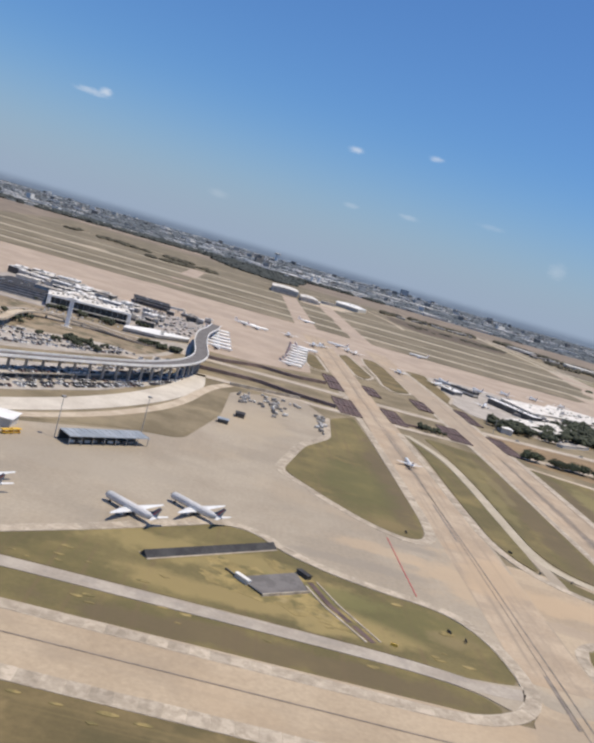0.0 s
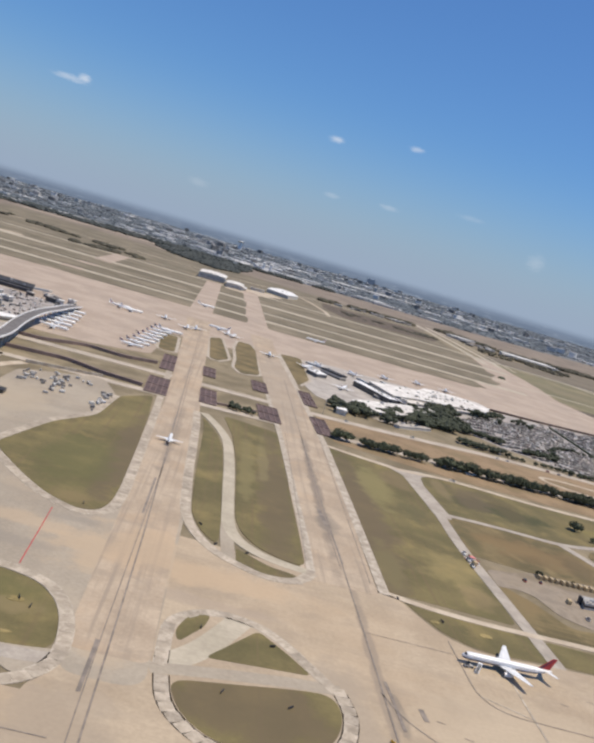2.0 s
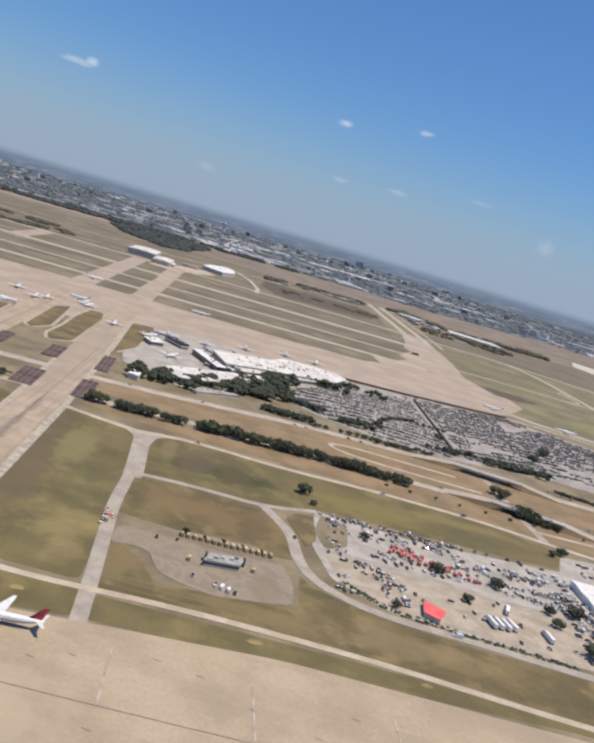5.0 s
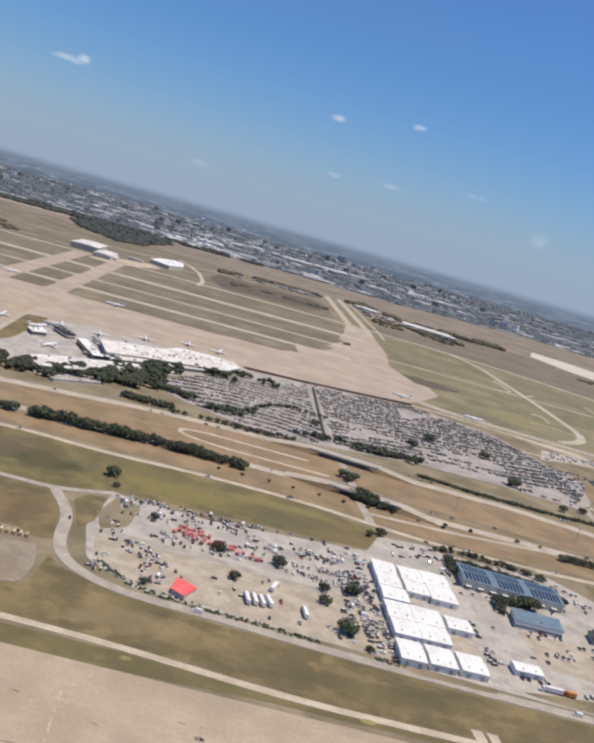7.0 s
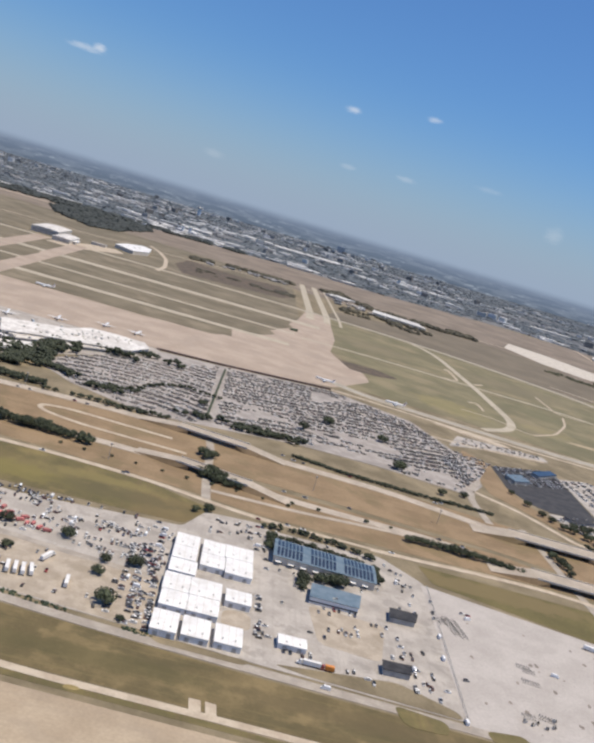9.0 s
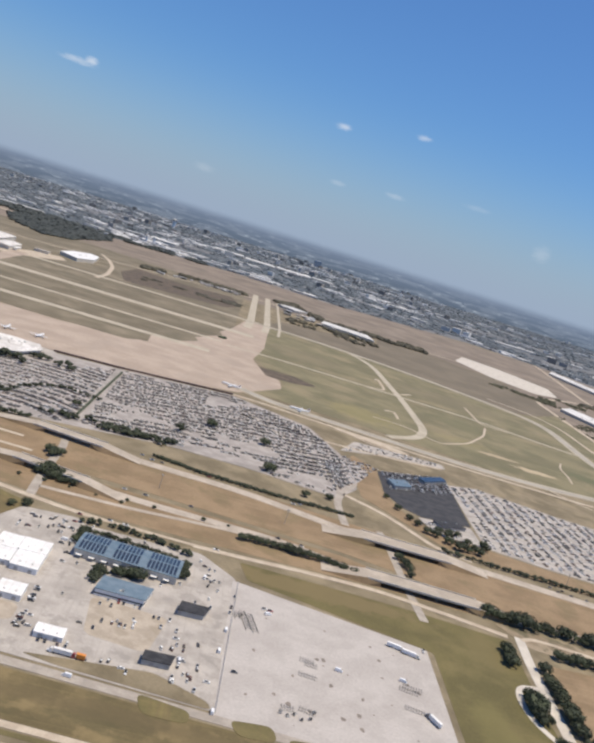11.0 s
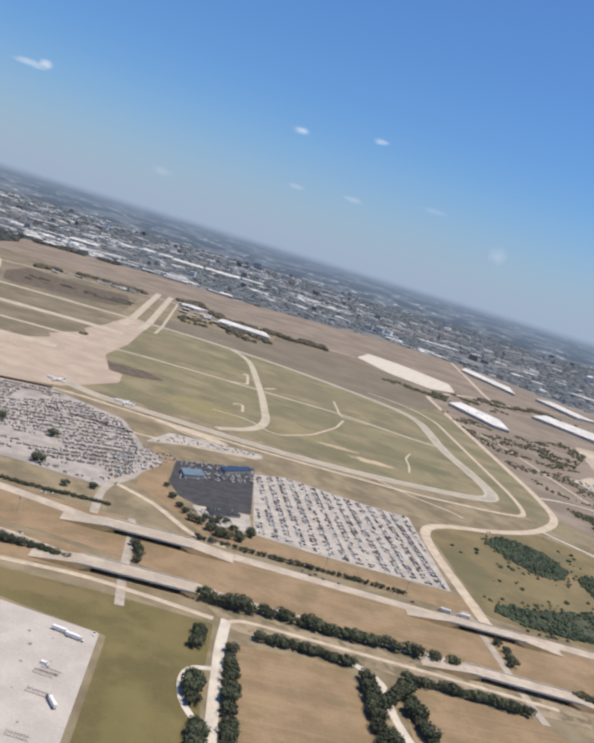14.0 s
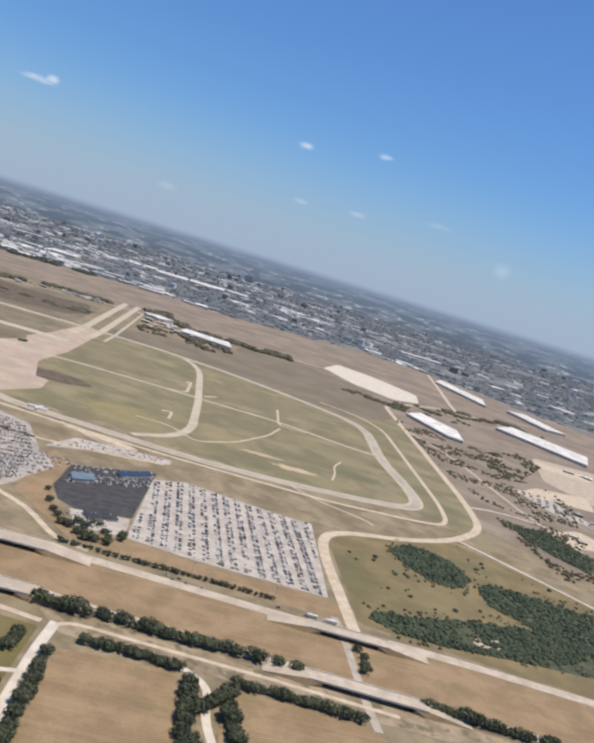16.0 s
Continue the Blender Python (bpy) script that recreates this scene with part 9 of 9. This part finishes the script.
def suburbs():
    g = np.random.default_rng(77)

    def rise(x):
        return np.interp(x, [-6000, -1000, 0, 450, 900, 1400, 1800, 2300, 2700, 3100, 9000], [4100, 4250, 4400, 4550, 4620, 4480, 4600, 4700, 4480, 3900, 3500])

    def boxes(name, count, low, high, tall, near, far, material, label, category, clump, edge=0.0):
        x = g.uniform(-4500, 7500, count * 4)
        y = near + (far - near) * g.uniform(0, 1, count * 4) ** 1.3
        keep = (y > rise(x) + 20) & (g.uniform(0, 1, count * 4) > np.interp(x, [1800, 3600], [0.0, 0.7]))
        if clump is not None:
            keep &= np.array([noise.noise(Vector((a * 0.0016, b * 0.0016, clump))) + 0.5 * noise.noise(Vector((a * 0.006, b * 0.006, clump))) > edge for a, b in zip(x, y)])
        x, y = x[keep][:count], y[keep][:count]
        n = len(x)
        w, d, h = g.uniform(low, high, n), g.uniform(low, high, n) * 0.7, g.uniform(tall * 0.6, tall * 1.4, n)
        corner = np.array([(-1, -1, 0), (1, -1, 0), (1, 1, 0), (-1, 1, 0), (-1, -1, 1), (1, -1, 1), (1, 1, 1), (-1, 1, 1)], float)
        v = corner[None] * np.stack([w / 2, d / 2, h], 1)[:, None, :]
        a = g.choice([0.0, 0.35, -0.5, 1.2], n) + g.uniform(-0.15, 0.15, n)
        c, s = np.cos(a)[:, None], np.sin(a)[:, None]
        v[:, :, 0], v[:, :, 1] = v[:, :, 0] * c - v[:, :, 1] * s, v[:, :, 0] * s + v[:, :, 1] * c
        v[:, :, 0] += x[:, None]
        v[:, :, 1] += y[:, None]
        f = np.array([(4, 5, 6, 7), (0, 1, 5, 4), (1, 2, 6, 5), (2, 3, 7, 6), (3, 0, 4, 7)])[None] + 8 * np.arange(n)[:, None, None]
        mesh = bpy.data.meshes.new(name)
        mesh.from_pydata((v.reshape(-1, 3) * U).tolist(), [], f.reshape(-1, 4).tolist())
        mesh.materials.append(material)
        tagged(new(name, mesh), label, category, kind="stuff")

    def clumps(name, count, low, high, tall, material, label, clump):
        x = g.uniform(-4500, 7500, count * 3)
        y = 3500 + 7700 * g.uniform(0, 1, count * 3) ** 1.2
        keep = (y > rise(x)) & np.array([noise.noise(Vector((a * 0.0016, b * 0.0016, clump))) < 0.22 for a, b in zip(x, y)])
        x, y = x[keep][:count], y[keep][:count]
        n = len(x)
        r, h = g.uniform(low, high, n), g.uniform(tall * 0.6, tall * 1.3, n)
        k = np.arange(6) * math.pi / 3
        ring = np.stack([np.cos(k), np.sin(k), np.full(6, 0.0)], 1)
        mid = np.stack([np.cos(k + 0.4) * 0.75, np.sin(k + 0.4) * 0.75, np.full(6, 0.75)], 1)
        one = np.concatenate([ring, mid, [[0, 0, 1.05]]])
        v = one[None] * np.stack([r, r * 0.8, h], 1)[:, None, :] * g.uniform(0.75, 1.25, (n, 13, 1))
        v[:, :, 0] += x[:, None]
        v[:, :, 1] += y[:, None]
        quads = [(a, (a + 1) % 6, 6 + (a + 1) % 6, 6 + a) for a in range(6)]
        tris = [(6 + a, 6 + (a + 1) % 6, 12) for a in range(6)]
        faces = []
        for b in range(n):
            faces += [tuple(13 * b + i for i in f) for f in quads] + [tuple(13 * b + i for i in f) for f in tris]
        mesh = bpy.data.meshes.new(name)
        mesh.from_pydata((v.reshape(-1, 3) * U).tolist(), [], faces)
        mesh.materials.append(material)
        tagged(new(name, mesh), label, "trees", kind="stuff")

    boxes("suburb_houses", 3000, 12, 28, 6, 3600, 11000, M["cityroof"], "distant suburban houses with pale and grey roofs", "houses", 7.0, 0.1)
    boxes("suburb_warehouses", 760, 36, 120, 9, 4300, 11000, M["farroof"], "distant warehouses with pale flat roofs", "warehouses", 3.0, 0.06)
    boxes("suburb_blocks", 160, 30, 60, 26, 5200, 11000, M["cityroof"], "distant apartment and office blocks", "buildings", 5.0)
    clumps("suburb_trees", 24000, 16, 42, 7, M["farwoods"], "distant dark woods between houses, haze in their bluish colour", 7.0)


suburbs()
for x0, x1, y0, y1 in ((500, 620, 4650, 4700), (650, 770, 4690, 4740), (800, 900, 4640, 4690), (925, 1060, 4570, 4620), (1180, 1300, 4520, 4560), (620, 860, 6700, 6900), (880, 1120, 6500, 6760), (1140, 1420, 6560, 6820), (1450, 1620, 6700, 6860), (250, 430, 5420, 5640), (450, 640, 4930, 4980), (690, 800, 4900, 4950), (860, 1040, 4800, 4850), (-900, -600, 4500, 4560), (-500, -250, 4650, 4700), (-1300, -1000, 4350, 4420), (100, 260, 5400, 5460), (2000, 2300, 6200, 6280), (2700, 3000, 5600, 5700)):
    block("warehouse", rect(x0, x1, y0, y1), 11, M["cream"], M["farroof"], "distant long warehouse with a bright white roof", "warehouse", 1.0, 0, group="white-roofed warehouses")


# ---- slabs of the worn concrete shoulders ----
def slabs(pts, width, z, r, closed=False, piece=7.0, seed=1):
    """Concrete slabs laid end to end along a shoulder, each a piece of its own on one shared mesh."""
    base = strip("shoulder", pts, width + 0.6, z - 0.04, M["shoulder"], r, "cracked concrete shoulder of loose slabs", "pavement", closed=closed)
    g = random.Random(seed)
    pts = list(pts) + [pts[0]] if closed else pts
    for p, d in along(pts, piece, r):
        q = p + d * piece / 2
        ob = tagged(new("slab", SLAB))
        ob.parent = base
        ob.matrix_basis = spot(q.x, q.y, z + g.uniform(0, 0.05), math.degrees(math.atan2(d.y, d.x)) + g.uniform(-0.8, 0.8)) @ Matrix.Diagonal((piece - 0.1 - g.uniform(0, 0.12), width * g.uniform(0.92, 1.0), 1, 1))


def slab_mesh():
    bm = bmesh.new()
    box(bm, -0.5, 0.5, -0.5, 0.5, -0.25, 0)
    bmesh.ops.bevel(bm, geom=[e for e in bm.edges if abs(e.verts[0].co.z) < 0.01 and abs(e.verts[1].co.z) < 0.01], offset=0.02, segments=1, affect="EDGES")
    mesh = bpy.data.meshes.new("slab")
    bm.to_mesh(mesh)
    bm.free()
    mesh.transform(Matrix.Scale(U, 4))
    mesh.materials.append(M["slab"])
    return mesh


SLAB = slab_mesh()
slabs(TAXI_SHOULDER, 6.0, Z3 + 0.1, 12, seed=1)
slabs([(-60, 214), (150, 213)], 7.4, Z3 + 0.02, 2, seed=2)
slabs([(93, 722), (88, 640), (64, 588), (46, 507), (54, 494), (74, 466), (95, 441), (117, 427.5), (130, 432), (136.5, 447), (137.5, 480), (135, 573), (131, 700), (127, 797), (121, 960)], 6.0, Z3 + 0.12, 12, piece=8.0, seed=3)
slabs([(165, 745), (168, 690), (172, 545), (175.5, 470), (182.5, 442), (195, 420), (210, 409), (224, 402), (241, 405.5), (249, 419)], 6.2, Z3 + 0.12, 14, piece=8.0, seed=5)
slabs([(180, 292), (179.5, 322), (182, 333), (190, 342.5), (202, 349), (219, 346), (232, 334), (243, 317), (251, 305)], 5.6, Z4 - 0.03, 8, piece=6.0, seed=6)
slabs([(181, 286), (183, 270), (189, 259), (199, 249.5), (218, 245), (241, 251), (253, 266), (257.5, 287), (254, 303)], 6.2, Z4 - 0.04, 9, piece=6.0, seed=7)
